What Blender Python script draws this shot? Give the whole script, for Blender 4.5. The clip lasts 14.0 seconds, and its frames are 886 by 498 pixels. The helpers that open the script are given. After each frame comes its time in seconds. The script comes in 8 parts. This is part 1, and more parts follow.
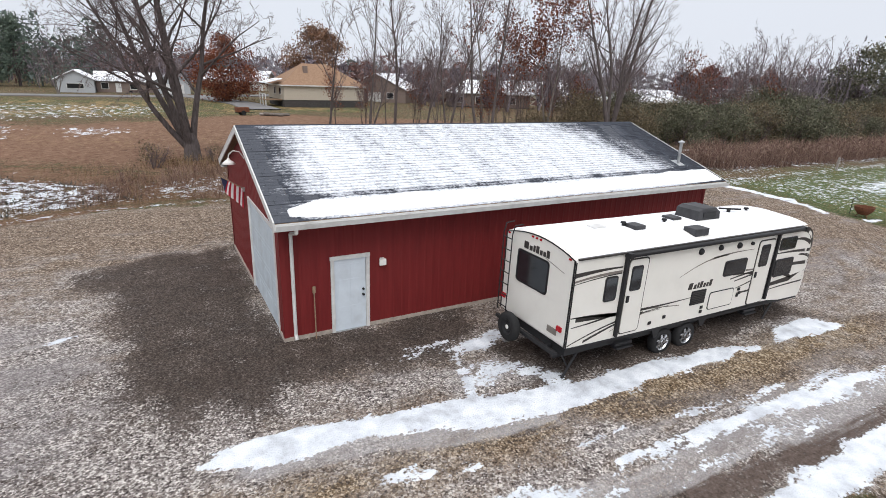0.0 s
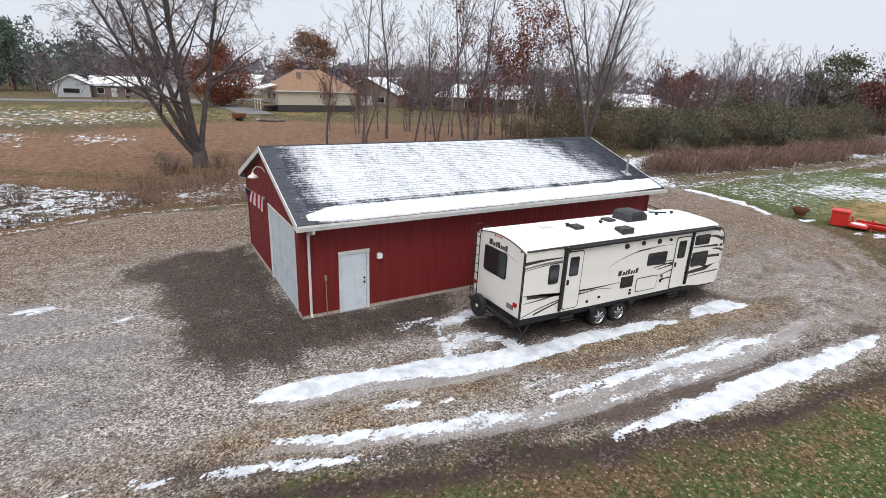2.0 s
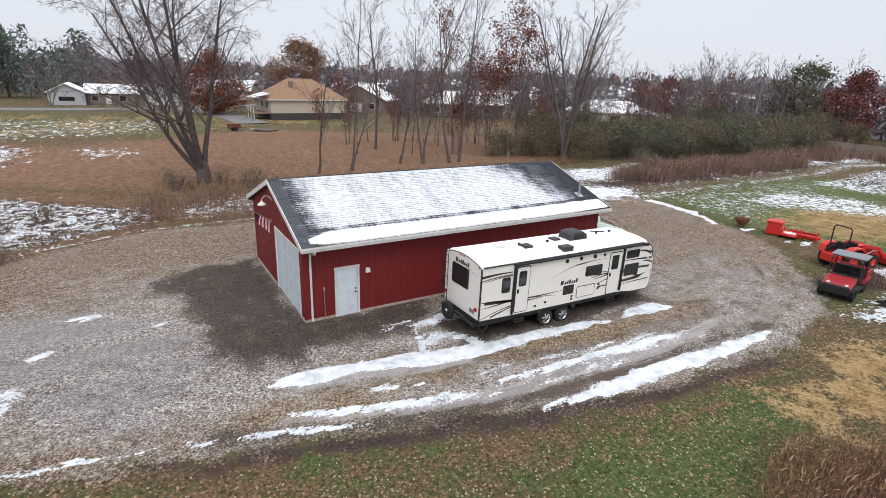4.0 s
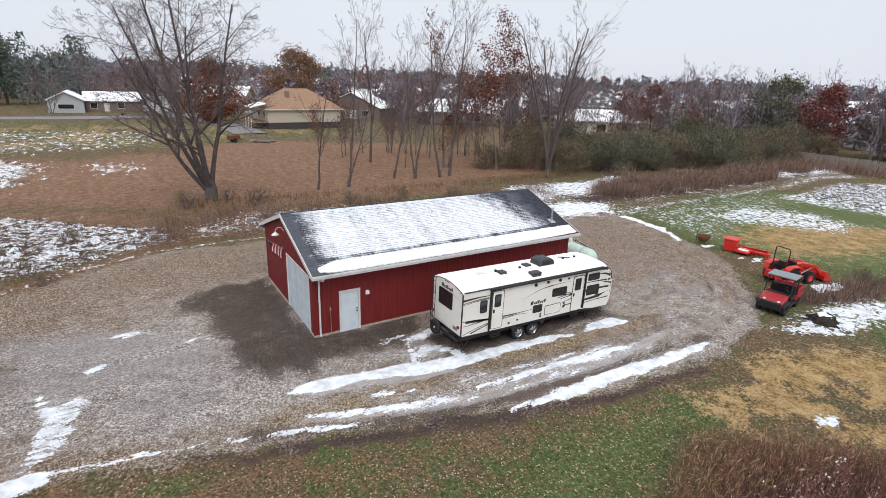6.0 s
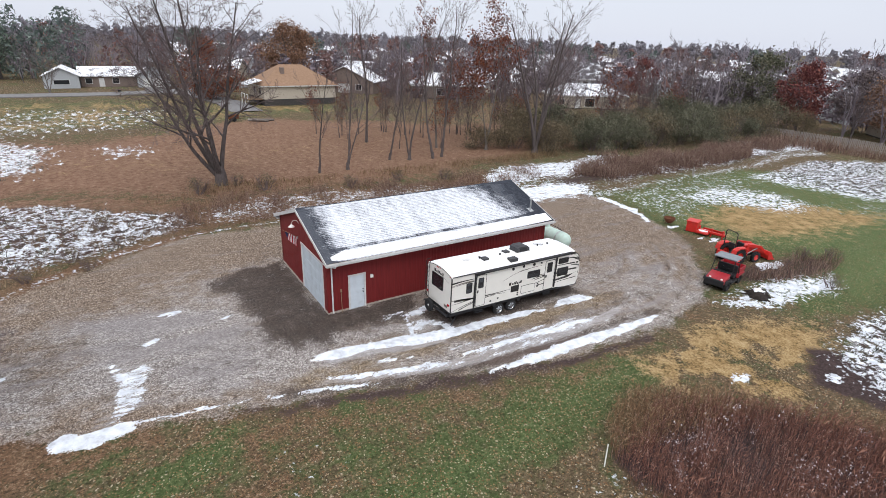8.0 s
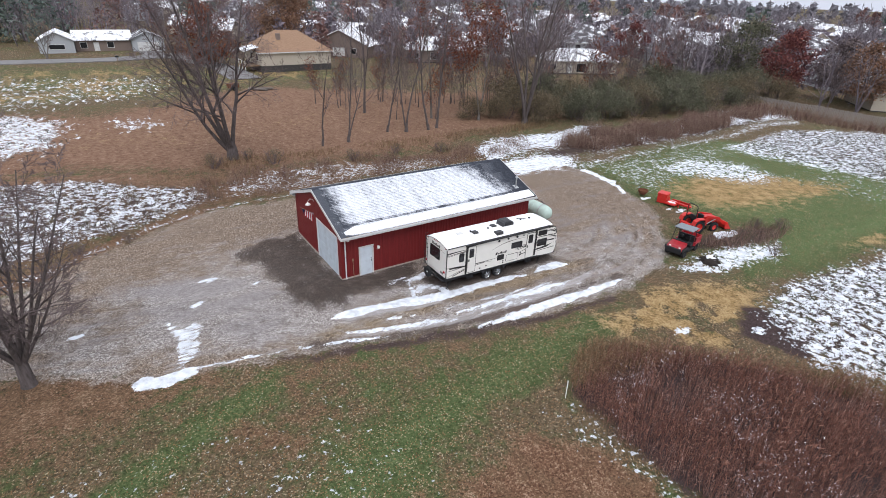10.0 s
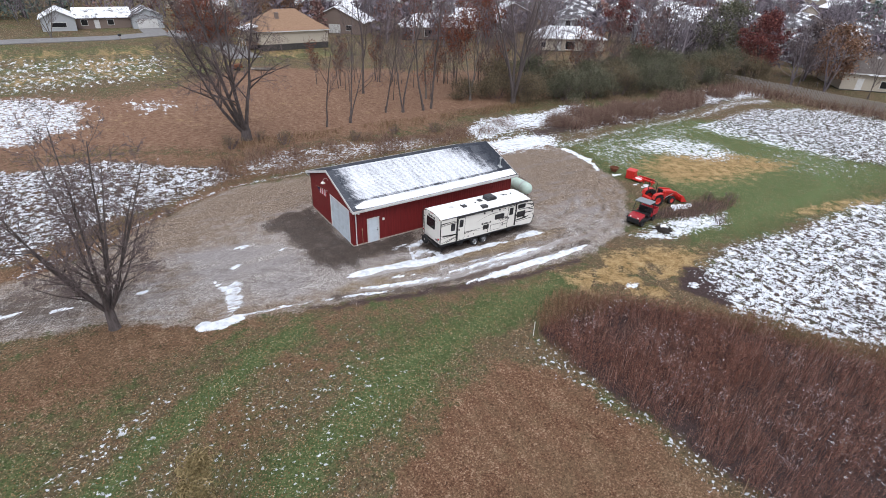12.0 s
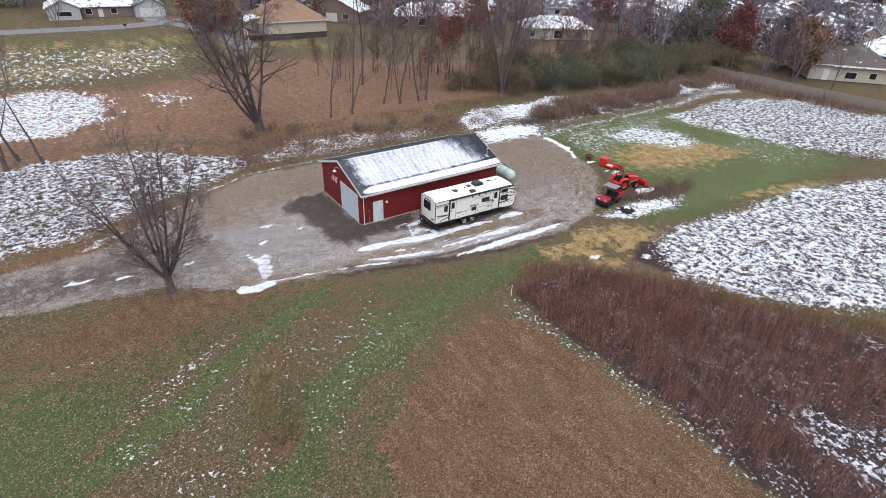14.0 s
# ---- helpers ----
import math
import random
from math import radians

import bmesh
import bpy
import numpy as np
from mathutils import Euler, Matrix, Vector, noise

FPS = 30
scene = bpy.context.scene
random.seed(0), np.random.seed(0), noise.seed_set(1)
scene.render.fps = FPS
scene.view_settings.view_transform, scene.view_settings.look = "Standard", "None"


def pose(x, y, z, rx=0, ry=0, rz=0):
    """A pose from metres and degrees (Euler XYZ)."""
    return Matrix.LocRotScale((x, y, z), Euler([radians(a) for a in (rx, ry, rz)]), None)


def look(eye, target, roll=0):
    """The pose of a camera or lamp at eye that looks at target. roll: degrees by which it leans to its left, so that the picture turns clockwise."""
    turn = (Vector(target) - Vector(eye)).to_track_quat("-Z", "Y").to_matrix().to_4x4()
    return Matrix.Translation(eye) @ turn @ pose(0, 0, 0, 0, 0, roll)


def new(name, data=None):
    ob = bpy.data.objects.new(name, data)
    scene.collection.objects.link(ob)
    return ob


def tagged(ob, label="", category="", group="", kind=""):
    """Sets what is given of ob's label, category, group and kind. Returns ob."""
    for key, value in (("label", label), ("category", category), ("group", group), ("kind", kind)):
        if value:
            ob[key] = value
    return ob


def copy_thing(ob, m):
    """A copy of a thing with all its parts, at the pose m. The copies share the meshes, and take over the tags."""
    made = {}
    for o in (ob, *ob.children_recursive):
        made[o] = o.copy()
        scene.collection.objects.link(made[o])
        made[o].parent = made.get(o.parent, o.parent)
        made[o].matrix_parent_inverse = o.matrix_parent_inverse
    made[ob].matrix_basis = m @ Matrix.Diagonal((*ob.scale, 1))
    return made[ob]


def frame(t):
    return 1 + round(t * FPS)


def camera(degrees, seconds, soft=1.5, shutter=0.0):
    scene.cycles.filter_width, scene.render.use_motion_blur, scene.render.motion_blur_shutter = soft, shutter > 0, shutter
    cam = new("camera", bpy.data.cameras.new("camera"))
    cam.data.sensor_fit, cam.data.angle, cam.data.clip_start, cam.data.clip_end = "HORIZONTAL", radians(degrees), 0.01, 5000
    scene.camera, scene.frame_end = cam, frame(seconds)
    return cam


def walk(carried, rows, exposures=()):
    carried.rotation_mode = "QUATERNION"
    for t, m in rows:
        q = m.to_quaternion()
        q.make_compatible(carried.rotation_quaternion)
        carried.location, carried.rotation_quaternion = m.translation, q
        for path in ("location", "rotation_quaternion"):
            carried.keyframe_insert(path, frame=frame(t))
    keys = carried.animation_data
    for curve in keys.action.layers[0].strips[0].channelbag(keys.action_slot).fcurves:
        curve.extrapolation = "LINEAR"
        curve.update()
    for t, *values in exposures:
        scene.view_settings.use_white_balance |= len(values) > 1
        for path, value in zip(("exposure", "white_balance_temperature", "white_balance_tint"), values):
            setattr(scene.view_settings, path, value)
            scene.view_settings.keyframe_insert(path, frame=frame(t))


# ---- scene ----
cam = camera(80.5, 14.0, soft=0.6)
PATH = [
    (0, (-2.394, -12.096, 6.528), (-0.691, -9.077, 5.390), 2.2),
    (0.5, (-2.704, -12.711, 6.762), (-0.991, -9.697, 5.625), 2.2),
    (1, (-3.105, -13.458, 7.004), (-1.378, -10.451, 5.869), 2.2),
    (1.5, (-3.501, -14.321, 7.249), (-1.761, -11.321, 6.114), 2.2),
    (2, (-3.877, -15.211, 7.526), (-2.122, -12.219, 6.393), 2.2),
    (2.5, (-4.176, -16.134, 7.929), (-2.412, -13.149, 6.796), 2.1),
    (3, (-4.492, -16.997, 8.367), (-2.713, -14.019, 7.234), 2.1),
    (5.5, (-6.201, -20.588, 11.082), (-4.368, -17.645, 9.942), 2.0),
    (6, (-6.597, -21.308, 11.699), (-4.756, -18.373, 10.558), 2.1),
    (6.5, (-7.001, -22.113, 12.350), (-5.156, -19.190, 11.179), 2.0),
    (7, (-7.528, -22.910, 12.996), (-5.680, -20.009, 11.777), 2.0),
    (7.5, (-8.037, -23.753, 13.625), (-6.192, -20.880, 12.343), 1.9),
    (8, (-8.608, -24.607, 14.304), (-6.765, -21.763, 12.950), 2.0),
    (10.5, (-11.772, -29.174, 17.741), (-9.956, -26.479, 16.081), 2.1),
    (11, (-12.589, -30.447, 18.387), (-10.776, -27.776, 16.685), 2.1),
    (11.5, (-13.500, -31.790, 19.168), (-11.690, -29.146, 17.422), 2.1),
    (12, (-14.414, -33.097, 19.973), (-12.606, -30.475, 18.192), 2.2),
    (12.5, (-15.413, -34.394, 20.748), (-13.605, -31.796, 18.935), 2.3),
    (13, (-16.344, -35.839, 21.608), (-14.541, -33.257, 19.765), 2.2),
    (13.5, (-17.273, -37.200, 22.432), (-15.468, -34.636, 20.564), 2.3),
    (14, (-18.148, -38.488, 23.204), (-16.338, -35.941, 21.319), 2.4),
]
walk(cam, [(t, look(eye, target, roll)) for t, eye, target, roll in PATH],
     exposures=((0, 0, 6500, 10), (6, 0, 6500, 10), (10.3, 0, 6230, 12), (14, 0, 6230, 12)))

# ---------------------------------------------------------------- light
world = bpy.data.worlds.new("overcast_sky")
scene.world = world
world.use_nodes = True
wt = world.node_tree
wt.nodes.clear()
w_out = wt.nodes.new("ShaderNodeOutputWorld")
w_bg = wt.nodes.new("ShaderNodeBackground")
w_sky = wt.nodes.new("ShaderNodeTexSky")
w_sky.sky_type, w_sky.sun_disc = "NISHITA", False
w_sky.sun_elevation, w_sky.sun_rotation = radians(40), radians(200)
w_co = wt.nodes.new("ShaderNodeTexCoord")
w_sep = wt.nodes.new("ShaderNodeSeparateXYZ")
w_ramp = wt.nodes.new("ShaderNodeValToRGB")
w_ramp.color_ramp.elements[0].position, w_ramp.color_ramp.elements[0].color = 0.0, (0.73, 0.765, 0.87, 1)
w_ramp.color_ramp.elements[1].position, w_ramp.color_ramp.elements[1].color = 0.9, (1.35, 1.37, 1.42, 1)
w_mid = w_ramp.color_ramp.elements.new(0.16)
w_mid.color = (0.79, 0.815, 0.88, 1)
w_noise = wt.nodes.new("ShaderNodeTexNoise")
w_noise.inputs["Scale"].default_value, w_noise.inputs["Detail"].default_value = 2.2, 4
w_scale = wt.nodes.new("ShaderNodeMix")
w_scale.data_type, w_scale.blend_type = "RGBA", "MULTIPLY"
w_scale.inputs[0].default_value = 0.10
w_mix = wt.nodes.new("ShaderNodeMix")
w_mix.data_type = "RGBA"
w_mix.inputs[0].default_value = 0.012
wt.links.new(w_co.outputs["Generated"], w_sep.inputs[0])
wt.links.new(w_co.outputs["Generated"], w_noise.inputs["Vector"])
wt.links.new(w_sep.outputs["Z"], w_ramp.inputs[0])
wt.links.new(w_ramp.outputs[0], w_scale.inputs[6])
wt.links.new(w_noise.outputs["Fac"], w_scale.inputs[7])
wt.links.new(w_scale.outputs[2], w_mix.inputs[6])
wt.links.new(w_sky.outputs[0], w_mix.inputs[7])
wt.links.new(w_mix.outputs[2], w_bg.inputs["Color"])
w_bg.inputs["Strength"].default_value = 1.0
wt.links.new(w_bg.outputs[0], w_out.inputs[0])

sun_data = bpy.data.lights.new("sun", "SUN")
sun_data.energy, sun_data.angle, sun_data.color = 1.5, radians(35), (1.0, 0.98, 0.95)
sun = new("sun", sun_data)
sun.matrix_world = look((-20, -40, 60), (0, 0, 0))
scene.view_settings.exposure = 0.0


# ---------------------------------------------------------------- materials
class Mat:
    """A small builder for node materials."""

    def __init__(self, name, rough=0.8, metal=0.0, spec=0.3):
        self.m = bpy.data.materials.new(name)
        self.m.use_nodes = True
        self.t = self.m.node_tree
        self.b = self.t.nodes["Principled BSDF"]
        self.b.inputs["Roughness"].default_value = rough
        self.b.inputs["Metallic"].default_value = metal
        self.b.inputs["Specular IOR Level"].default_value = spec
        self.co = self.t.nodes.new("ShaderNodeTexCoord").outputs["Object"]

    def node(self, kind):
        return self.t.nodes.new(kind)

    def link(self, a, b):
        self.t.links.new(a, b)

    def noise(self, scale, detail=4, stretch=None, rough=0.6, co=None):
        n = self.node("ShaderNodeTexNoise")
        n.inputs["Scale"].default_value, n.inputs["Detail"].default_value = scale, detail
        n.inputs["Roughness"].default_value = rough
        src = co or self.co
        if stretch:
            mp = self.node("ShaderNodeMapping")
            mp.inputs["Scale"].default_value = stretch
            self.link(src, mp.inputs[0])
            src = mp.outputs[0]
        self.link(src, n.inputs["Vector"])
        return n.outputs["Fac"]

    def cells(self, scale, out="Color"):
        n = self.node("ShaderNodeTexVoronoi")
        n.inputs["Scale"].default_value = scale
        self.link(self.co, n.inputs["Vector"])
        return n.outputs[out]

    def ramp(self, fac, *stops):
        r = self.node("ShaderNodeValToRGB")
        els = r.color_ramp.elements
        while len(els) < len(stops):
            els.new(0.5)
        for el, (p, c) in zip(els, stops):
            el.position = p
            el.color = (*c, 1) if len(c) == 3 else c
        self.link(fac, r.inputs[0])
        return r.outputs[0]

    def mix(self, fac, a, b, mode="MIX"):
        n = self.node("ShaderNodeMix")
        n.data_type, n.blend_type = "RGBA", mode
        for sock, v in ((n.inputs[0], fac), (n.inputs[6], a), (n.inputs[7], b)):
            if isinstance(v, (int, float)):
                sock.default_value = v
            elif isinstance(v, tuple):
                sock.default_value = (*v, 1)
            else:
                self.link(v, sock)
        return n.outputs[2]

    def math(self, op, a, b=0.0, clamp=False):
        n = self.node("ShaderNodeMath")
        n.operation, n.use_clamp = op, clamp
        for sock, v in ((n.inputs[0], a), (n.inputs[1], b)):
            if isinstance(v, (int, float)):
                sock.default_value = v
            else:
                self.link(v, sock)
        return n.outputs[0]

    def attr(self, name):
        n = self.node("ShaderNodeAttribute")
        n.attribute_name = name
        s = self.node("ShaderNodeSeparateColor")
        self.link(n.outputs["Color"], s.inputs[0])
        return s.outputs[0], s.outputs[1], s.outputs[2]

    def random(self):
        return self.node("ShaderNodeObjectInfo").outputs["Random"]

    def island(self):
        return self.node("ShaderNodeNewGeometry").outputs["Random Per Island"]

    def colour(self, c):
        if isinstance(c, tuple):
            self.b.inputs["Base Color"].default_value = (*c, 1)
        else:
            self.link(c, self.b.inputs["Base Color"])
        return self

    def rough(self, c):
        self.link(c, self.b.inputs["Roughness"])
        return self

    def bump(self, h, strength=0.3, dist=0.02):
        n = self.node("ShaderNodeBump")
        n.inputs["Strength"].default_value, n.inputs["Distance"].default_value = strength, dist
        self.link(h, n.inputs["Height"])
        self.link(n.outputs[0], self.b.inputs["Normal"])
        return self


def plain(name, c, rough=0.6, metal=0.0, spec=0.3, var=0.12, scale=6.0, dirt=0.0):
    """A surface of one colour with soft uneven tone, grime and slight relief."""
    m = Mat(name, rough, metal, spec)
    f = m.noise(scale, 5)
    lo = tuple(v * (1 - var) for v in c)
    hi = tuple(min(1, v * (1 + var)) for v in c)
    col = m.ramp(f, (0.3, lo), (0.7, hi))
    if dirt:
        g = m.ramp(m.noise(1.7, 6), (0.52, (0, 0, 0)), (0.72, (dirt, dirt, dirt)))
        col = m.mix(g, col, (0.16, 0.13, 0.10))
    m.colour(col)
    m.bump(m.noise(scale * 9, 3), 0.08, 0.004)
    return m.m


def ground_material():
    m = Mat("ground_cover", 0.95, 0, 0.12)
    gravel, snow, wet_dark = m.attr("mask_a")
    brown, straw, mud = m.attr("mask_b")
    green, tan, far = m.attr("mask_c")
    pack, slush, pale = m.attr("mask_d")
    gold, rust, ruts = m.attr("mask_e")

    def even(f, lo=0.3, hi=0.7):
        """Noise drawn out to the whole of 0..1."""
        r = m.node("ShaderNodeMapRange")
        r.inputs[1].default_value, r.inputs[2].default_value = lo, hi
        m.link(f, r.inputs[0])
        return r.outputs[0]

    def cell(scale, out=0):
        c = m.node("ShaderNodeSeparateColor")
        m.link(m.cells(scale), c.inputs[0])
        return c.outputs[out]

    fine, mid, big = even(m.noise(9, 7, rough=0.75), 0.32, 0.68), even(m.noise(1.1, 5)), even(m.noise(0.14, 4))
    grit = even(m.noise(30, 3, rough=0.7))
    # grass: green, with dead blades and fallen leaves between
    g = m.ramp(fine, (0.08, (0.024, 0.034, 0.013)), (0.45, (0.062, 0.085, 0.031)), (0.75, (0.110, 0.132, 0.056)), (1.0, (0.20, 0.20, 0.13)))
    g2 = m.ramp(fine, (0.08, (0.036, 0.026, 0.017)), (0.45, (0.092, 0.068, 0.039)), (0.75, (0.158, 0.118, 0.074)), (1.0, (0.28, 0.225, 0.175)))
    g = m.mix(m.ramp(green, (0.30, (0, 0, 0)), (0.85, (0.8, 0.8, 0.8))), g, m.ramp(fine, (0.08, (0.030, 0.050, 0.018)), (0.45, (0.082, 0.132, 0.048)), (0.75, (0.135, 0.190, 0.080)), (1.0, (0.24, 0.27, 0.16))))
    gm = m.math("ADD", m.math("MULTIPLY", mid, 0.34), m.math("MULTIPLY", big, 0.46))
    gm = m.math("SUBTRACT", m.math("ADD", gm, m.math("MULTIPLY", even(m.noise(3.2, 5)), 0.34)), m.math("MULTIPLY", green, 1.25))
    grass = m.mix(m.ramp(gm, (0.20, (0, 0, 0)), (0.56, (1, 1, 1))), g, g2)
    lf = m.cells(20)
    lsep = m.node("ShaderNodeSeparateColor")
    m.link(lf, lsep.inputs[0])
    leafy = m.ramp(m.math("ADD", lsep.outputs[1], m.math("MULTIPLY", mid, 0.25)), (0.98, (0, 0, 0)), (1.03, (0.78, 0.78, 0.78)))
    grass = m.mix(leafy, grass, m.ramp(lsep.outputs[0], (0.0, (0.150, 0.068, 0.034)), (0.55, (0.30, 0.185, 0.095)), (1.0, (0.50, 0.44, 0.33))))
    rows = even(m.noise(0.9, 4, stretch=(1.6, 0.35, 1)))
    lit = m.math("ADD", m.math("MULTIPLY", fine, 0.45), m.math("ADD", m.math("MULTIPLY", cell(17), 0.38), m.math("MULTIPLY", rows, 0.17)))
    litter = m.ramp(lit, (0.10, (0.030, 0.016, 0.010)), (0.36, (0.100, 0.052, 0.031)), (0.62, (0.186, 0.104, 0.063)), (0.88, (0.42, 0.31, 0.22)))
    litter = m.mix(m.math("MULTIPLY", m.ramp(m.math("ADD", m.math("MULTIPLY", big, 0.5), m.math("MULTIPLY", mid, 0.5)), (0.35, (0, 0, 0)), (0.8, (1, 1, 1))), 0.6), litter, m.ramp(fine, (0.1, (0.060, 0.044, 0.026)), (0.7, (0.205, 0.142, 0.085))))
    hay = m.ramp(m.math("ADD", m.math("MULTIPLY", fine, 0.6), m.math("MULTIPLY", mid, 0.4)), (0.12, (0.070, 0.044, 0.020)), (0.45, (0.28, 0.182, 0.080)), (0.9, (0.52, 0.39, 0.215)))
    drift = m.math("ADD", m.math("MULTIPLY", lit, 0.5), m.math("MULTIPLY", even(m.noise(2.1, 6, rough=0.75)), 0.5))
    litter = m.mix(m.math("MULTIPLY", far, 0.85), litter, m.ramp(drift, (0.12, (0.060, 0.033, 0.023)), (0.40, (0.170, 0.096, 0.063)), (0.64, (0.265, 0.162, 0.110)), (0.90, (0.50, 0.39, 0.30))))
    soil = m.ramp(fine, (0.1, (0.024, 0.017, 0.016)), (0.9, (0.093, 0.063, 0.061)))
    edge2 = m.math("ADD", m.math("MULTIPLY", m.math("SUBTRACT", mid, 0.5), 0.38), m.math("MULTIPLY", m.math("SUBTRACT", fine, 0.5), 0.5))

    def cover(mask):
        return m.ramp(m.math("ADD", mask, edge2), (0.36, (0, 0, 0)), (0.64, (1, 1, 1)))

    grass = m.mix(m.math("MULTIPLY", cover(m.math("MULTIPLY", rust, 0.8)), 0.55), grass, m.ramp(fine, (0.08, (0.050, 0.026, 0.016)), (0.45, (0.135, 0.070, 0.042)), (0.75, (0.215, 0.120, 0.072)), (1.0, (0.40, 0.30, 0.22))))
    c = m.mix(cover(brown), grass, litter)
    c = m.mix(cover(straw), c, hay)
    c = m.mix(cover(mud), c, soil)
    # gravel: single stones from dark to pale, brown leaves and silt between
    stones = m.math("ADD", m.math("MULTIPLY", cell(30), 0.52), m.math("ADD", m.math("MULTIPLY", fine, 0.32), m.math("MULTIPLY", cell(13), 0.16)))
    st = m.ramp(stones, (0.16, (0.036, 0.029, 0.028)), (0.38, (0.166, 0.141, 0.131)), (0.58, (0.345, 0.310, 0.290)), (0.78, (0.74, 0.70, 0.66)))
    stones2 = m.math("ADD", m.math("MULTIPLY", cell(30, 1), 0.52), m.math("ADD", m.math("MULTIPLY", fine, 0.32), m.math("MULTIPLY", cell(13, 1), 0.16)))
    st2 = m.ramp(stones2, (0.18, (0.030, 0.021, 0.016)), (0.40, (0.124, 0.089, 0.064)), (0.60, (0.242, 0.180, 0.136)), (0.80, (0.58, 0.49, 0.405)))
    st2 = m.mix(m.math("MULTIPLY", gold, 0.75), st2, m.ramp(stones2, (0.18, (0.034, 0.022, 0.011)), (0.40, (0.150, 0.104, 0.056)), (0.60, (0.290, 0.210, 0.122)), (0.80, (0.58, 0.48, 0.34))))
    lane = even(m.noise(0.32, 5, stretch=(0.45, 1.5, 1)))
    leaf = m.math("ADD", m.math("MULTIPLY", mid, 0.35), m.math("ADD", m.math("MULTIPLY", lane, 0.45), m.math("MULTIPLY", grit, 0.2)))
    st = m.mix(m.ramp(m.math("ADD", leaf, m.math("MULTIPLY", m.math("SUBTRACT", tan, m.math("MULTIPLY", pale, 0.6)), 0.55)), (0.34, (0, 0, 0)), (0.76, (1, 1, 1))), st, st2)
    smooth = m.math("ADD", m.math("MULTIPLY", even(m.noise(0.5, 6, stretch=(0.35, 1.6, 1))), 0.6), m.math("MULTIPLY", grit, 0.25))
    silt = m.ramp(m.math("ADD", smooth, m.math("MULTIPLY", pale, 0.32)), (0.54, (0, 0, 0)), (0.80, (0.55, 0.55, 0.55)))
    st = m.mix(silt, st, m.mix(grit, (0.180, 0.162, 0.164), (0.32, 0.300, 0.306)))
    wn = m.math("ADD", m.math("MULTIPLY", m.math("SUBTRACT", mid, 0.5), 0.5), m.math("ADD", m.math("MULTIPLY", m.math("SUBTRACT", fine, 0.5), 0.6), m.math("MULTIPLY", m.math("SUBTRACT", cell(22, 2), 0.5), 0.5)))
    wetm = m.ramp(m.math("ADD", wet_dark, wn), (0.34, (0, 0, 0)), (0.52, (0.84, 0.84, 0.84)), (1.0, (0.96, 0.96, 0.96)))
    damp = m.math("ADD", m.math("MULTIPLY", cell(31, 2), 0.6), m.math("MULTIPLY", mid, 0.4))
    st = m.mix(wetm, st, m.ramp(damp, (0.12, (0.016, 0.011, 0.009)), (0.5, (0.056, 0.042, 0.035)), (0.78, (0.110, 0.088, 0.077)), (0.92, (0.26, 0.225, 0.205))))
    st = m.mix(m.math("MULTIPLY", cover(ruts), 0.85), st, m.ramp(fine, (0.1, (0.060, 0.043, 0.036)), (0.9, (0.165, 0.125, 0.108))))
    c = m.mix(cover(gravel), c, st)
    # snow: whole where the mask is full, clumps between tufts where it is thin
    clump = m.math("ADD", m.math("MULTIPLY", even(m.noise(1.9, 7, rough=0.72)), 0.70), m.math("MULTIPLY", even(m.noise(6, 4)), 0.30))
    streaky = m.math("ADD", m.math("MULTIPLY", even(m.noise(1.6, 7, rough=0.62, stretch=(0.35, 1.9, 1))), 0.66), m.math("MULTIPLY", even(m.noise(11, 4, stretch=(0.5, 1.3, 1))), 0.34))
    fleck = m.math("ADD", m.math("MULTIPLY", even(m.noise(4.4, 4, rough=0.6)), 0.7), m.math("MULTIPLY", mid, 0.3))
    swath = m.node("ShaderNodeMix")
    m.link(far, swath.inputs[0])
    m.link(fleck, swath.inputs[2])
    m.link(m.math("ADD", m.math("MULTIPLY", even(m.noise(0.75, 5, stretch=(1.7, 0.5, 1), rough=0.7)), 0.75), m.math("MULTIPLY", even(m.noise(3.0, 3)), 0.25)), swath.inputs[3])
    fleck = swath.outputs[0]
    thick = m.node("ShaderNodeMix")
    m.link(m.ramp(snow, (0.34, (0, 0, 0)), (0.46, (1, 1, 1))), thick.inputs[0])
    m.link(fleck, thick.inputs[2])
    m.link(clump, thick.inputs[3])
    clump = thick.outputs[0]
    pick = m.node("ShaderNodeMix")
    m.link(gravel, pick.inputs[0])
    m.link(clump, pick.inputs[2])
    m.link(streaky, pick.inputs[3])
    sn = m.math("SUBTRACT", m.math("MULTIPLY", snow, 1.12), pick.outputs[0])
    sn = m.ramp(m.math("ADD", sn, 0.5), (0.47, (0, 0, 0)), (0.58, (1, 1, 1)))
    sn = m.math("MULTIPLY", sn, m.ramp(snow, (0.02, (0, 0, 0)), (0.10, (1, 1, 1))))
    white = m.ramp(even(m.noise(2.2, 6)), (0.0, (0.50, 0.52, 0.565)), (0.4, (0.70, 0.735, 0.79)), (0.8, (0.84, 0.87, 0.915)))
    # thin grey slush drawn out along the wheel tracks, packed snow over it
    drag = m.math("ADD", m.math("MULTIPLY", even(m.noise(1.2, 6, stretch=(0.22, 2.6, 1))), 0.7), m.math("MULTIPLY", fine, 0.3))
    sl = m.ramp(m.math("SUBTRACT", m.math("MULTIPLY", slush, 1.15), m.math("MULTIPLY", drag, 0.95)), (0.0, (0, 0, 0)), (0.30, (0.56, 0.56, 0.56)))
    c = m.mix(sl, c, m.ramp(m.math("ADD", m.math("MULTIPLY", drag, 0.6), m.math("MULTIPLY", grit, 0.4)), (0.25, (0.30, 0.275, 0.265)), (0.75, (0.62, 0.61, 0.63))))
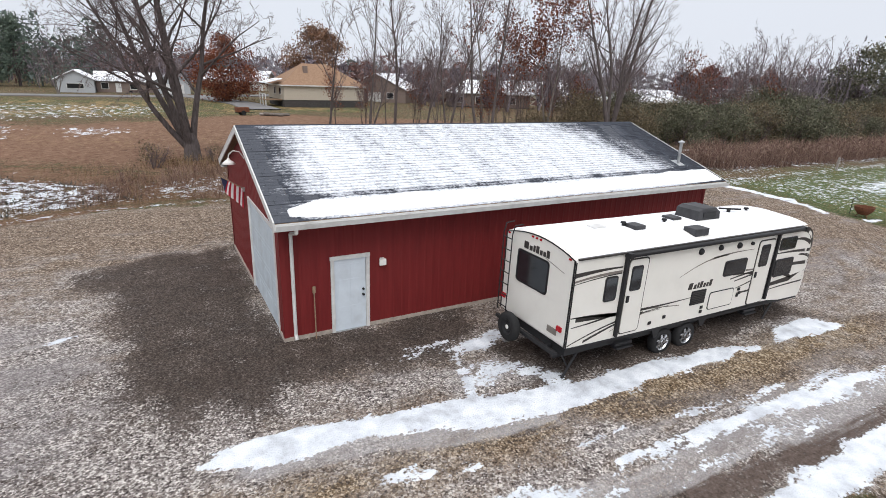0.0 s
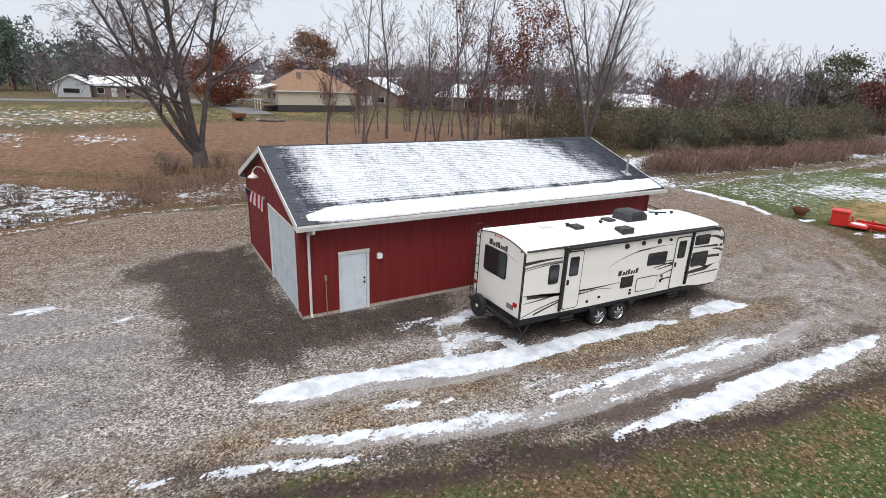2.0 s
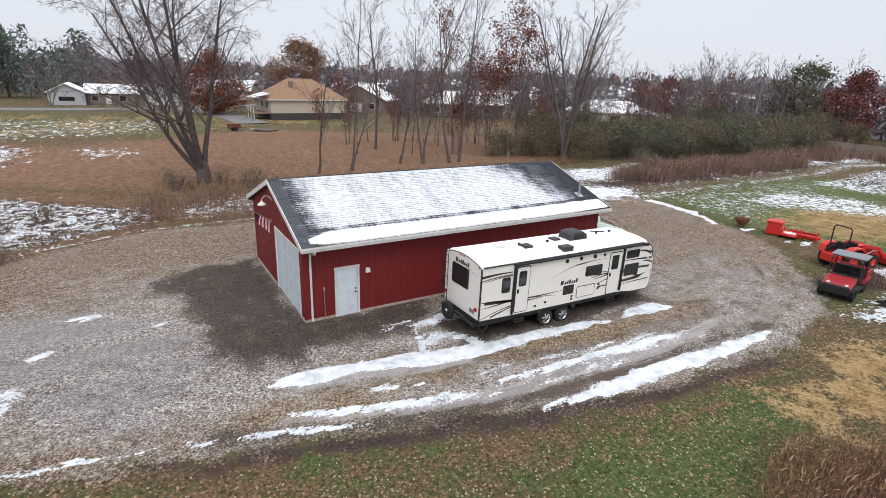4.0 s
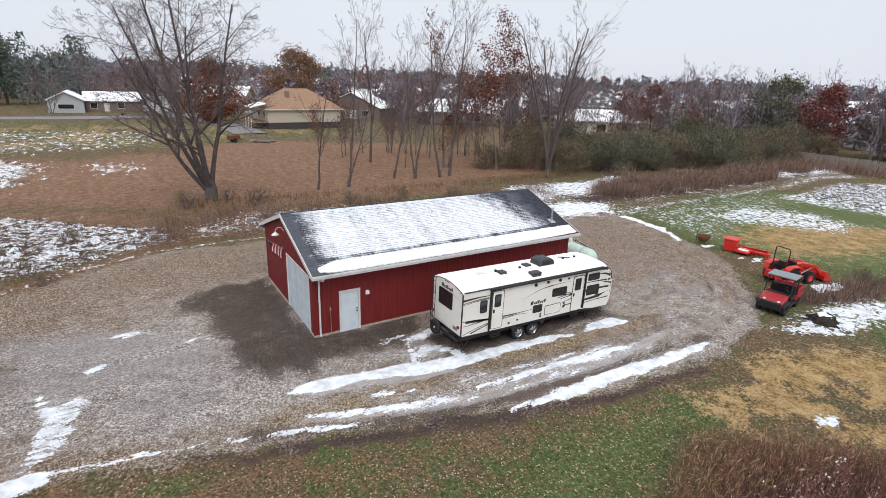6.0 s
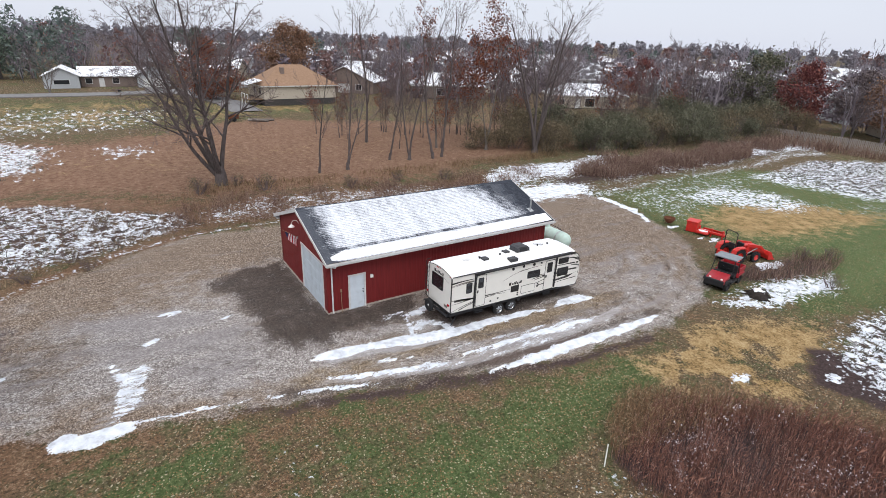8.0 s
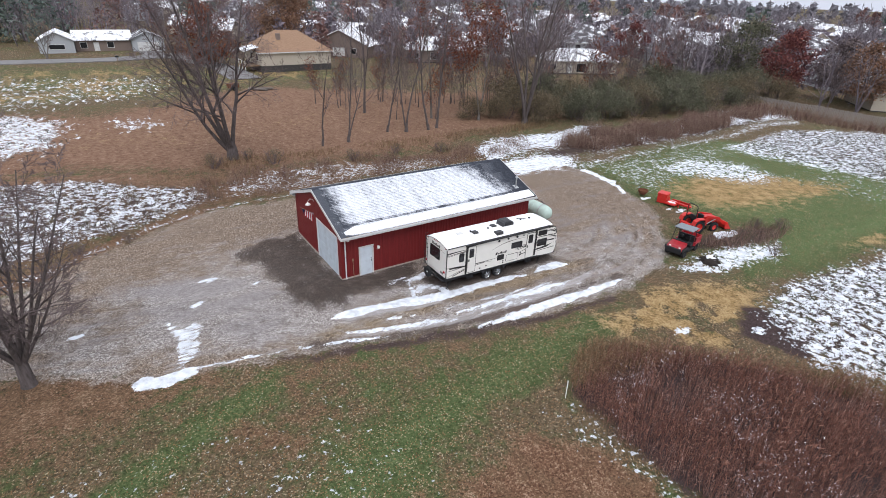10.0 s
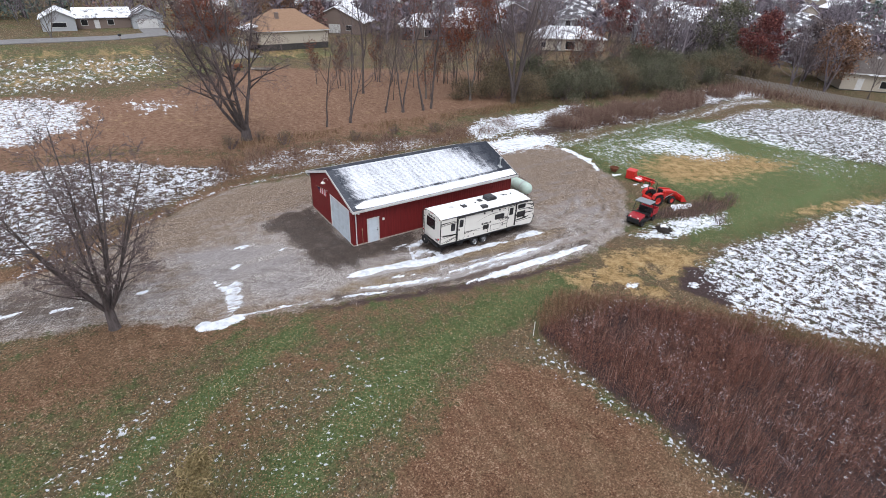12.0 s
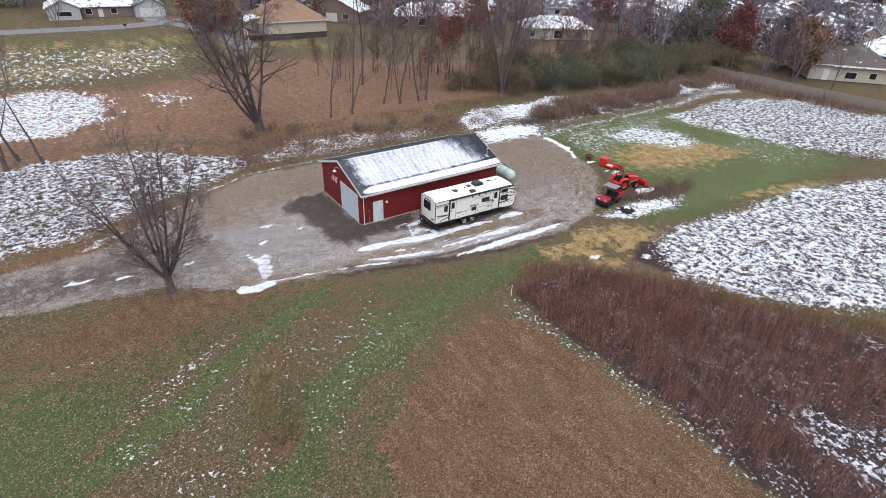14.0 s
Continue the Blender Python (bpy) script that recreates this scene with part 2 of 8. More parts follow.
    crisp = m.math("ADD", m.math("MULTIPLY", even(m.noise(2.6, 6, stretch=(0.45, 1.7, 1))), 0.55), m.math("MULTIPLY", even(m.noise(12, 4)), 0.45))
    pk = m.ramp(m.math("SUBTRACT", m.math("MULTIPLY", pack, 1.10), m.math("MULTIPLY", crisp, 0.95)), (0.02, (0, 0, 0)), (0.13, (1, 1, 1)))
    sn = m.math("MAXIMUM", sn, pk)
    c = m.mix(sn, c, white)
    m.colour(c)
    hgt = m.math("ADD", m.math("MULTIPLY", m.cells(31, "Distance"), -0.5), m.math("MULTIPLY", grit, 0.5))
    hgt = m.math("ADD", hgt, m.math("ADD", m.math("MULTIPLY", sn, 1.3), m.math("MULTIPLY", fine, 0.5)))
    m.bump(hgt, 0.6, 0.05)
    return m.m


def siding_material():
    m = Mat("red_steel_siding", 0.6, 0.0, 0.25)
    streak = m.noise(2.2, 5, stretch=(3, 3, 0.25))
    c = m.ramp(streak, (0.3, (0.135, 0.013, 0.014)), (0.7, (0.185, 0.021, 0.021)))
    grime = m.ramp(m.noise(4, 6), (0.5, (0, 0, 0)), (0.8, (0.35, 0.35, 0.35)))
    m.colour(m.mix(grime, c, (0.125, 0.022, 0.02)))
    m.bump(m.noise(30, 3), 0.05, 0.003)
    return m.m


def shingle_material():
    """Dark asphalt tabs, with thin melting snow on the south slope."""
    m = Mat("asphalt_shingle", 0.92, 0, 0.2)
    tab = m.ramp(m.island(), (0.0, (0.030, 0.034, 0.045)), (0.6, (0.052, 0.058, 0.074)), (1.0, (0.090, 0.096, 0.112)))
    grit = m.ramp(m.noise(90, 3), (0.35, (0.55, 0.55, 0.55)), (0.65, (1.35, 1.35, 1.35)))
    col = m.mix(1.0, tab, grit, "MULTIPLY")
    pos = m.node("ShaderNodeNewGeometry").outputs["Position"]
    xyz = m.node("ShaderNodeSeparateXYZ")
    m.link(pos, xyz.inputs[0])
    x, s = xyz.outputs[0], m.math("ADD", xyz.outputs[1], 0.62)

    def even(f, lo=0.3, hi=0.7):
        r = m.node("ShaderNodeMapRange")
        r.inputs[1].default_value, r.inputs[2].default_value = lo, hi
        m.link(f, r.inputs[0])
        return r.outputs[0]
    wob = m.math("MULTIPLY", m.math("SUBTRACT", even(m.noise(0.9, 4, co=pos)), 0.5), 0.9)
    left = m.math("DIVIDE", m.math("ADD", m.math("SUBTRACT", x, 0.15), wob), 1.3)
    slope = m.math("MULTIPLY", m.math("MAXIMUM", m.math("SUBTRACT", s, 1.0), 0.0), -0.50)
    right = m.math("DIVIDE", m.math("ADD", m.math("SUBTRACT", m.math("ADD", slope, 15.0), x), wob), 2.3)
    d = m.math("MINIMUM", m.math("MINIMUM", left, right), 1.0)
    top = m.math("MULTIPLY", m.math("MAXIMUM", m.math("SUBTRACT", s, 3.0), 0.0), -0.06)
    band = m.ramp(s, (0.60, (0, 0, 0)), (0.84, (1, 1, 1)), (0.98, (1, 1, 1)), (1.0, (1, 1, 1)))
    gap = m.ramp(m.math("MULTIPLY", s, 0.5), (0.38, (0, 0, 0)), (0.44, (1, 1, 1)), (0.48, (1, 1, 1)), (0.56, (0, 0, 0)))
    gap = m.math("MULTIPLY", gap, m.math("ADD", even(m.noise(1.1, 4, co=pos)), 0.15))
    streak = m.math("SUBTRACT", even(m.noise(1.9, 4, stretch=(1, 0.14, 0.14), co=pos)), 0.5)
    speck = m.math("SUBTRACT", even(m.noise(20, 4, stretch=(0.7, 1.2, 1), co=pos, rough=0.7)), 0.5)
    blotch = m.math("SUBTRACT", even(m.noise(4.5, 5, co=pos)), 0.5)
    obj = m.node("ShaderNodeSeparateXYZ")
    m.link(m.co, obj.inputs[0])
    lip = m.ramp(m.math("MULTIPLY", obj.outputs[1], 5.0), (0.0, (1, 1, 1)), (0.16, (1, 1, 1)), (0.34, (0, 0, 0)))
    val = m.math("ADD", m.math("MULTIPLY", d, 0.72), top)
    val = m.math("ADD", val, m.math("MULTIPLY", streak, 0.26))
    val = m.math("ADD", val, m.math("MULTIPLY", speck, 0.60))
    val = m.math("ADD", val, m.math("MULTIPLY", blotch, 0.26))
    val = m.math("SUBTRACT", val, m.math("MULTIPLY", gap, 0.62))
    val = m.math("SUBTRACT", val, m.math("MULTIPLY", lip, 0.24))
    f = m.ramp(val, (0.12, (0, 0, 0)), (0.38, (0.42, 0.42, 0.42)), (0.80, (0.93, 0.93, 0.93)))
    south = m.math("LESS_THAN", xyz.outputs[1], 4.10)
    f = m.math("MULTIPLY", f, south)
    m.colour(m.mix(f, col, (0.80, 0.83, 0.89)))
    m.bump(m.math("ADD", m.noise(120, 2), f), 0.3, 0.004)
    return m.m


def snow_material():
    m = Mat("settled_snow", 0.7, 0, 0.25)
    m.colour(m.ramp(m.noise(2.4, 6), (0.3, (0.72, 0.74, 0.79)), (0.62, (0.87, 0.875, 0.89))))
    m.b.inputs["Subsurface Weight"].default_value = 0.0
    m.bump(m.noise(7, 6), 0.35, 0.03)
    return m.m


def bark_material(name, a, b):
    m = Mat(name, 0.95, 0, 0.1)
    c = m.ramp(m.noise(9, 5, stretch=(1, 1, 0.2)), (0.3, a), (0.7, b))
    m.colour(c)
    m.bump(m.noise(22, 4, stretch=(1, 1, 0.15)), 0.5, 0.03)
    return m.m


def leaf_material(name, *stops):
    m = Mat(name, 0.8, 0, 0.2)
    m.colour(m.ramp(m.island(), *stops))
    return m.m


def glass_material(name, c):
    m = Mat(name, 0.08, 0, 0.6)
    m.colour(m.mix(m.noise(1.2, 3), c, tuple(v * 1.8 for v in c)))
    return m.m


M_GROUND = ground_material()
M_RED = siding_material()
M_SHINGLE = shingle_material()
M_SNOW = snow_material()
M_TRIM = plain("white_painted_trim", (0.62, 0.62, 0.61), 0.5, var=0.08, dirt=0.25)
M_DOOR = plain("pale_blue_white_door_paint", (0.60, 0.66, 0.72), 0.45, var=0.06, scale=3, dirt=0.12)
M_GARAGE = plain("pale_grey_blue_door_steel", (0.52, 0.58, 0.63), 0.5, var=0.06, scale=2, dirt=0.2)
M_CONCRETE = plain("weathered_concrete", (0.36, 0.31, 0.27), 0.9, var=0.25)
M_GALV = plain("galvanised_steel", (0.45, 0.46, 0.47), 0.4, 0.8, var=0.2)
M_WOOD = plain("weathered_wood", (0.26, 0.18, 0.12), 0.85, var=0.35, scale=12)
M_BLACK = plain("black_plastic", (0.018, 0.018, 0.020), 0.5, var=0.3)
M_TYRE = plain("rubber_tyre", (0.020, 0.020, 0.021), 0.85, var=0.3)
M_CREAM = plain("ivory_fibreglass", (0.74, 0.722, 0.675), 0.3, spec=0.5, var=0.03, scale=1.5, dirt=0.05)
M_DECAL = plain("charcoal_vinyl", (0.040, 0.036, 0.034), 0.45, var=0.2)
M_DECAL2 = plain("taupe_vinyl", (0.19, 0.17, 0.15), 0.45, var=0.15)
M_GLASS = glass_material("tinted_window_glass", (0.012, 0.013, 0.015))
M_ALU = plain("polished_alloy", (0.62, 0.63, 0.65), 0.25, 0.9, var=0.15)
M_REDLENS = plain("red_lens", (0.42, 0.01, 0.02), 0.25, spec=0.6)
M_KUB = plain("orange_red_machine_paint", (0.54, 0.022, 0.016), 0.42, spec=0.5, var=0.12, dirt=0.2)
M_UTV = plain("cherry_red_plastic", (0.33, 0.018, 0.026), 0.38, spec=0.5, var=0.12, dirt=0.15)
M_GREYROOF = plain("grey_plastic_roof", (0.20, 0.22, 0.24), 0.55, var=0.15)
M_TANK = plain("pale_green_tank_paint", (0.46, 0.58, 0.52), 0.5, var=0.08, scale=3, dirt=0.25)
M_BARK = bark_material("grey_brown_bark", (0.098, 0.085, 0.077), (0.224, 0.198, 0.178))
M_BARK2 = bark_material("dark_bark", (0.062, 0.052, 0.050), (0.145, 0.122, 0.118))
M_TWIG = bark_material("twig_bark", (0.103, 0.077, 0.077), (0.194, 0.155, 0.151))


# ---------------------------------------------------------------- mesh helpers
def mesh_of(name, bm, material, smooth=False):
    me = bpy.data.meshes.new(name)
    bm.to_mesh(me)
    bm.free()
    me.materials.append(material)
    if smooth:
        for p in me.polygons:
            p.use_smooth = True
    return me


def part(name, bm, material, parent=None, label="", smooth=False):
    ob = new(name, mesh_of(name, bm, material, smooth))
    if parent:
        ob.parent = parent
    if label:
        ob["label"] = label
    return ob


def raw(name, verts, faces, material, parent=None, smooth=False):
    me = bpy.data.meshes.new(name)
    me.from_pydata(verts, [], faces)
    me.materials.append(material)
    if smooth:
        me.polygons.foreach_set("use_smooth", [True] * len(me.polygons))
    ob = new(name, me)
    if parent:
        ob.parent = parent
    return ob


def empty(name, x=0, y=0, z=0, rz=0, label="", category="", group="", kind=""):
    ob = new(name)
    ob.matrix_basis = pose(x, y, z, 0, 0, rz)
    ob.empty_display_size = 0.2
    return tagged(ob, label, category, group, kind)


def box(x0, x1, y0, y1, z0, z1, bevel=0.0, bm=None):
    own = bm or bmesh.new()
    made = bmesh.ops.create_cube(own, size=1)["verts"]
    for v in made:
        v.co = ((x0 + x1) / 2 + v.co.x * (x1 - x0), (y0 + y1) / 2 + v.co.y * (y1 - y0), (z0 + z1) / 2 + v.co.z * (z1 - z0))
    if bevel:
        es = list({e for v in made for e in v.link_edges})
        bmesh.ops.bevel(own, geom=es, offset=bevel, segments=2, affect="EDGES", profile=0.6)
    return own


def prism(poly, a, b, axis="y", bevel=0.0, bm=None):
    """A polygon of (u, v) drawn out from a to b: along y it lies in x, z; along x in y, z; along z in x, y."""
    own = bm or bmesh.new()

    def at(u, v, w):
        return {"y": (u, w, v), "x": (w, u, v), "z": (u, v, w)}[axis]
    r0 = [own.verts.new(at(u, v, a)) for u, v in poly]
    r1 = [own.verts.new(at(u, v, b)) for u, v in poly]
    n = len(poly)
    fs = [own.faces.new(r0), own.faces.new(r1[::-1])]
    for i in range(n):
        fs.append(own.faces.new((r0[i], r1[i], r1[(i + 1) % n], r0[(i + 1) % n])))
    bmesh.ops.recalc_face_normals(own, faces=fs)
    if bevel:
        es = list({e for f in fs[:2] for e in f.edges})
        bmesh.ops.bevel(own, geom=es, offset=bevel, segments=2, affect="EDGES", profile=0.6)
    return own


def rod(p, q, r, r2=None, n=10, bm=None):
    own = bm or bmesh.new()
    p, q = Vector(p), Vector(q)
    d = q - p
    m = Matrix.Translation((p + q) / 2) @ d.to_track_quat("Z", "Y").to_matrix().to_4x4()
    bmesh.ops.create_cone(own, cap_ends=True, segments=n, radius1=r, radius2=r if r2 is None else r2, depth=d.length, matrix=m)
    return own


def pipe(points, r, n=8, bm=None):
    own = bm or bmesh.new()
    for p, q in zip(points, points[1:]):
        rod(p, q, r, n=n, bm=own)
    return own


def ball(c, r, sx=1, sy=1, sz=1, u=16, v=10, bm=None):
    own = bm or bmesh.new()
    bmesh.ops.create_uvsphere(own, u_segments=u, v_segments=v, radius=r, matrix=Matrix.Translation(c) @ Matrix.Diagonal((sx, sy, sz, 1)))
    return own


def lathe(profile, n=20, axis="y", c=(0, 0, 0), bm=None):
    """Rings of (radius, offset) along an axis round c."""
    own = bm or bmesh.new()
    rings = []
    for r, o in profile:
        ring = []
        for i in range(n):
            a = 2 * math.pi * i / n
            u, v = r * math.cos(a), r * math.sin(a)
            p = {"y": (u, o, v), "x": (o, u, v), "z": (u, v, o)}[axis]
            ring.append(own.verts.new((p[0] + c[0], p[1] + c[1], p[2] + c[2])))
        rings.append(ring)
    for a, b in zip(rings, rings[1:]):
        for i in range(n):
            own.faces.new((a[i], a[(i + 1) % n], b[(i + 1) % n], b[i]))
    bmesh.ops.recalc_face_normals(own, faces=own.faces)
    return own


# ---------------------------------------------------------------- ground
GZ = 0.06


def vnoise(x, y, seed):
    """Smooth value noise in 0..1 on arrays."""
    xi, yi = np.floor(x).astype(np.int64), np.floor(y).astype(np.int64)
    fx, fy = x - xi, y - yi
    fx, fy = fx * fx * (3 - 2 * fx), fy * fy * (3 - 2 * fy)

    def h(a, b):
        n = (a * 374761393 + b * 668265263 + seed * 974711) & 0x7FFFFFFF
        n = ((n ^ (n >> 13)) * 1274126177) & 0x7FFFFFFF
        return ((n ^ (n >> 16)) & 0xFFFF) / 65535.0
    return (h(xi, yi) * (1 - fx) + h(xi + 1, yi) * fx) * (1 - fy) + (h(xi, yi + 1) * (1 - fx) + h(xi + 1, yi + 1) * fx) * fy


def fbm(x, y, scale, seed, octaves=4):
    out, amp, tot = 0, 1.0, 0
    for o in range(octaves):
        out = out + amp * vnoise(x * scale * 2 ** o, y * scale * 2 ** o, seed + o)
        tot += amp
        amp *= 0.55
    return out / tot


def inside(X, Y, poly, soft=0.5):
    """About 1 inside a polygon and 0 outside, soft over its edge."""
    best = np.full(X.shape, 1e9)
    odd = np.zeros(X.shape, bool)
    for (x0, y0), (x1, y1) in zip(poly, poly[1:] + poly[:1]):
        dx, dy = x1 - x0, y1 - y0
        k = np.clip(((X - x0) * dx + (Y - y0) * dy) / (dx * dx + dy * dy + 1e-9), 0, 1)
        best = np.minimum(best, np.hypot(X - x0 - k * dx, Y - y0 - k * dy))
        if y0 != y1:
            odd ^= ((y0 > Y) != (y1 > Y)) & (X < (x1 - x0) * (Y - y0) / (y1 - y0) + x0)
    d = np.where(odd, -best, best)
    return np.clip(0.5 - d / (2 * soft), 0, 1)


def stroke(X, Y, pts, width, soft=0.25):
    """About 1 on a line of (x, y) or (x, y, width)."""
    out = np.zeros(X.shape)
    for p, q in zip(pts, pts[1:]):
        w0, w1 = (p[2] if len(p) > 2 else width), (q[2] if len(q) > 2 else width)
        dx, dy = q[0] - p[0], q[1] - p[1]
        k = np.clip(((X - p[0]) * dx + (Y - p[1]) * dy) / (dx * dx + dy * dy + 1e-9), 0, 1)
        d = np.hypot(X - p[0] - k * dx, Y - p[1] - k * dy) - (w0 + (w1 - w0) * k)
        out = np.maximum(out, np.clip(0.5 - d / (2 * soft), 0, 1))
    return out


def blot(X, Y, x, y, rx, ry, turn=0, soft=0.4):
    c, s = math.cos(radians(turn)), math.sin(radians(turn))
    u, v = ((X - x) * c + (Y - y) * s) / rx, (-(X - x) * s + (Y - y) * c) / ry
    return np.clip((1 - np.hypot(u, v)) / soft + 0.5, 0, 1)


def spaced(lo, hi, step, far, grow):
    inner = list(np.arange(lo, hi + step / 2, step))
    up, s = [inner[-1]], step
    while up[-1] < far:
        s *= grow
        up.append(up[-1] + s)
    down, s = [inner[0]], step
    while down[-1] > -far:
        s *= grow
        down.append(down[-1] - s)
    return np.array(down[:0:-1] + inner + up[1:])


def land(x, y):
    """The height of the ground."""
    x, y = np.asarray(x, float), np.asarray(y, float)
    ditch = -0.35 * np.exp(-((y - 21 - 0.12 * (x - 5)) / 3.2) ** 2) * np.clip((x + 40) / 10, 0, 1) * np.clip((30 - x) / 8, 0, 1)
    roll = 0.25 * (fbm(x, y, 0.035, 5, 2) - 0.5) * np.clip((np.hypot(x - 5, y) - 18) / 20, 0, 1)
    pad = 0.12 * np.exp(-(((x - 7) / 11) ** 2 + ((y + 5.5) / 4) ** 2))
    return GZ + ditch + roll + pad


GOLD_LANE = [(-3.0, -4.9), (2.2, -5.6), (4.3, -5.6), (7.5, -5.7), (11.5, -6.0), (14.6, -6.2)]
RUT_A = [(5.4, -7.2), (6.3, -7.4), (7.6, -7.5)]
RUT_B = [(5.0, -8.2), (6.9, -8.4), (8.6, -8.5), (10.7, -8.4)]


def build_ground():
    xs, ys = spaced(-30, 40, 0.21, 2600, 1.08), spaced(-36, 42, 0.21, 2600, 1.08)
    X, Y = np.meshgrid(xs, ys)
    wx, wy = X + 1.4 * (fbm(X, Y, 0.45, 11) - 0.5), Y + 1.4 * (fbm(X, Y, 0.45, 23) - 0.5)
    out = 0.7 * np.clip(np.maximum((Y - 15) / 8, (X - 36) / 10), 0, 1)
    wx, wy = wx + 6.0 * out * (fbm(X, Y, 0.16, 71, 3) - 0.5), wy + 6.0 * out * (fbm(X, Y, 0.16, 77, 3) - 0.5)
    fx, fy = X + 0.7 * (fbm(X, Y, 1.3, 31) - 0.5), Y + 0.7 * (fbm(X, Y, 1.3, 37) - 0.5)
    yard = [(-90, 2), (-26.6, 0.6), (-21.7, -0.2), (-16.4, -1.4), (-11.5, -4.6), (-6.7, -5.7), (-0.6, -7.5), (5.3, -9.5), (11.5, -10.4),
            (15.5, -10.0), (19.6, -9.6), (22.6, -8.3), (25.2, -5.9), (29.6, -1.2), (31.4, 4.2), (31.9, 9.9), (30.1, 14.9), (22, 15.5),
            (2.3, 16), (-4.8, 16.2), (-9.5, 13.9), (-15.5, 9.4), (-20.1, 6.9), (-26.7, 6.8), (-90, 9)]
    gravel = inside(fx + 0.9 * (fbm(X, Y, 0.35, 83, 3) - 0.5), fy + 0.9 * (fbm(X, Y, 0.35, 87, 3) - 0.5), yard, 0.8)
    snow, wet_dark = np.zeros(X.shape), np.zeros(X.shape)
    brown, straw, mud = np.zeros(X.shape), np.zeros(X.shape), np.zeros(X.shape)
    green = 0.03 + 0 * X

    def lay(base, m, d=1.0):
        return np.maximum(base, m * d)

    # packed snow between the wheel tracks and along the drive
    sx, sy = X + 0.34 * (fbm(X, Y, 1.6, 31) - 0.5), Y + 0.34 * (fbm(X, Y, 1.6, 37) - 0.5)
    pack, slush, pale = np.zeros(X.shape), np.zeros(X.shape), np.zeros(X.shape)
    for pts, d in (
            ([(-2.3, -3.85, .1), (-1.6, -3.95, .3), (-0.9, -4.0, .38), (0.4, -4.15, .34), (1.3, -4.3, .36), (2.4, -4.55, .45), (3.2, -4.75, .5), (4.4, -4.95, .42), (6, -5.1, .36), (7.6, -5.2, .36), (9.6, -5.3, .26), (10.8, -5.5, .08)], 1.0),
            ([(3.0, -4.0, .14), (3.35, -3.3, .10), (3.4, -2.7, .06)], .95),
            ([(3.3, -2.5, .14), (4.4, -2.2, .36), (5.1, -1.9, .24)], .66),
            ([(2.5, -1.7, .10), (3.4, -1.75, .18), (4.2, -2.0, .2)], .62),
            ([(3.5, -3.7, .3), (4.2, -3.2, .34), (4.6, -3.8, .4), (5.0, -4.4, .35)], .60),
            ([(11.4, -5.6, .08), (12.5, -5.3, .38), (13.8, -5.4, .45), (14.7, -5.8, .12)], .80),
            ([(2.2, -6.2, .05), (3.6, -6.3, .06), (5, -6.42, .07), (8, -6.7, .07), (11.7, -7.1, .04)], .80),
            ([(4.2, -6.95, .06), (5.5, -7.1, .14), (7.2, -7.2, .19), (9, -7.32, .24), (10.9, -7.45, .20), (13.1, -7.5, .06)], 1.0),
            ([(-2.1, -5.72, .10), (-0.4, -6.2, .19), (1.7, -6.85, .11), (3.7, -7.4, .07)], .95),
            ([(4.3, -8.8, .08), (5.4, -8.8, .13), (6.6, -8.95, .27), (8, -8.95, .34), (10.5, -9.0, .38), (13, -9.1, .34), (15, -9.15, .24), (16.2, -9.1, .08)], 1.0),
            ([(-1.5, -6.1, .03), (2, -7.15, .05), (5, -7.75, .05), (9, -7.95, .05), (14, -7.95, .03)], .78),
            ([(1, -7.0, .02), (4, -7.8, .04), (8, -8.15, .05), (12, -8.2, .03)], .70),
            ([(3, -7.1, .03), (7, -7.6, .05), (11, -7.75, .04)], .70),
            ([(0.3, -5.6, .07), (1.0, -5.75, .11), (1.3, -5.9, .06), (2.0, -6.0, .10)], .90),
            ([(-9.6, -4.6, .10), (-7.4, -5.0, .13), (-6.4, -5.2, .06), (-5.4, -5.4, .08)], .90),
            ([(-4.9, -5.55, .08), (-4.5, -5.62, .13), (-4.2, -5.7, .04)], 1.0),
            ([(-4.0, -5.85, .06), (-3.0, -6.2, .20), (-1.5, -6.6, .16), (-0.2, -7.05, .05)], .85),
            ([(-11.9, -4.6, .45), (-11.0, -4.8, .50), (-9.9, -4.7, .34)], 1.0),
            ([(-10.2, -3.9, .30), (-9.7, -3.0, .60), (-9.6, -1.9, .55), (-9.2, -1.0, .60)], .58),
            ([(-10.4, 0.4, .12), (-10.1, -0.4, .30), (-9.9, -1.0, .3)], .62),
            ([(-8.9, 1.4, .12), (-8.4, 1.6, .22)], .9),
            ([(3.2, -3.2, .05), (3.9, -3.0, .07), (4.6, -3.3, .07), (5.1, -3.9, .06)], .85),
            ([(3.4, -3.7, .05), (4.0, -3.55, .06), (4.5, -3.9, .07), (4.9, -4.5, .06)], .85),
            ([(2.2, -2.1, .05), (2.9, -1.95, .09), (3.6, -2.15, .05)], .8),
            ([(-5.3, 2.15, .06), (-4.8, 2.35, .13), (-4.5, 2.4, .05)], .9)):
        pack = lay(pack, stroke(sx, sy, pts, .2, .16), d)
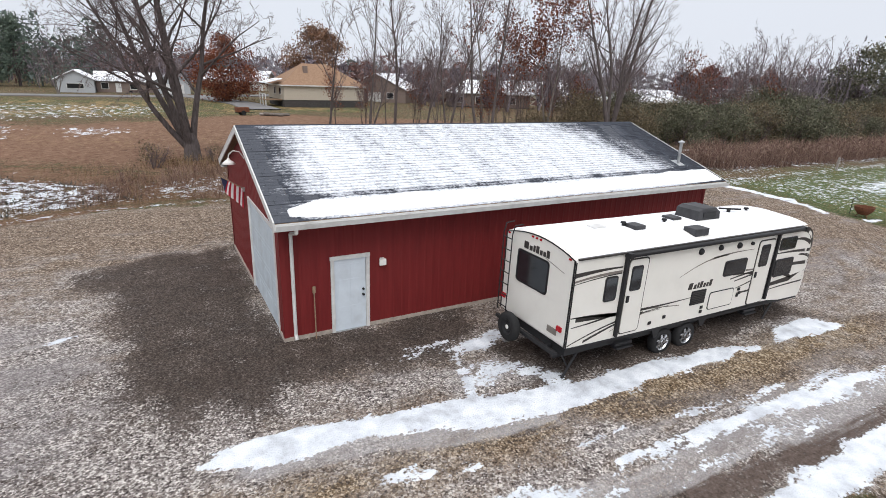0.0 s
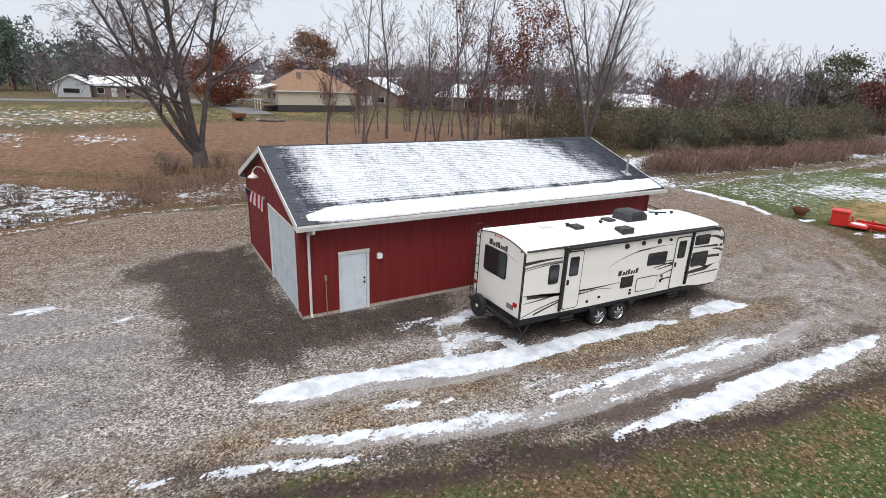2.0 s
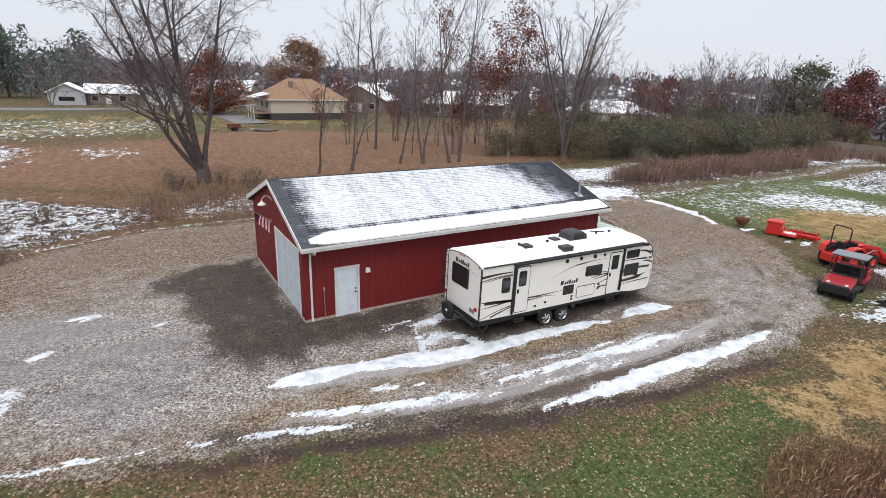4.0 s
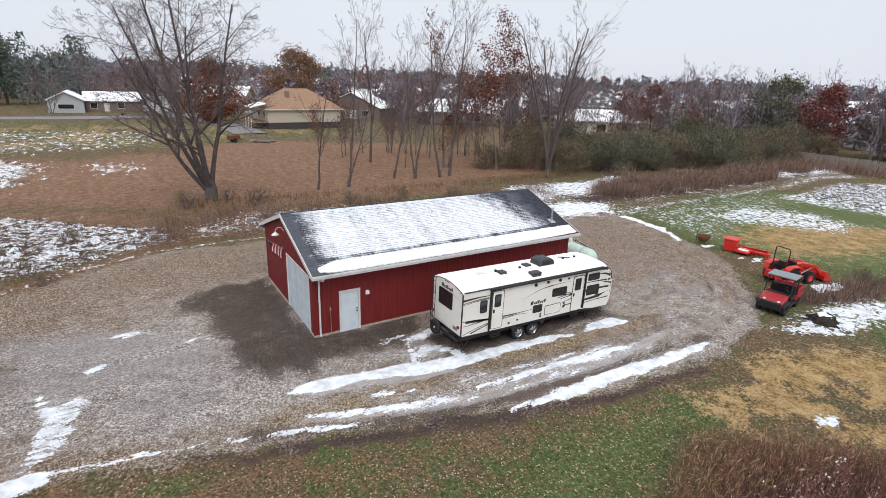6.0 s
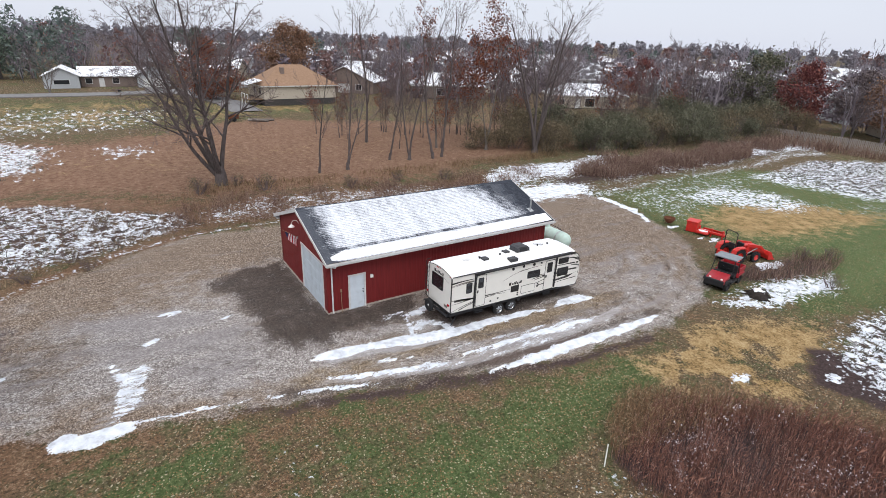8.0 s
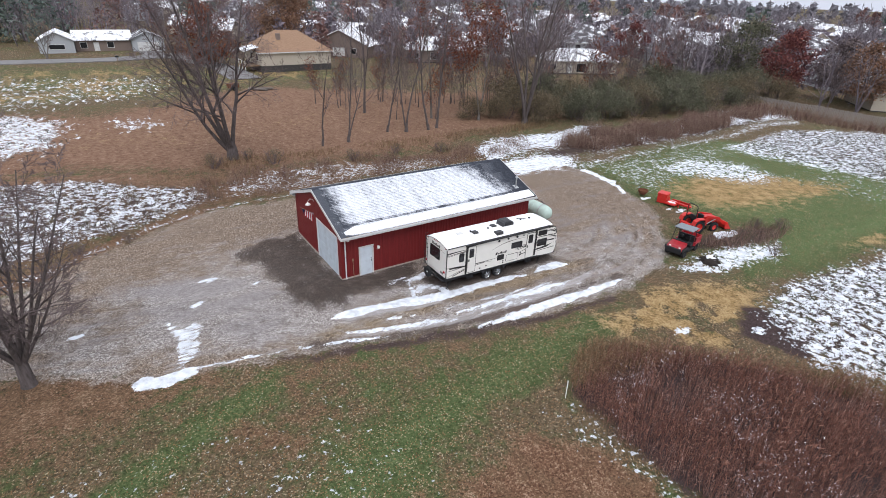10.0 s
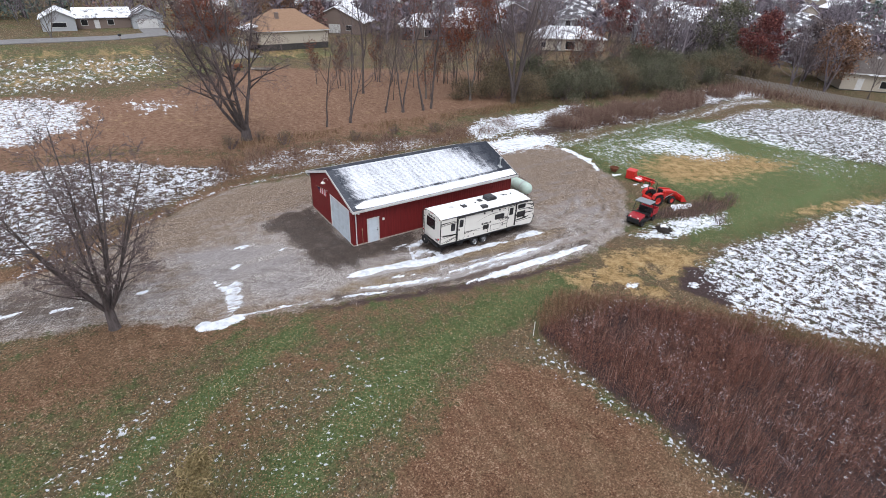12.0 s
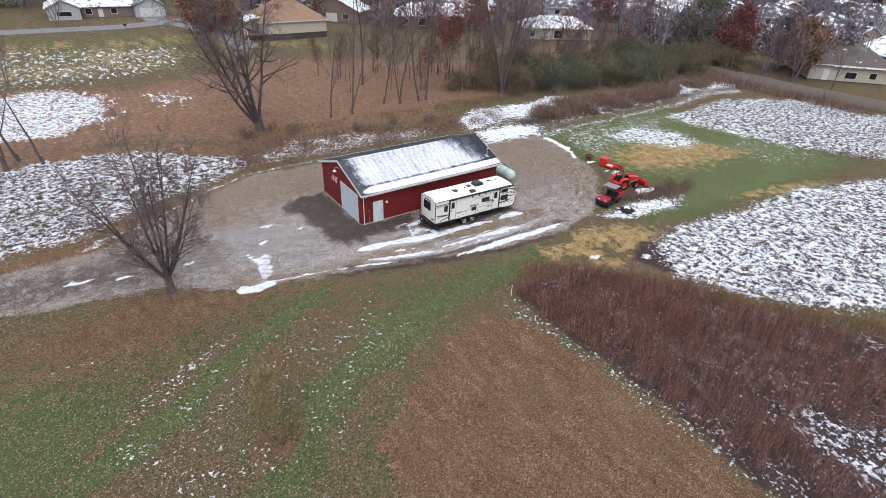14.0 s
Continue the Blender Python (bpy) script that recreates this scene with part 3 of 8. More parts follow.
    for pts, d in (
            ([(-1.6, -4.3, .2), (-0.4, -4.5, .3), (1.2, -4.8, .35), (2.6, -5.25, .4), (4.0, -5.45, .3)], .85),
            ([(3.0, -3.5, .5), (4.2, -3.6, .8), (5, -4.0, .5)], .5),
            ([(2.0, -6.3, .15), (5, -6.6, .25), (9, -6.9, .3), (12, -7.2, .2)], .55),
            ([(-2.2, -5.85, .2), (1, -6.9, .3), (4, -7.6, .4), (8, -7.75, .55), (13, -7.8, .4), (16.5, -7.0, .1)], .80),
            ([(2, -6.2, .1), (10, -7.9, .15), (14.5, -7.9, .1)], .6),
            ([(-8.2, 2.2, .08), (-7.0, 2.1, .14), (-6.0, 2.15, .12), (-5.2, 2.2, .1)], .8),
            ([(-9.2, -0.2, .1), (-8.2, -0.4, .16), (-7.3, -0.5, .08)], .8),
            ([(-9.0, 0.6, .08), (-7.6, 0.5, .1)], .6),
            ([(-8.6, -1.6, .08), (-7.2, -1.9, .12), (-6.4, -2.1, .05)], .62),
            ([(-8.4, -3.2, .08), (-6.6, -3.5, .14), (-4.6, -3.7, .14), (-3.8, -3.8, .05)], .7),
            ([(-7.0, -4.3, .08), (-5.6, -4.4, .1)], .6),
            ([(-10.6, -4.0, .6), (-9.6, -2.0, .8), (-9.6, 0, .5)], .46),
            ([(4.5, -8.6, .3), (9, -8.6, .4), (15.5, -8.8, .4)], .45)):
        slush = lay(slush, stroke(sx, sy, pts, .2, .22), d)
    drag_rnd = random.Random(12)
    for _ in range(34):
        x0, w = drag_rnd.uniform(-16, 1), drag_rnd.uniform(0.05, 0.14)
        y0 = drag_rnd.uniform(-3.6, 3.2) - 0.22 * (x0 + 8)
        if y0 > -2.2 and x0 > -4.2:
            continue
        ln = drag_rnd.uniform(0.8, 2.6)
        slush = lay(slush, stroke(sx, sy, [(x0, y0, w * 0.5), (x0 + ln * 0.5, y0 - 0.08 * ln, w), (x0 + ln, y0 - 0.2 * ln, w * 0.4)], .1, .18), drag_rnd.uniform(.42, .72))
    pale = lay(pale, inside(wx, wy, [(-12.7, 6.5), (-7.2, 4.4), (-4.6, 2), (-3.8, -1.2), (-2.8, -2.6), (-2.3, -3.4), (-5.8, -4), (-10.3, -1.0)], 1.2))
    pale = lay(pale, inside(wx, wy, [(17, -3), (21, -6), (25, -4), (26, 2), (22, 5), (18, 2)], 2), .55)
    # old snow on the rough ground round the yard
    for poly, d, s in (
            ([(-40, 36), (-27, 31), (-16.7, 30.5), (-11, 27.5), (-4, 23.5), (-3.3, 19.4), (-9.1, 15.6), (-13.8, 13.9), (-18.8, 11.5), (-21, 9.2), (-40, 9)], .455, 1.2),
            ([(-3, 19.5), (8, 18), (20, 18), (24, 21), (20, 24), (4, 26), (-4, 24)], .42, 2.0),
            ([(-40, 66), (-28, 64), (-20.9, 66), (-14, 57), (-14.3, 41.5), (-21.4, 38), (-40, 37)], .52, 3.0),
            ([(-11, 58), (-4, 57), (-1, 50), (-6, 46), (-12, 50)], .40, 2.5),
            ([(-60, 70), (-14, 64), (3, 74), (4, 96), (-60, 105)], .37, 5.0),
            ([(20.5, -16), (25, -14.6), (29.5, -15.4), (38.5, -16.3), (48.7, -18), (75, -24), (70, -50), (40, -42), (27.5, -32), (21.9, -28.4), (19.2, -24.3), (17.6, -20.6)], .50, 0.9),
            ([(23, 11.6), (28, 10.6), (33, 10.4), (36, 14), (32, 17), (25, 17)], .66, 1.8),
            ([(56, 9), (75.5, 9.4), (90, 2), (93, -22), (75, -24), (66, -19.5), (60, -11), (56, -2)], .47, 1.0),
            ([(20.0, -9.8), (26.7, -9.5), (33.4, -11.2), (30, -12.7), (23, -12.0)], .56, .6),
            ([(38, 8), (47, 9), (53, 3), (50, -3), (44, -2), (40, 3)], .50, 2.0),
            ([(24, 17), (36, 17.4), (46.8, 20.3), (51.5, 23.6), (47, 25.9), (35, 24.6), (26, 22)], .58, 1.5),
            ([(56, 16), (78, 13.5), (88, 12), (90, 4), (93, -12), (88, 20), (80, 23), (66, 22)], .52, 2.0),
            ([(36, 12.5), (58, 13), (80, 15), (84, 20), (60, 21.5), (44, 21)], .40, 2.0),
            ([(-13, -9), (-4, -9), (-2, -17), (-10, -22), (-20, -24), (-24, -12)], .185, 3.0),
            ([(2.5, -15.5), (5, -16), (6, -26), (8.5, -36), (4.5, -36), (4, -26)], .26, .6),
            ([(9, -26), (16, -26), (22, -32), (30, -46), (10, -46), (7, -34)], .20, 3.0),
            ([(8.4, -38), (10.0, -32.5), (11.4, -31), (13, -33.5), (15, -38), (15, -44), (8.4, -44)], .40, 1.0),
            ([(21.5, -31.2), (25, -34), (30, -40), (27, -42), (22, -34)], .44, .8),
            ([(32, 1), (34, 10), (44, 11), (46, 6), (38, 2)], .34, 1.5),
            ([(50, 0), (62, -4), (60, -15), (48, -14)], .25, 3.0),
            ([(34, 4), (36, 11), (56, 11), (56, 4), (44, 6)], .30, 2.0)):
        snow = lay(snow, inside(wx, wy, poly, s), d)
    for pts, d in (([(-18.6, -12.4, .3), (-16.9, -10.9, .55), (-14.3, -9.3, .3)], .46), ([(-18.0, -15.6, .2), (-14.6, -13.9, .35)], .40), ([(-12.4, -11.6, .2), (-10.1, -10.2, .35)], .40),
                   ([(-11.2, -12.4, .5), (-7.8, -12.9, .4)], .33), ([(-23.8, -7.4, .15), (-21.5, -7.6, .2)], .40), ([(-21, -15, .8), (-19, -19, .8), (-15, -20, .8)], .29), ([(-20.5, -13.5, .5), (-19, -11.5, .5)], .33)):
        snow = lay(snow, stroke(wx, wy, pts, .5, .7), d)
    snow = lay(snow, stroke(fx, fy + 0.8 * (fbm(X, Y, 0.2, 73, 3) - 0.5), [(32, 11.2, 1.0), (38, 11.0, .5), (48, 11.1, .4), (64, 11.4, 0.5), (76, 13.4, .8), (83, 12.0, 1.2)], 1, 1.8), .66)
    snow = lay(snow, stroke(fx, fy, [(-21, 7.6, .35), (-15.5, 10.2, .3), (-9.6, 14.6, .3), (-4.8, 17.0, .25), (4, 16.9, .2)], .3, .8), .62)
    snow = lay(snow, stroke(fx, fy, [(30.4, 2.5, .25), (31.9, 5.5, .45), (32.2, 9.5, .5)], .3, .3), .85)
    for x, y, rx, ry, d in ((29.8, -8.3, 1.5, .5, .75), (31.0, -3.3, .7, .3, .7), (30.6, -2.5, .5, .2, .7), (31.0, .5, .7, .2, .8), (20.2, -18.6, .9, .5, .5),
                            (18.4, -17.2, .6, .35, .55), (14.5, -14.9, .9, .3, .48), (-22, 2.6, 1.0, .3, .6), (-19, 1.6, .8, .25, .6), (-14.5, 1.2, .5, .25, .7), (-7.4, 4.2, .6, .25, .65)):
        snow = lay(snow, blot(fx, fy, x, y, rx, ry), d)
    lane_mud = stroke(wx, wy, [(-6, -6.0, .3), (-1, -7.6, .5), (4, -9.0, .55), (9, -10.0, .45), (14, -10.2, .3)], .4, .5)
    mud = lay(mud, lane_mud, .72)
    gravel = gravel * (1 - .55 * lane_mud)
    # dark, wet gravel before the doors and along the lane
    qx, qy = X + 1.6 * (fbm(X, Y, 0.8, 43, 5) - 0.5), Y + 1.6 * (fbm(X, Y, 0.8, 47, 5) - 0.5)
    wet_dark = lay(wet_dark, inside(qx, qy, [(-4.8, 7.0), (-4.5, 5.4), (-3.9, 3.3), (-3.9, 1.4), (-3.4, -1.0), (-2.8, -2.5), (-2.6, -3.2), (-1.9, -2.5), (-1.4, -2.9), (-0.7, -3.0), (-0.3, -2.2), (0.9, -2.1), (2.6, -2.3), (3.6, -2.7),
                                   (5, -1.4), (5, 0), (0, 0), (0, 8.6), (-1.7, 8.4), (-3.3, 8.1)], .55), .86)
    wet_dark = lay(wet_dark, inside(qx, qy, [(-3.0, 0.2), (-2.0, 0.8), (-0.6, -0.4), (2.4, -0.5), (2.2, -1.5), (-1.2, -2.3), (-2.6, -2.6)], .8), 1.0)
    # gravel darkened over the whole rectangle beneath the trailer
    wet_dark = lay(wet_dark, inside(wx, wy, [(4.4, -4.9), (14.5, -4.9), (14.5, -2), (4.4, -2)], .4), .85)
    wet_dark = lay(wet_dark, stroke(fx, fy, [(-4, -5.8, .3), (1, -7.5, .35), (6, -8.3, .35), (12, -8.5, .3), (17, -8.7, .3)], .5, .4), .7)
    wet_dark = lay(wet_dark, inside(wx, wy, [(0.2, -0.6), (5, -0.6), (5, 0), (0.2, 0)], .3), .8)
    # dead leaves and mown dry stalks
    brown = lay(brown, inside(wx, wy, [(-10.8, -26), (-9.6, -21.8), (-4.3, -18.1), (1.6, -16), (3.4, -18.1), (4.4, -24), (4.7, -30), (4.6, -60), (-12, -60)], .8), .95)
    brown = lay(brown, inside(wx, wy, [(-60, 64), (-24, 66), (-12, 60), (-2, 63), (6, 72), (16, 74), (34, 64), (46, 56), (90, 44), (130, 40), (130, 32), (60, 31), (44, 30), (20, 25), (0, 25), (-16, 33), (-60, 38)], 5.0), .93)
    brown = lay(brown, stroke(wx, wy, [(-60, 9.6, 1.2), (-27, 7.6, 1.2), (-21, 7.6, 1.2), (-15.5, 10.4, 1.0), (-9.5, 14.9, .8), (-4, 17, .6)], 1, .8), .92)
    brown = lay(brown, stroke(wx, wy, [(-12, -6.4, .3), (-6, -7.4, .5), (0, -9.0, .6), (5, -10.6, .6), (11, -11.4, .5)], .5, 1.2), .56)
    brown = lay(brown, blot(wx, wy, -14.5, -19.0, 1.7, 1.5, 0, .8), .62)
    brown = lay(brown, blot(wx, wy, -18, -4.6, 13, 4.2, 8, 1.2), .62)
    brown = lay(brown, inside(wx, wy, [(-30, 9), (-20, 8.5), (-10, 15.5), (0, 18), (26, 18), (30, 24), (0, 26), (-30, 38)], 1.5), .62)
    brown = lay(brown, inside(wx, wy, [(40, 60), (60, 120), (150, 240), (420, 300), (420, 0), (120, 10), (96, 24), (60, 40)], 6), .40)
    # straw-coloured grass
    straw = lay(straw, inside(wx, wy, [(10.6, -11.6), (14, -10.6), (17.8, -10.6), (22, -12.6), (23.5, -14.2), (21, -16.5), (17.4, -18.6), (14.3, -17.2), (10.8, -13.8)], 1.6), .74)
    straw = lay(straw, inside(wx, wy, [(34.5, 2), (42, 3), (50, 0), (53, -7), (44, -9), (37, -7), (33, -4)], 3.0), .68)
    straw = lay(straw, inside(wx, wy, [(-60, 70), (4, 68), (14, 76), (36, 78), (36, 112), (-60, 116)], 6) * (.2 + fbm(X, Y, .16, 29, 4)), .60)
    straw = lay(straw, inside(wx, wy, [(-30, 62), (30, 62), (42, 40), (30, 28), (-20, 34)], 6) * (.1 + fbm(X, Y, .09, 19, 3)), .40)
    straw = lay(straw, blot(X, Y, 44, -16, 9, 1.2, -12, .8), .5)
    straw = straw * (1 - 0.8 * np.clip((fbm(X, Y, 0.55, 171, 4) - 0.56) * 8, 0, 1) * (X < 30))
    # bare soil
    mud = lay(mud, inside(wx, wy, [(17.2, -17.0), (20.2, -15.4), (21.6, -16.6), (20.6, -19.6), (18.0, -20.2)], .7), .95)
    mud = lay(mud, inside(wx, wy, [(4.9, -15.2), (9.1, -14.1), (12.8, -16.5), (15.8, -20.3), (18.5, -25.4), (21, -29.6), (24.2, -33.4), (40, -60), (5, -60), (5, -32), (5.3, -27.5), (4.6, -19)], .8), .80)
    mud = lay(mud, blot(X, Y, 30, -9.2, 5.5, 1.5, -10, .6), .62)
    mud = lay(mud, stroke(wx, wy, [(34, 16, 2.5), (56, 17, 4), (86, 18, 4)], 3, 2), .62)
    mud = lay(mud, inside(wx, wy, [(20.9, -16.4), (25, -15.2), (38.5, -16.9), (48.7, -18.6), (75, -24.5), (70, -50), (40, -42), (27.5, -31.6), (22.2, -28), (19.8, -24), (18.4, -20.6)], .8), .56)
    mud = lay(mud, inside(wx, wy, [(57, 8), (75.5, 9), (89, 0), (92, -21), (75, -23), (66, -19), (60, -11)], 1.0), .52)
    mud = lay(mud, inside(wx, wy, [(-40, 34), (-27, 30), (-16.7, 30), (-11, 27), (-4, 23), (-3.5, 19.6), (-9.1, 16), (-13.8, 14.4), (-18.8, 12), (-21, 10), (-40, 10)], 1.0), .54)
    # greener grass
    green = np.maximum(green, .07 * inside(wx, wy, [(-12, -5), (0, -8), (10, -11), (10, -14), (4, -14), (-4, -18), (-12, -24), (-24, -30), (-30, -20)], 2.5))
    green = np.maximum(green, .46 * stroke(wx, wy, [(-17, -24, 1.2), (-11.8, -18, 1.2), (-8, -15.9, 1.3), (-2.6, -13.7, 1.3), (5, -12.2, 1.2), (10.5, -11.8, .8)], 1, 1.1))
    green = np.maximum(green, .46 * stroke(wx, wy, [(-27, -19, 1.0), (-23.4, -16.7, .9), (-18.8, -14.3, .9), (-13.5, -10.9, .8), (-10.7, -9.3, .8), (-7.2, -7.6, .6)], 1, 0.7))
    green = np.maximum(green, .34 * inside(wx, wy, [(-34, -6), (-24, -6), (-21, -11), (-24, -18), (-34, -16)], 2))
    green = np.maximum(green, .62 * inside(wx, wy, [(31, 1), (34, 10), (60, 11), (64, -2), (60, -16), (46, -17), (30, -14), (24, -13.4), (26, -10), (34, -9.5)], 2.0))
    green = np.maximum(green, .85 * stroke(wx, wy, [(61, 6, 1.6), (57, -2, 2.2), (54, -10, 2.6), (48, -14.5, 2.2), (38, -13, 1.8), (30, -13.2, 1.0)], 1, 2.0))
    green = np.maximum(green, .17 * inside(wx, wy, [(-60, 72), (6, 70), (14, 78), (40, 80), (40, 110), (-60, 118)], 5))
    tan = np.clip(inside(wx, wy, [(-16, 12), (-2, 15.5), (20, 16), (31, 14), (31, 0), (24, -5), (17, 0), (16, 10), (0, 10), (-12, 8)], 3) * 1.0, 0, 1)
    tan = np.maximum(tan, .85 * stroke(wx, wy, [(-1, -5.2, .4), (4, -5.9, .5), (9, -6.2, .5), (16, -6.6, .5)], .6, .6))
    tan = np.maximum(tan, .6 * stroke(wx, wy, [(-12, -3.6, .6), (-6, -4.8, .5), (0, -5.6, .4)], .6, .8))
    for k in range(16):
        r, a0, a1 = 7.5 + 0.62 * k + 0.25 * math.sin(k * 5.1), -95 + 9 * math.sin(k * 2.3), 70 + 12 * math.sin(k * 1.7)
        arc = [(15.5 + r * math.cos(radians(a0 + (a1 - a0) * i / 14)), 2.0 + 0.86 * r * math.sin(radians(a0 + (a1 - a0) * i / 14))) for i in range(15)]
        tan = np.clip(tan + (0.55 if k % 2 else -0.5) * stroke(fx, fy, arc, 0.10, .16), 0, 1)
        wet_dark = np.maximum(wet_dark, (0.44 if k % 2 == 0 else 0.0) * stroke(sx, sy, arc, 0.09, .14) * (fbm(X, Y, .25, 160 + k, 2) > .40))
        pale = np.maximum(pale, (0.75 if k % 2 else 0.0) * stroke(sx, sy, arc, 0.12, .2))
    for k in range(9):
        lane = [(-34, 3.2 + 0.5 * k), (-22, 1.2 + 0.75 * k), (-12, -2.4 + 0.8 * k), (-2, -4.6 + 0.45 * k), (8, -7.6 + 0.34 * k), (18, -8.0 + 0.4 * k)]
        wet_dark = np.maximum(wet_dark, (0.48 if k % 2 else 0.36) * stroke(wx, wy, lane, 0.10, .2) * (fbm(X, Y, .3, 60 + k, 2) > .45))
        pale = np.maximum(pale, 0.7 * stroke(wx, wy + 0.32, lane, 0.12, .25) * (fbm(X, Y, .22, 90 + k, 2) > .5))
    tan = np.maximum(tan, .45 * inside(wx, wy, [(-14, 4), (-12, 2), (-10, 4), (-8, 7), (-8, 14), (-16, 9), (-40, 9)], 2.5))
    wet_dark = np.maximum(wet_dark, .54 * inside(wx, wy, [(-60, 3), (-27, 1.2), (-18, -0.5), (-14, 1.5), (-17, 5), (-27, 6.2), (-60, 8.5)], 1.5))
    gold = stroke(wx, wy, GOLD_LANE, .5, .7)
    rust = np.maximum(blot(wx, wy, -15, -4.2, 8, 2.2, -12, 1.0), np.maximum(blot(wx, wy, -12.5, -13.2, 2.2, 3.0, 40, 1.0), blot(wx, wy, -8.5, -10.6, 3.2, 1.2, -30, 1.0)))
    rust = np.maximum(.75 * rust, .55 * np.clip((fbm(X, Y, 0.28, 181, 3) - 0.58) * 9, 0, 1)) * np.clip(1.25 - 3.2 * green, 0, 1)
    ruts = np.maximum(stroke(sx, sy, RUT_A, .2, .25), stroke(sx, sy, RUT_B, .25, .3))
    far = np.clip((Y - 20) / 8, 0, 1)
    Z = land(X, Y) + 0.02 * pack + 0.02 * (fbm(X, Y, 1.1, 3, 3) - 0.5) * (1 - gravel)
    Z = Z - 0.02 * stroke(fx, fy, [(-4, -5.6, .25), (1, -7.2, .3), (6, -8.0, .3), (14, -8.4, .25)], .3, .3)
    ny, nx = X.shape
    me = bpy.data.meshes.new("ground")
    idx = np.arange(nx * ny).reshape(ny, nx)
    quads = np.stack([idx[:-1, :-1], idx[:-1, 1:], idx[1:, 1:], idx[1:, :-1]], -1).reshape(-1, 4)
    me.vertices.add(nx * ny)
    me.vertices.foreach_set("co", np.stack([X, Y, Z], -1).astype(np.float32).ravel())
    me.loops.add(quads.size)
    me.loops.foreach_set("vertex_index", quads.ravel().astype(np.int32))
    me.polygons.add(len(quads))
    me.polygons.foreach_set("loop_start", np.arange(0, quads.size, 4, dtype=np.int32))
    me.polygons.foreach_set("use_smooth", np.ones(len(quads), bool))
    me.update()
    for name, a, b, c in (("mask_a", gravel, snow, wet_dark), ("mask_b", brown, straw, mud), ("mask_c", green, tan, far), ("mask_d", pack, slush, pale), ("mask_e", gold, rust, ruts)):
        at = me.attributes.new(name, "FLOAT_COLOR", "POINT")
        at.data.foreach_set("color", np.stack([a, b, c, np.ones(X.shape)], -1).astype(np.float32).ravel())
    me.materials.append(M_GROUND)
    tagged(new("ground", me), "gravel yard, patchy grass and old snow", "ground", kind="structure")


build_ground()


# ---------------------------------------------------------------- barn
BL, BW, APEX, PITCH = 15.52, 8.34, 4.97, 0.346
RIDGE = BW / 2


def roof_z(y):
    return APEX - PITCH * abs(y - RIDGE)


def ribs(u0, u1, step=0.2286, h=0.007, phase=0.0):
    """Points (u, out) of a ribbed sheet between u0 and u1."""
    pts = [(u0, 0.0)]
    k = math.floor((u0 - phase) / step) + 1
    while phase + k * step < u1 - 0.06:
        c = phase + k * step
        if c > u0 + 0.06:
            pts += [(c - 0.04, 0.0), (c - 0.02, h), (c + 0.02, h), (c + 0.04, 0.0)]
        k += 1
    return pts + [(u1, 0.0)]


def sheet(u0, u1, z0, top, place, thick=0.09):
    """A ribbed wall sheet with depth. top: height or a function of u; place(u, out) gives x, y."""
    bm = bmesh.new()
    tops = top if callable(top) else (lambda u: top)
    pts = ribs(u0, u1)
    lo = [bm.verts.new((*place(u, o), z0)) for u, o in pts]
    hi = [bm.verts.new((*place(u, o), tops(u))) for u, o in pts]
    lo2 = [bm.verts.new((*place(u, -thick), z0)) for u, o in pts]
    hi2 = [bm.verts.new((*place(u, -thick), tops(u))) for u, o in pts]
    for i in range(len(pts) - 1):
        bm.faces.new((lo[i], lo[i + 1], hi[i + 1], hi[i]))
        bm.faces.new((lo2[i + 1], lo2[i], hi2[i], hi2[i + 1]))
        bm.faces.new((hi[i], hi[i + 1], hi2[i + 1], hi2[i]))
        bm.faces.new((lo[i + 1], lo[i], lo2[i], lo2[i + 1]))
    for i in (0, -1):
        bm.faces.new((lo[i], hi[i], hi2[i], lo2[i]))
    bmesh.ops.recalc_face_normals(bm, faces=bm.faces)
    return bm


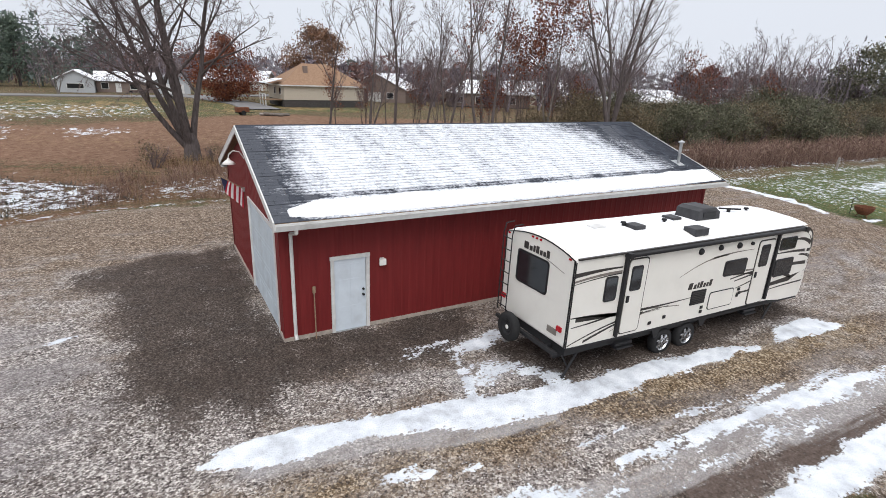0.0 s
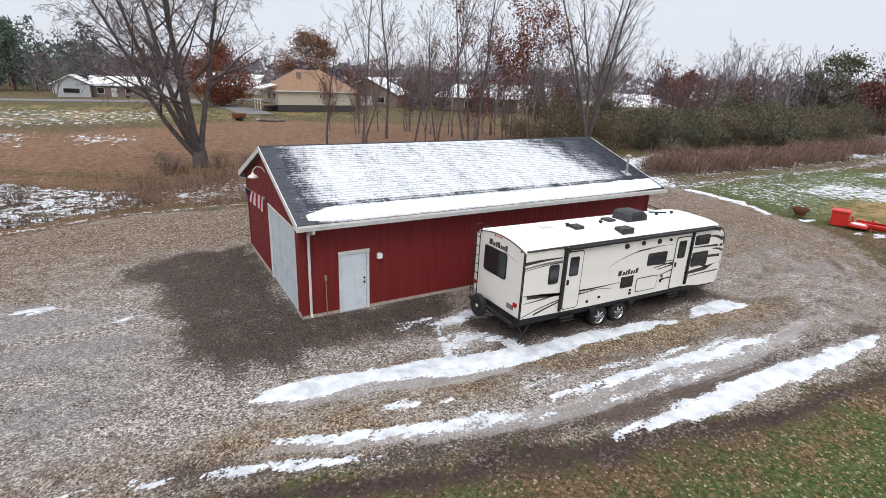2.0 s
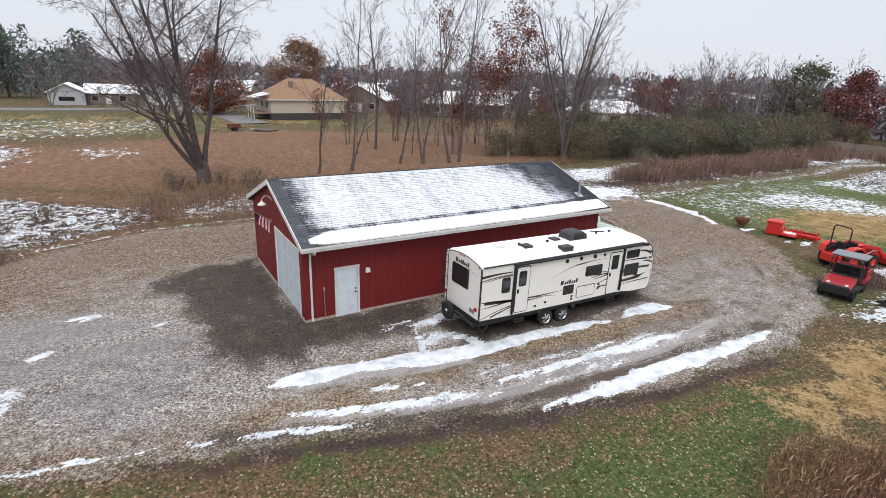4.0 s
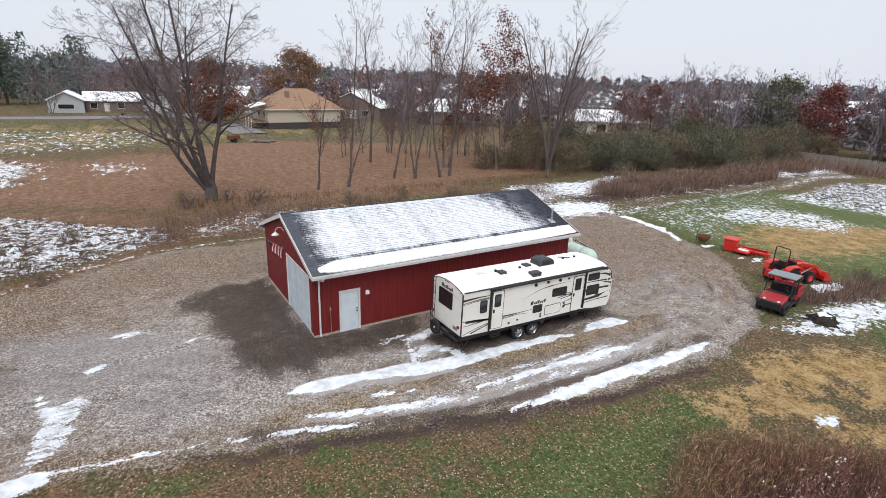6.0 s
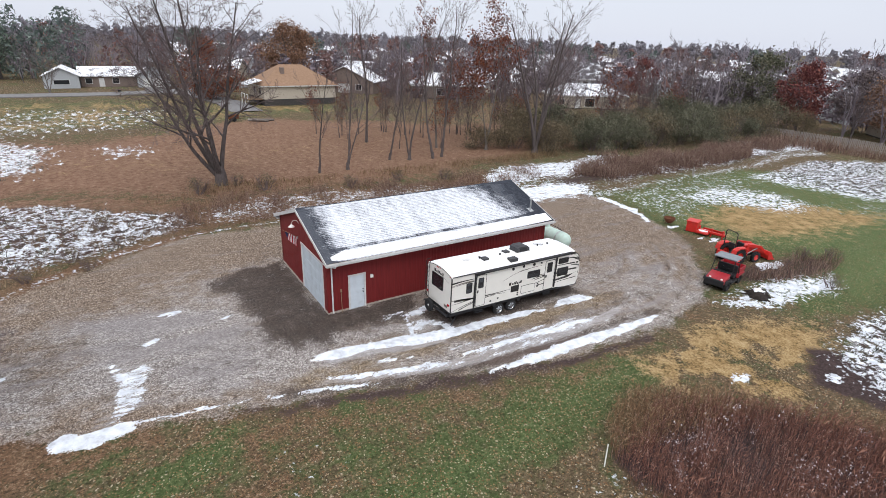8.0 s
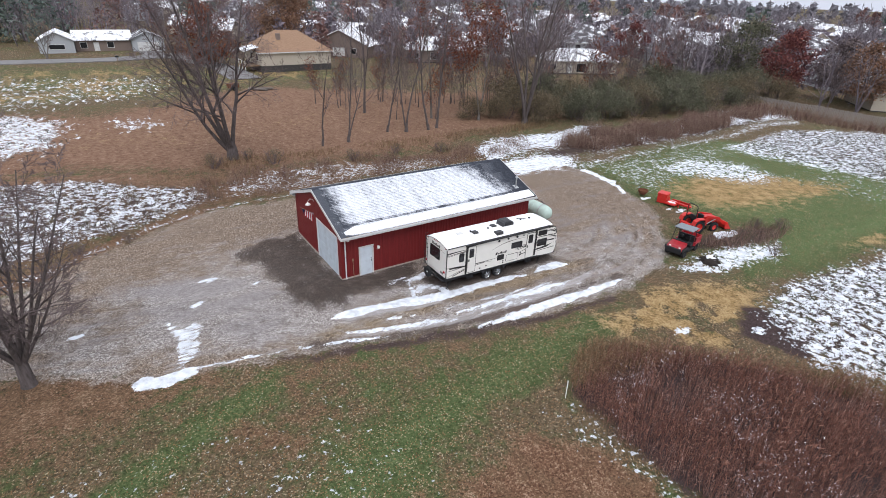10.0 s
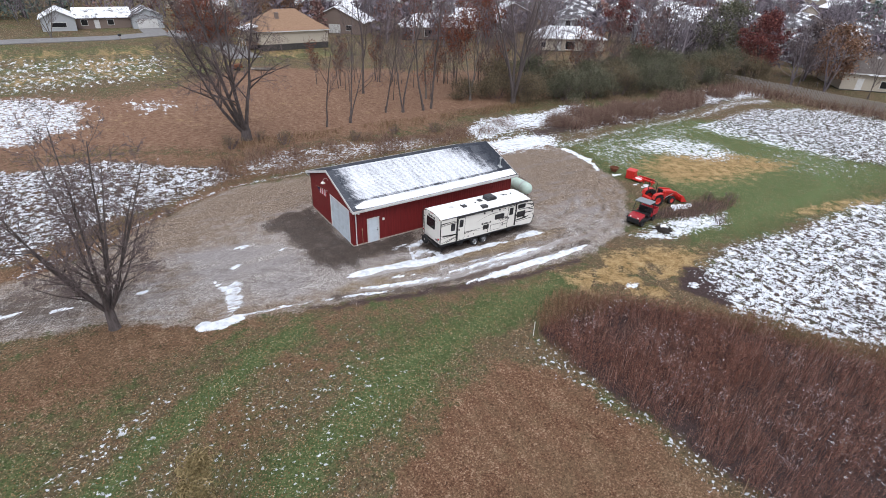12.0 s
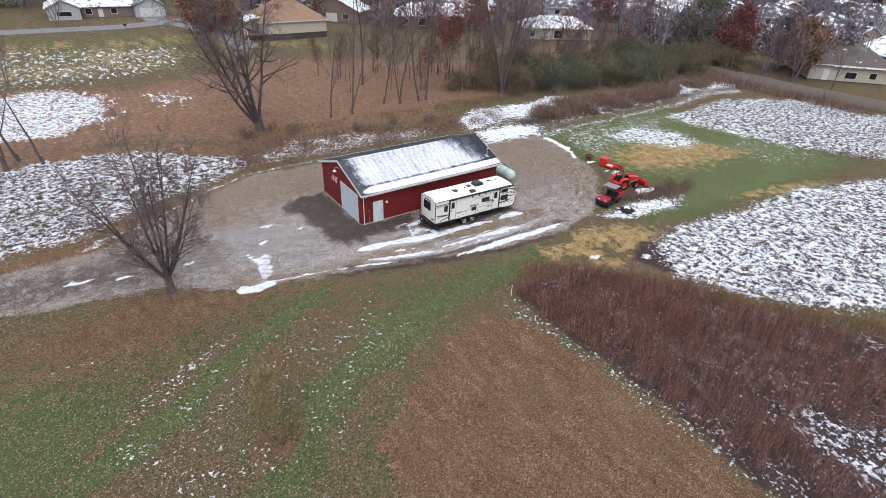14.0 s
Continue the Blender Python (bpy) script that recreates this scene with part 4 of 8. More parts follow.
def build_barn():
    barn = empty("barn", label="dark red steel-sided pole barn with a snowy shingle roof", category="barn")
    eave = roof_z(0) - 0.14
    front = lambda u, o: (u, -o)
    back = lambda u, o: (u, BW + o)
    west = lambda u, o: (-o, u)
    east = lambda u, o: (BL + o, u)
    gable = lambda u: roof_z(u) - 0.16
    z0 = 0.17
    D0, D1, DT = 1.20, 2.24, 2.15
    part("front_wall", sheet(0, D0, z0, eave, front), M_RED, barn)
    part("front_wall", sheet(D0, D1, DT, eave, front), M_RED, barn)
    part("front_wall", sheet(D1, BL, z0, eave, front), M_RED, barn)
    part("back_wall", sheet(0, BL, z0, eave, back), M_RED, barn)
    GA, GB, GT = 0.52, 4.16, 2.92
    part("gable_wall", sheet(0.09, GA, z0, gable, west), M_RED, barn)
    part("gable_wall", sheet(GA, GB, GT, gable, west), M_RED, barn)
    part("gable_wall", sheet(GB, BW - 0.09, z0, gable, west), M_RED, barn)
    part("gable_wall", sheet(0.09, BW - 0.09, z0, gable, east), M_RED, barn)
    # foundation
    for a in ((-0.03, D0, -0.03, 0.12), (D1, BL + 0.03, -0.03, 0.12), (-0.03, BL + 0.03, BW - 0.12, BW + 0.03), (-0.03, 0.12, 0.12, GA), (-0.03, 0.12, GB, BW - 0.12), (BL - 0.12, BL + 0.03, 0.12, BW - 0.12)):
        part("foundation", box(*a, -0.2, z0 + 0.004), M_CONCRETE, barn, "splash-stained concrete footing")
    part("floor_slab", box(0.12, BL - 0.12, 0.12, BW - 0.12, -0.2, 0.05), M_CONCRETE, barn)
    # corner trim
    for x, y in ((0, 0), (BL, 0), (0, BW), (BL, BW)):
        sx, sy = (1 if x == 0 else -1), (1 if y == 0 else -1)
        bm = box(*sorted((x - sx * 0.022, x + sx * 0.10)), *sorted((y - sy * 0.024, y - sy * 0.019)), z0, eave)
        box(*sorted((x - sx * 0.024, x - sx * 0.019)), *sorted((y - sy * 0.024, y + sy * 0.10)), z0, eave, bm=bm)
        part("corner_trim", bm, M_RED, barn)
    # roof decks
    X0, X1, OV = -0.20, BL + 0.22, 0.62
    for sgn in (-1, 1):
        ye = RIDGE + sgn * (RIDGE + OV)
        poly = [(ye, roof_z(ye)), (RIDGE, APEX), (RIDGE, APEX - 0.13), (ye, roof_z(ye) - 0.10)]
        part("roof_deck", prism(poly, X0 + 0.02, X1 - 0.02, "x"), M_WOOD, barn)
        part("fascia", box(X0, X1, *sorted((ye + sgn * 0.002, ye + sgn * 0.024)), roof_z(ye) - 0.17, roof_z(ye) - 0.01), M_TRIM, barn)
        # soffit
        part("soffit", box(X0, X1, *sorted((ye, RIDGE + sgn * (RIDGE + 0.03))), roof_z(ye) - 0.19, roof_z(ye) - 0.172), M_TRIM, barn)
        # gutter: a trough along the eave
        yo = ye + sgn * 0.026
        g = [(yo, -0.14), (yo + sgn * 0.09, -0.14), (yo + sgn * 0.125, -0.02), (yo + sgn * 0.14, -0.02), (yo + sgn * 0.10, -0.152), (yo, -0.152)]
        part("gutter", prism([(a, roof_z(ye) + b) for a, b in g], X0, X1, "x"), M_TRIM, barn)
        for xe in (X0, X1):
            s = 1 if xe == X1 else -1
            rk = [(ye, roof_z(ye) - 0.19), (ye, roof_z(ye) + 0.01), (RIDGE, APEX + 0.01), (RIDGE, APEX - 0.17)]
            part("rake_board", prism(rk, *sorted((xe, xe + s * 0.03)), "x"), M_TRIM, barn, "white rake board")
            dp = [(ye, roof_z(ye) + 0.012), (ye, roof_z(ye) + 0.030), (RIDGE, APEX + 0.030), (RIDGE, APEX + 0.012)]
            part("drip_edge", prism(dp, *sorted((xe + s * 0.002, xe + s * 0.036)), "x"), M_TRIM, barn)
    # downspouts at the near corner
    ye = -OV
    z = roof_z(ye)
    for xd in (0.25,):
        pts = [(xd, ye - 0.06, z - 0.15), (xd, ye - 0.06, z - 0.24), (xd, -0.07, z - 0.42), (xd, -0.07, 0.26), (xd, -0.16, 0.14)]
        part("downspout", pipe(pts, 0.045, 8), M_TRIM, barn)
    # shingle courses
    rnd = random.Random(4)
    run = math.hypot(RIDGE + OV, APEX - roof_z(-OV))
    n = int(run / 0.145)
    meshes = []
    for variant in range(6):
        bm = bmesh.new()
        x = X0 - rnd.uniform(0, 0.3)
        while x < X1:
            w = rnd.choice((0.24, 0.3, 0.33, 0.36))
            a, b = max(x, X0), min(x + w - 0.006, X1)
            if b - a > 0.03:
                t = rnd.choice((0.010, 0.013, 0.019))
                box(a, b, 0, 0.165 + rnd.choice((0, 0, 0.012)), 0.0, t, bm=bm)
            x += w
        me = mesh_of("shingle_course", bm, M_SHINGLE)
        meshes.append(me)
    for sgn in (-1, 1):
        for i in range(n):
            ob = new("shingle_course", meshes[(i * 5 + i // 3) % 6])
            d = run - i * run / n          # from the ridge down the slope to the course's lower edge
            y = RIDGE + sgn * d * math.cos(math.atan(PITCH))
            zz = roof_z(y) + 0.004
            tilt = math.degrees(math.atan(PITCH)) - 1.6
            ob.parent = barn
            ob.matrix_basis = pose(0, y, zz + 0.004, tilt, 0, 0) if sgn < 0 else pose(X0 + X1, y, zz + 0.004, tilt, 0, 180)
    cap = [(RIDGE - 0.16, roof_z(RIDGE - 0.16) + 0.028), (RIDGE, APEX + 0.045), (RIDGE + 0.16, roof_z(RIDGE + 0.16) + 0.028), (RIDGE + 0.16, roof_z(RIDGE + 0.16)), (RIDGE, APEX + 0.012), (RIDGE - 0.16, roof_z(RIDGE - 0.16))]
    x = X0
    while x < X1 - 0.01:
        part("ridge_cap", prism(cap, x, min(x + 0.495, X1), "x"), M_SHINGLE, barn)
        x += 0.5
    # vent pipe with its collar
    vp = empty("vent_pipe")
    vp.parent = barn
    px, py = 14.75, 0.75
    pz = roof_z(py)
    part("flue", rod((px, py, pz), (px, py, pz + 0.78), 0.055, n=14), M_GALV, vp, smooth=False)
    part("rain_cap", lathe([(0.01, 0.86), (0.12, 0.80), (0.12, 0.77), (0.06, 0.77), (0.06, 0.70)], 16, "z", (px, py, pz)), M_GALV, vp)
    part("flashing", prism([(py - 0.2, roof_z(py - 0.2) + 0.024), (py + 0.2, roof_z(py + 0.2) + 0.024), (py + 0.2, roof_z(py + 0.2) + 0.034), (py - 0.2, roof_z(py - 0.2) + 0.034)], px - 0.17, px + 0.17, "x"), M_GALV, vp)
    # man door
    door = empty("door")
    door.parent = barn
    door["label"] = "pale blue-white steel entry door in white trim"
    for a in ((D0, D0 + 0.095, 0.06, DT), (D1 - 0.095, D1, 0.06, DT)):
        part("jamb", box(a[0], a[1], -0.035, 0.10, a[2], a[3], 0.006), M_TRIM, door)
    part("head_trim", box(D0 - 0.01, D1 + 0.01, -0.038, 0.10, DT - 0.09, DT + 0.012, 0.006), M_TRIM, door)
    part("threshold", box(D0, D1, -0.06, 0.10, 0.0, 0.075, 0.006), M_GALV, door)
    leaf = part("leaf", box(D0 + 0.10, D1 - 0.10, 0.012, 0.056, 0.08, DT - 0.095, 0.004), M_DOOR, door)
    for r in range(3):
        for c in range(2):
            xa = D0 + 0.20 + c * 0.33
            za, zb = ((0.22, 0.75), (0.88, 1.50), (1.63, 1.92))[r]
            bm = box(xa, xa + 0.27, 0.006, 0.0125, za, zb, 0.003)
            part("panel", bm, M_DOOR, leaf)
    part("lever", rod((D1 - 0.17, -0.05, 1.02), (D1 - 0.17, 0.02, 1.02), 0.032, n=12), M_BLACK, leaf)
    part("deadbolt", rod((D1 - 0.17, -0.03, 1.17), (D1 - 0.17, 0.02, 1.17), 0.03, n=12), M_BLACK, leaf)
    # overhead door in four sections
    gd = empty("garage_door")
    gd.parent = barn
    gd["label"] = "pale grey-blue sectional overhead door, closed"
    h = (GT - 0.10 - 0.06) / 4
    for i in range(4):
        za = 0.06 + i * h
        sec = part("section", box(0.02, 0.065, GA + 0.06, GB - 0.06, za + 0.004, za + h - 0.004, 0.006), M_GARAGE, gd)
        for c in range(4):
            ya = GA + 0.16 + c * (GB - GA - 0.26) / 4
            part("panel", box(0.014, 0.0205, ya, ya + 0.72, za + 0.12, za + h - 0.12, 0.004), M_GARAGE, sec)
    for y0, y1 in ((GA, GA + 0.07), (GB - 0.07, GB)):
        part("jamb", box(-0.035, 0.10, y0, y1, 0.05, GT, 0.005), M_TRIM, gd)
    part("head_trim", box(-0.038, 0.10, GA - 0.01, GB + 0.01, GT - 0.08, GT + 0.012, 0.005), M_TRIM, gd)
    part("apron", box(-0.10, 0.12, GA, GB, -0.1, 0.055), M_CONCRETE, gd)
    # wall lamp by the door
    lamp = empty("wall_lamp", 0, 0, 0, 0)
    lamp.parent = barn
    lamp["label"] = "square white wall lamp beside the door"
    part("housing", box(2.50, 2.68, -0.12, -0.018, 1.78, 1.95, 0.02), M_LAMPWHITE, lamp)
    part("back_plate", box(2.53, 2.65, -0.019, 0.0, 1.75, 1.97), M_TRIM, lamp)
    # gooseneck lamp in the gable
    gl = empty("gable_lamp")
    gl.parent = barn
    gl["label"] = "white gooseneck barn lamp high in the gable"
    yl = 4.35
    part("arm", pipe([(0, yl, 4.02), (-0.12, yl, 4.22), (-0.30, yl, 4.26), (-0.42, yl, 4.15), (-0.44, yl, 4.02)], 0.018), M_TRIM, gl)
    part("shade", lathe([(0.03, 4.06), (0.05, 4.0), (0.12, 3.96), (0.20, 3.88), (0.19, 3.875), (0.10, 3.95), (0.02, 3.98)], 20, "z", (-0.44, yl, 0)), M_LAMPWHITE, gl, smooth=True)
    part("bulb", ball((-0.44, yl, 3.90), 0.06), M_BULB, gl)


def thatch(mask, x0, x1, s0, s1, dx, ds, put, lift):
    """Quads of a thin cover where mask(x, s) is true; put(x, s, h) gives the point."""
    verts, faces = [], []
    nx, ns = int((x1 - x0) / dx), int((s1 - s0) / ds)
    gx, gs = x0 + (np.arange(nx) + 0.5) * dx, s0 + (np.arange(ns) + 0.5) * ds
    U, V = np.meshgrid(gx, gs)
    keep = mask(U, V)
    index = {}

    def vid(i, j):
        k = (i, j)
        if k not in index:
            near = [keep[b, a] for a in (i - 1, i) for b in (j - 1, j) if 0 <= a < nx and 0 <= b < ns]
            full = len(near) == 4 and all(near)
            u, v = x0 + i * dx, s0 + j * ds
            index[k] = len(verts)
            verts.append(put(u, v, lift(u, v) if full else 0.0))
        return index[k]
    for j in range(ns):
        for i in range(nx):
            if keep[j, i]:
                faces.append((vid(i, j), vid(i + 1, j), vid(i + 1, j + 1), vid(i, j + 1)))
    return verts, faces


def build_roof_snow():
    cosp = math.cos(math.atan(PITCH))

    def put(x, s, h):
        y = -0.62 + s * cosp
        return (x, y, roof_z(y) + 0.024 + h)

    def band(U, V):
        lo = 0.075 + 0.07 * (fbm(U, V * 0, 1.6, 91, 3) - 0.5) + np.clip(0.6 - U, 0, 1) * 0.25
        hi = 0.74 + 0.22 * (fbm(U, V * 0 + 3, 0.9, 95, 4) - 0.5) - np.clip(1.0 - U, 0, 1) * 0.35 + 0.10 * np.clip((U - 9) / 6, 0, 1)
        return (V > lo) & (V < hi) & (U > 0.18 + 0.5 * V * 0) & (U < 15.62)

    v, f = thatch(band, 0.1, 15.66, 0.0, 1.1, 0.04, 0.025, put, lambda u, s: 0.05 + 0.02 * math.sin(u * 3.1) * math.sin(u * 1.3))
    ob = raw("eave_snow", v, f, M_SNOW, smooth=True)
    tagged(ob, "thick band of white snow along the barn eave", "snow", kind="stuff")


M_LAMPWHITE = plain("white_enamel", (0.80, 0.79, 0.76), 0.35, var=0.03)
M_BULB = Mat("lit_bulb", 0.4).colour((0.9, 0.88, 0.82)).m
build_barn()
build_roof_snow()


def build_flag():
    flag = empty("flag", label="striped red and white flag furled on a short pole", category="flag")
    a, b = Vector((0.0, 4.72, 3.02)), Vector((-0.72, 5.35, 3.42))
    part("pole", rod(a, b, 0.014, n=8), M_WOOD, flag)
    part("bracket", box(-0.05, 0.0, 4.68, 4.76, 2.96, 3.08), M_GALV, flag)
    rows, cols = 13, 10
    for s in range(rows):
        bm = bmesh.new()
        for i in range(cols):
            def pt(i, s):
                k, v = s / rows, i / cols
                along = b.lerp(a, 0.16 + 0.80 * k)
                drop = 0.62 * v * (0.35 + 0.65 * k)
                return along + Vector((-0.10 * v * math.sin(3 * k) + 0.03 * math.sin(9 * k + 1.4 * v), -0.14 * v + 0.10 * math.sin(2.2 * v), -drop))
            q = [bm.verts.new(p) for p in (pt(i, s), pt(i + 1, s), pt(i + 1, s + 1), pt(i, s + 1))]
            bm.faces.new(q)
        bmesh.ops.solidify(bm, geom=bm.faces[:], thickness=0.004)
        part("stripe", bm, M_FLAGBLUE if s < 4 else M_FLAGRED if s % 2 == 0 else M_FLAGWHITE, flag)


M_FLAGBLUE = plain("dark_blue_cloth", (0.04, 0.045, 0.10), 0.9)
M_FLAGRED = plain("red_cloth", (0.46, 0.03, 0.05), 0.9)
M_FLAGWHITE = plain("white_cloth", (0.80, 0.76, 0.76), 0.9)
build_flag()


def build_staff():
    ob = part("wooden_handle", rod((0.74, -0.16, GZ), (0.76, -0.03, 1.36), 0.016, n=8), M_WOOD, None)
    tagged(ob, "wooden tool handle leaning on the red barn wall", "tool")
    part("grip", box(0.72, 0.80, -0.06, -0.022, 1.28, 1.46, 0.012), M_WOOD, ob)


build_staff()


# ---------------------------------------------------------------- travel trailer
def build_trailer():
    rv = empty("travel_trailer", 4.90, -4.64, 0.0, 0, label="ivory travel trailer with charcoal swoosh graphics and snow on its roof", category="trailer")
    rv.matrix_basis = pose(4.90, -4.64, 0.02, 0, 1.0, 0)
    W = 2.44
    top = [(0, 3.05), (8.35, 3.05), (8.75, 3.0), (9.0, 2.84), (9.2, 2.57), (9.34, 2.25), (9.42, 1.9), (9.43, 1.72)]
    bot = [(0, 1.02), (0.05, 1.0), (7.4, 0.98), (8.7, 0.80), (9.0, 0.80), (9.2, 0.95), (9.35, 1.2), (9.42, 1.55), (9.43, 1.64)]

    def at(curve, u):
        for (a, p), (b, q) in zip(curve, curve[1:]):
            if u <= b:
                return p + (q - p) * (u - a) / (b - a + 1e-9)
        return curve[-1][1]

    def crown(u, v):
        k = 1 - (2 * v / W - 1) ** 2
        return 0.21 * k * min(1, max(0.25, (9.2 - u) / 0.8))

    us = [0, 0.03, 0.08] + [0.5 * i for i in range(1, 17)] + [8.35, 8.55, 8.75, 8.9, 9.0, 9.1, 9.2, 9.28, 9.34, 9.39, 9.42, 9.43]
    bm = bmesh.new()
    rings = []
    for u in us:
        b, t = at(bot, u), at(top, u)
        e = 0.04 if u == 0 else (0.012 if u == 0.03 else 0.0)
        nose = max(0, u - 8.9) ** 2 * 0.45
        pts = [(e + nose, b + e), (e + nose, t - 0.05), (0.015 + e + nose, t - e)]
        for k in range(1, 10):
            v = W * k / 10
            pts.append((v, t - e + crown(u, v) * (1 if u < 9.2 else 0.5)))
        pts += [(W - 0.015 - e - nose, t - e), (W - e - nose, t - 0.05), (W - e - nose, b + e)]
        rings.append([bm.verts.new((u, max(nose, min(W - nose, v)), z)) for v, z in pts])
    for a, b in zip(rings, rings[1:]):
        for i in range(len(a)):
            j = (i + 1) % len(a)
            bm.faces.new((a[i], a[j], b[j], b[i]))
    bm.faces.new(rings[0][::-1])
    bm.faces.new(rings[-1])
    bmesh.ops.recalc_face_normals(bm, faces=bm.faces)
    part("body", bm, M_CREAM, rv)

    def side(poly, mat, name, depth=0.006, label="", parent=None, v=0.0):
        bm = prism(poly, v - depth, v + 0.002, "y")
        for q in bm.verts:
            q.co.y += max(0, q.co.x - 8.9) ** 2 * 0.45
        return part(name, bm, mat, parent or rv, label)

    def rect(u0, u1, z0, z1, c=0.06):
        out = []
        for cu, cz, a0 in ((u1 - c, z1 - c, 0), (u0 + c, z1 - c, 90), (u0 + c, z0 + c, 180), (u1 - c, z0 + c, 270)):
            for k in range(4):
                a = radians(a0 + 30 * k)
                out.append((cu + c * math.cos(a), cz + c * math.sin(a)))
        return out

    def window(u0, u1, z0, z1, parent=None):
        w = empty("window")
        w.parent = parent or rv
        side(rect(u0, u1, z0, z1, 0.07), M_BLACK, "frame", 0.016, parent=w)
        side(rect(u0 + 0.035, u1 - 0.035, z0 + 0.035, z1 - 0.035, 0.05), M_GLASS, "pane", 0.02, parent=w)
        return w

    def entry(u0, u1, z0, z1, wu0, wu1, wz0, wz1):
        d = side(rect(u0, u1, z0, z1, 0.10), M_DECAL, "entry_door", 0.010, "ivory entry door outlined in black")
        side(rect(u0 + 0.035, u1 - 0.035, z0 + 0.03, z1 - 0.035, 0.08), M_CREAM, "door_skin", 0.022, parent=d)
        side(rect(wu0, wu1, wz0, wz1, 0.06), M_BLACK, "door_window_frame", 0.030, parent=d)
        side(rect(wu0 + 0.035, wu1 - 0.035, wz0 + 0.035, wz1 - 0.035, 0.05), M_GLASS, "door_window", 0.034, parent=d)
        part("latch", box(u0 + 0.07, u0 + 0.15, -0.05, -0.02, (z0 + z1) / 2 - 0.12, (z0 + z1) / 2 + 0.04, 0.01), M_BLACK, d)
        return d

    # graphics: tapering swooshes
    def swoosh(u0, z0, u1, z1, w0, w1, bow, mat=None):
        n = 14
        up, dn = [], []
        for i in range(n + 1):
            k = i / n
            u = u0 + (u1 - u0) * k
            z = z0 + (z1 - z0) * k + bow * math.sin(math.pi * k)
            w = w0 + (w1 - w0) * k
            up.append((u, z + w / 2))
            dn.append((u, z - w / 2))
        side(up + dn[::-1], mat or M_DECAL, "swoosh", 0.004)
    swoosh(0.02, 2.70, 1.40, 2.74, 0.10, 0.03, 0.02)
    swoosh(0.02, 2.56, 1.40, 2.63, 0.04, 0.07, 0.03, M_DECAL2)
    swoosh(0.03, 2.50, 1.40, 2.60, 0.012, 0.03, 0.02)
    swoosh(0.05, 1.73, 1.40, 1.60, 0.02, 0.09, 0.02)
    swoosh(0.20, 1.68, 4.0, 1.60, 0.12, 0.012, -0.06)
    swoosh(0.4, 1.62, 3.6, 1.46, 0.02, 0.02, 0.05, M_DECAL2)
    swoosh(0.05, 1.08, 2.3, 1.50, 0.02, 0.05, 0.08)
    swoosh(0.50, 1.10, 3.2, 1.52, 0.06, 0.010, 0.12)
    swoosh(1.30, 1.20, 2.9, 1.48, 0.012, 0.012, 0.09, M_DECAL2)
    swoosh(3.4, 2.20, 5.2, 2.60, 0.006, 0.05, 0.10, M_DECAL2)
    swoosh(4.6, 2.56, 6.3, 2.62, 0.05, 0.008, 0.03, M_DECAL2)
    swoosh(5.7, 1.80, 9.25, 1.92, 0.03, 0.11, 0.10)
    swoosh(5.5, 1.88, 8.4, 1.56, 0.03, 0.10, 0.22)
    swoosh(6.1, 2.05, 7.6, 1.62, 0.05, 0.02, 0.12, M_DECAL2)
    swoosh(5.9, 1.42, 9.3, 1.60, 0.03, 0.20, -0.04)
    swoosh(6.6, 1.24, 9.1, 1.36, 0.012, 0.05, 0.03)
    swoosh(7.3, 2.36, 9.15, 2.30, 0.02, 0.10, 0.02)
    swoosh(8.25, 2.70, 9.05, 2.52, 0.04, 0.14, 0.06)
    swoosh(8.55, 2.22, 9.28, 2.06, 0.03, 0.12, 0.04)
    swoosh(5.8, 1.58, 7.2, 1.96, 0.015, 0.07, -0.05)
    swoosh(5.6, 1.98, 7.1, 1.74, 0.02, 0.07, 0.07)
    swoosh(0.1, 1.50, 1.40, 1.62, 0.015, 0.06, -0.02)
    side([(0.0, 0.985), (9.0, 0.82), (9.0, 0.87), (0.0, 1.035)], M_BLACK, "lower_rail", 0.012)
    side([(0.0, 1.0), (0.03, 1.0), (0.03, 3.0), (0.0, 3.0)], M_BLACK, "corner_moulding", 0.008)
    # side wordmark as plain slanted bars
    rnd = random.Random(8)
    for i, wdt in enumerate((0.19, 0.12, 0.09, 0.12, 0.11, 0.10, 0.13)):
        u = 3.82 + sum((0.19, 0.12, 0.09, 0.12, 0.11, 0.10, 0.13)[:i]) + 0.012 * i
        h = (0.17, 0.11, 0.15, 0.17, 0.11, 0.11, 0.17)[i]
        side([(u, 1.82), (u + wdt * 0.8, 1.82), (u + wdt * 0.8 + 0.03, 1.82 + h), (u + 0.03, 1.82 + h)], M_DECAL, "letter_bar", 0.005)
    window(0.92, 1.30, 1.97, 2.56)
    window(5.12, 6.06, 1.99, 2.42)
    window(7.46, 8.26, 2.44, 2.80)
    window(7.44, 8.32, 1.66, 2.18)
    entry(1.56, 2.22, 1.06, 2.90, 1.68, 2.04, 2.12, 2.72)
    entry(6.44, 7.20, 0.98, 2.84, 6.58, 6.98, 2.08, 2.70)
    # hatch, grille and small fittings
    hatch = side(rect(4.74, 5.76, 1.13, 1.62, 0.08), M_BLACK, "baggage_door", 0.010, "rounded baggage hatch")
    side(rect(4.765, 5.735, 1.155, 1.595, 0.07), M_CREAM, "hatch_skin", 0.018, parent=hatch)
    gr = side(rect(4.0, 4.56, 1.38, 1.76, 0.02), M_BLACK, "fridge_grille", 0.016)
    for i in range(7):
        part("slat", box(4.03, 4.53, -0.026, -0.014, 1.41 + i * 0.048, 1.43 + i * 0.048), M_DECAL, gr)
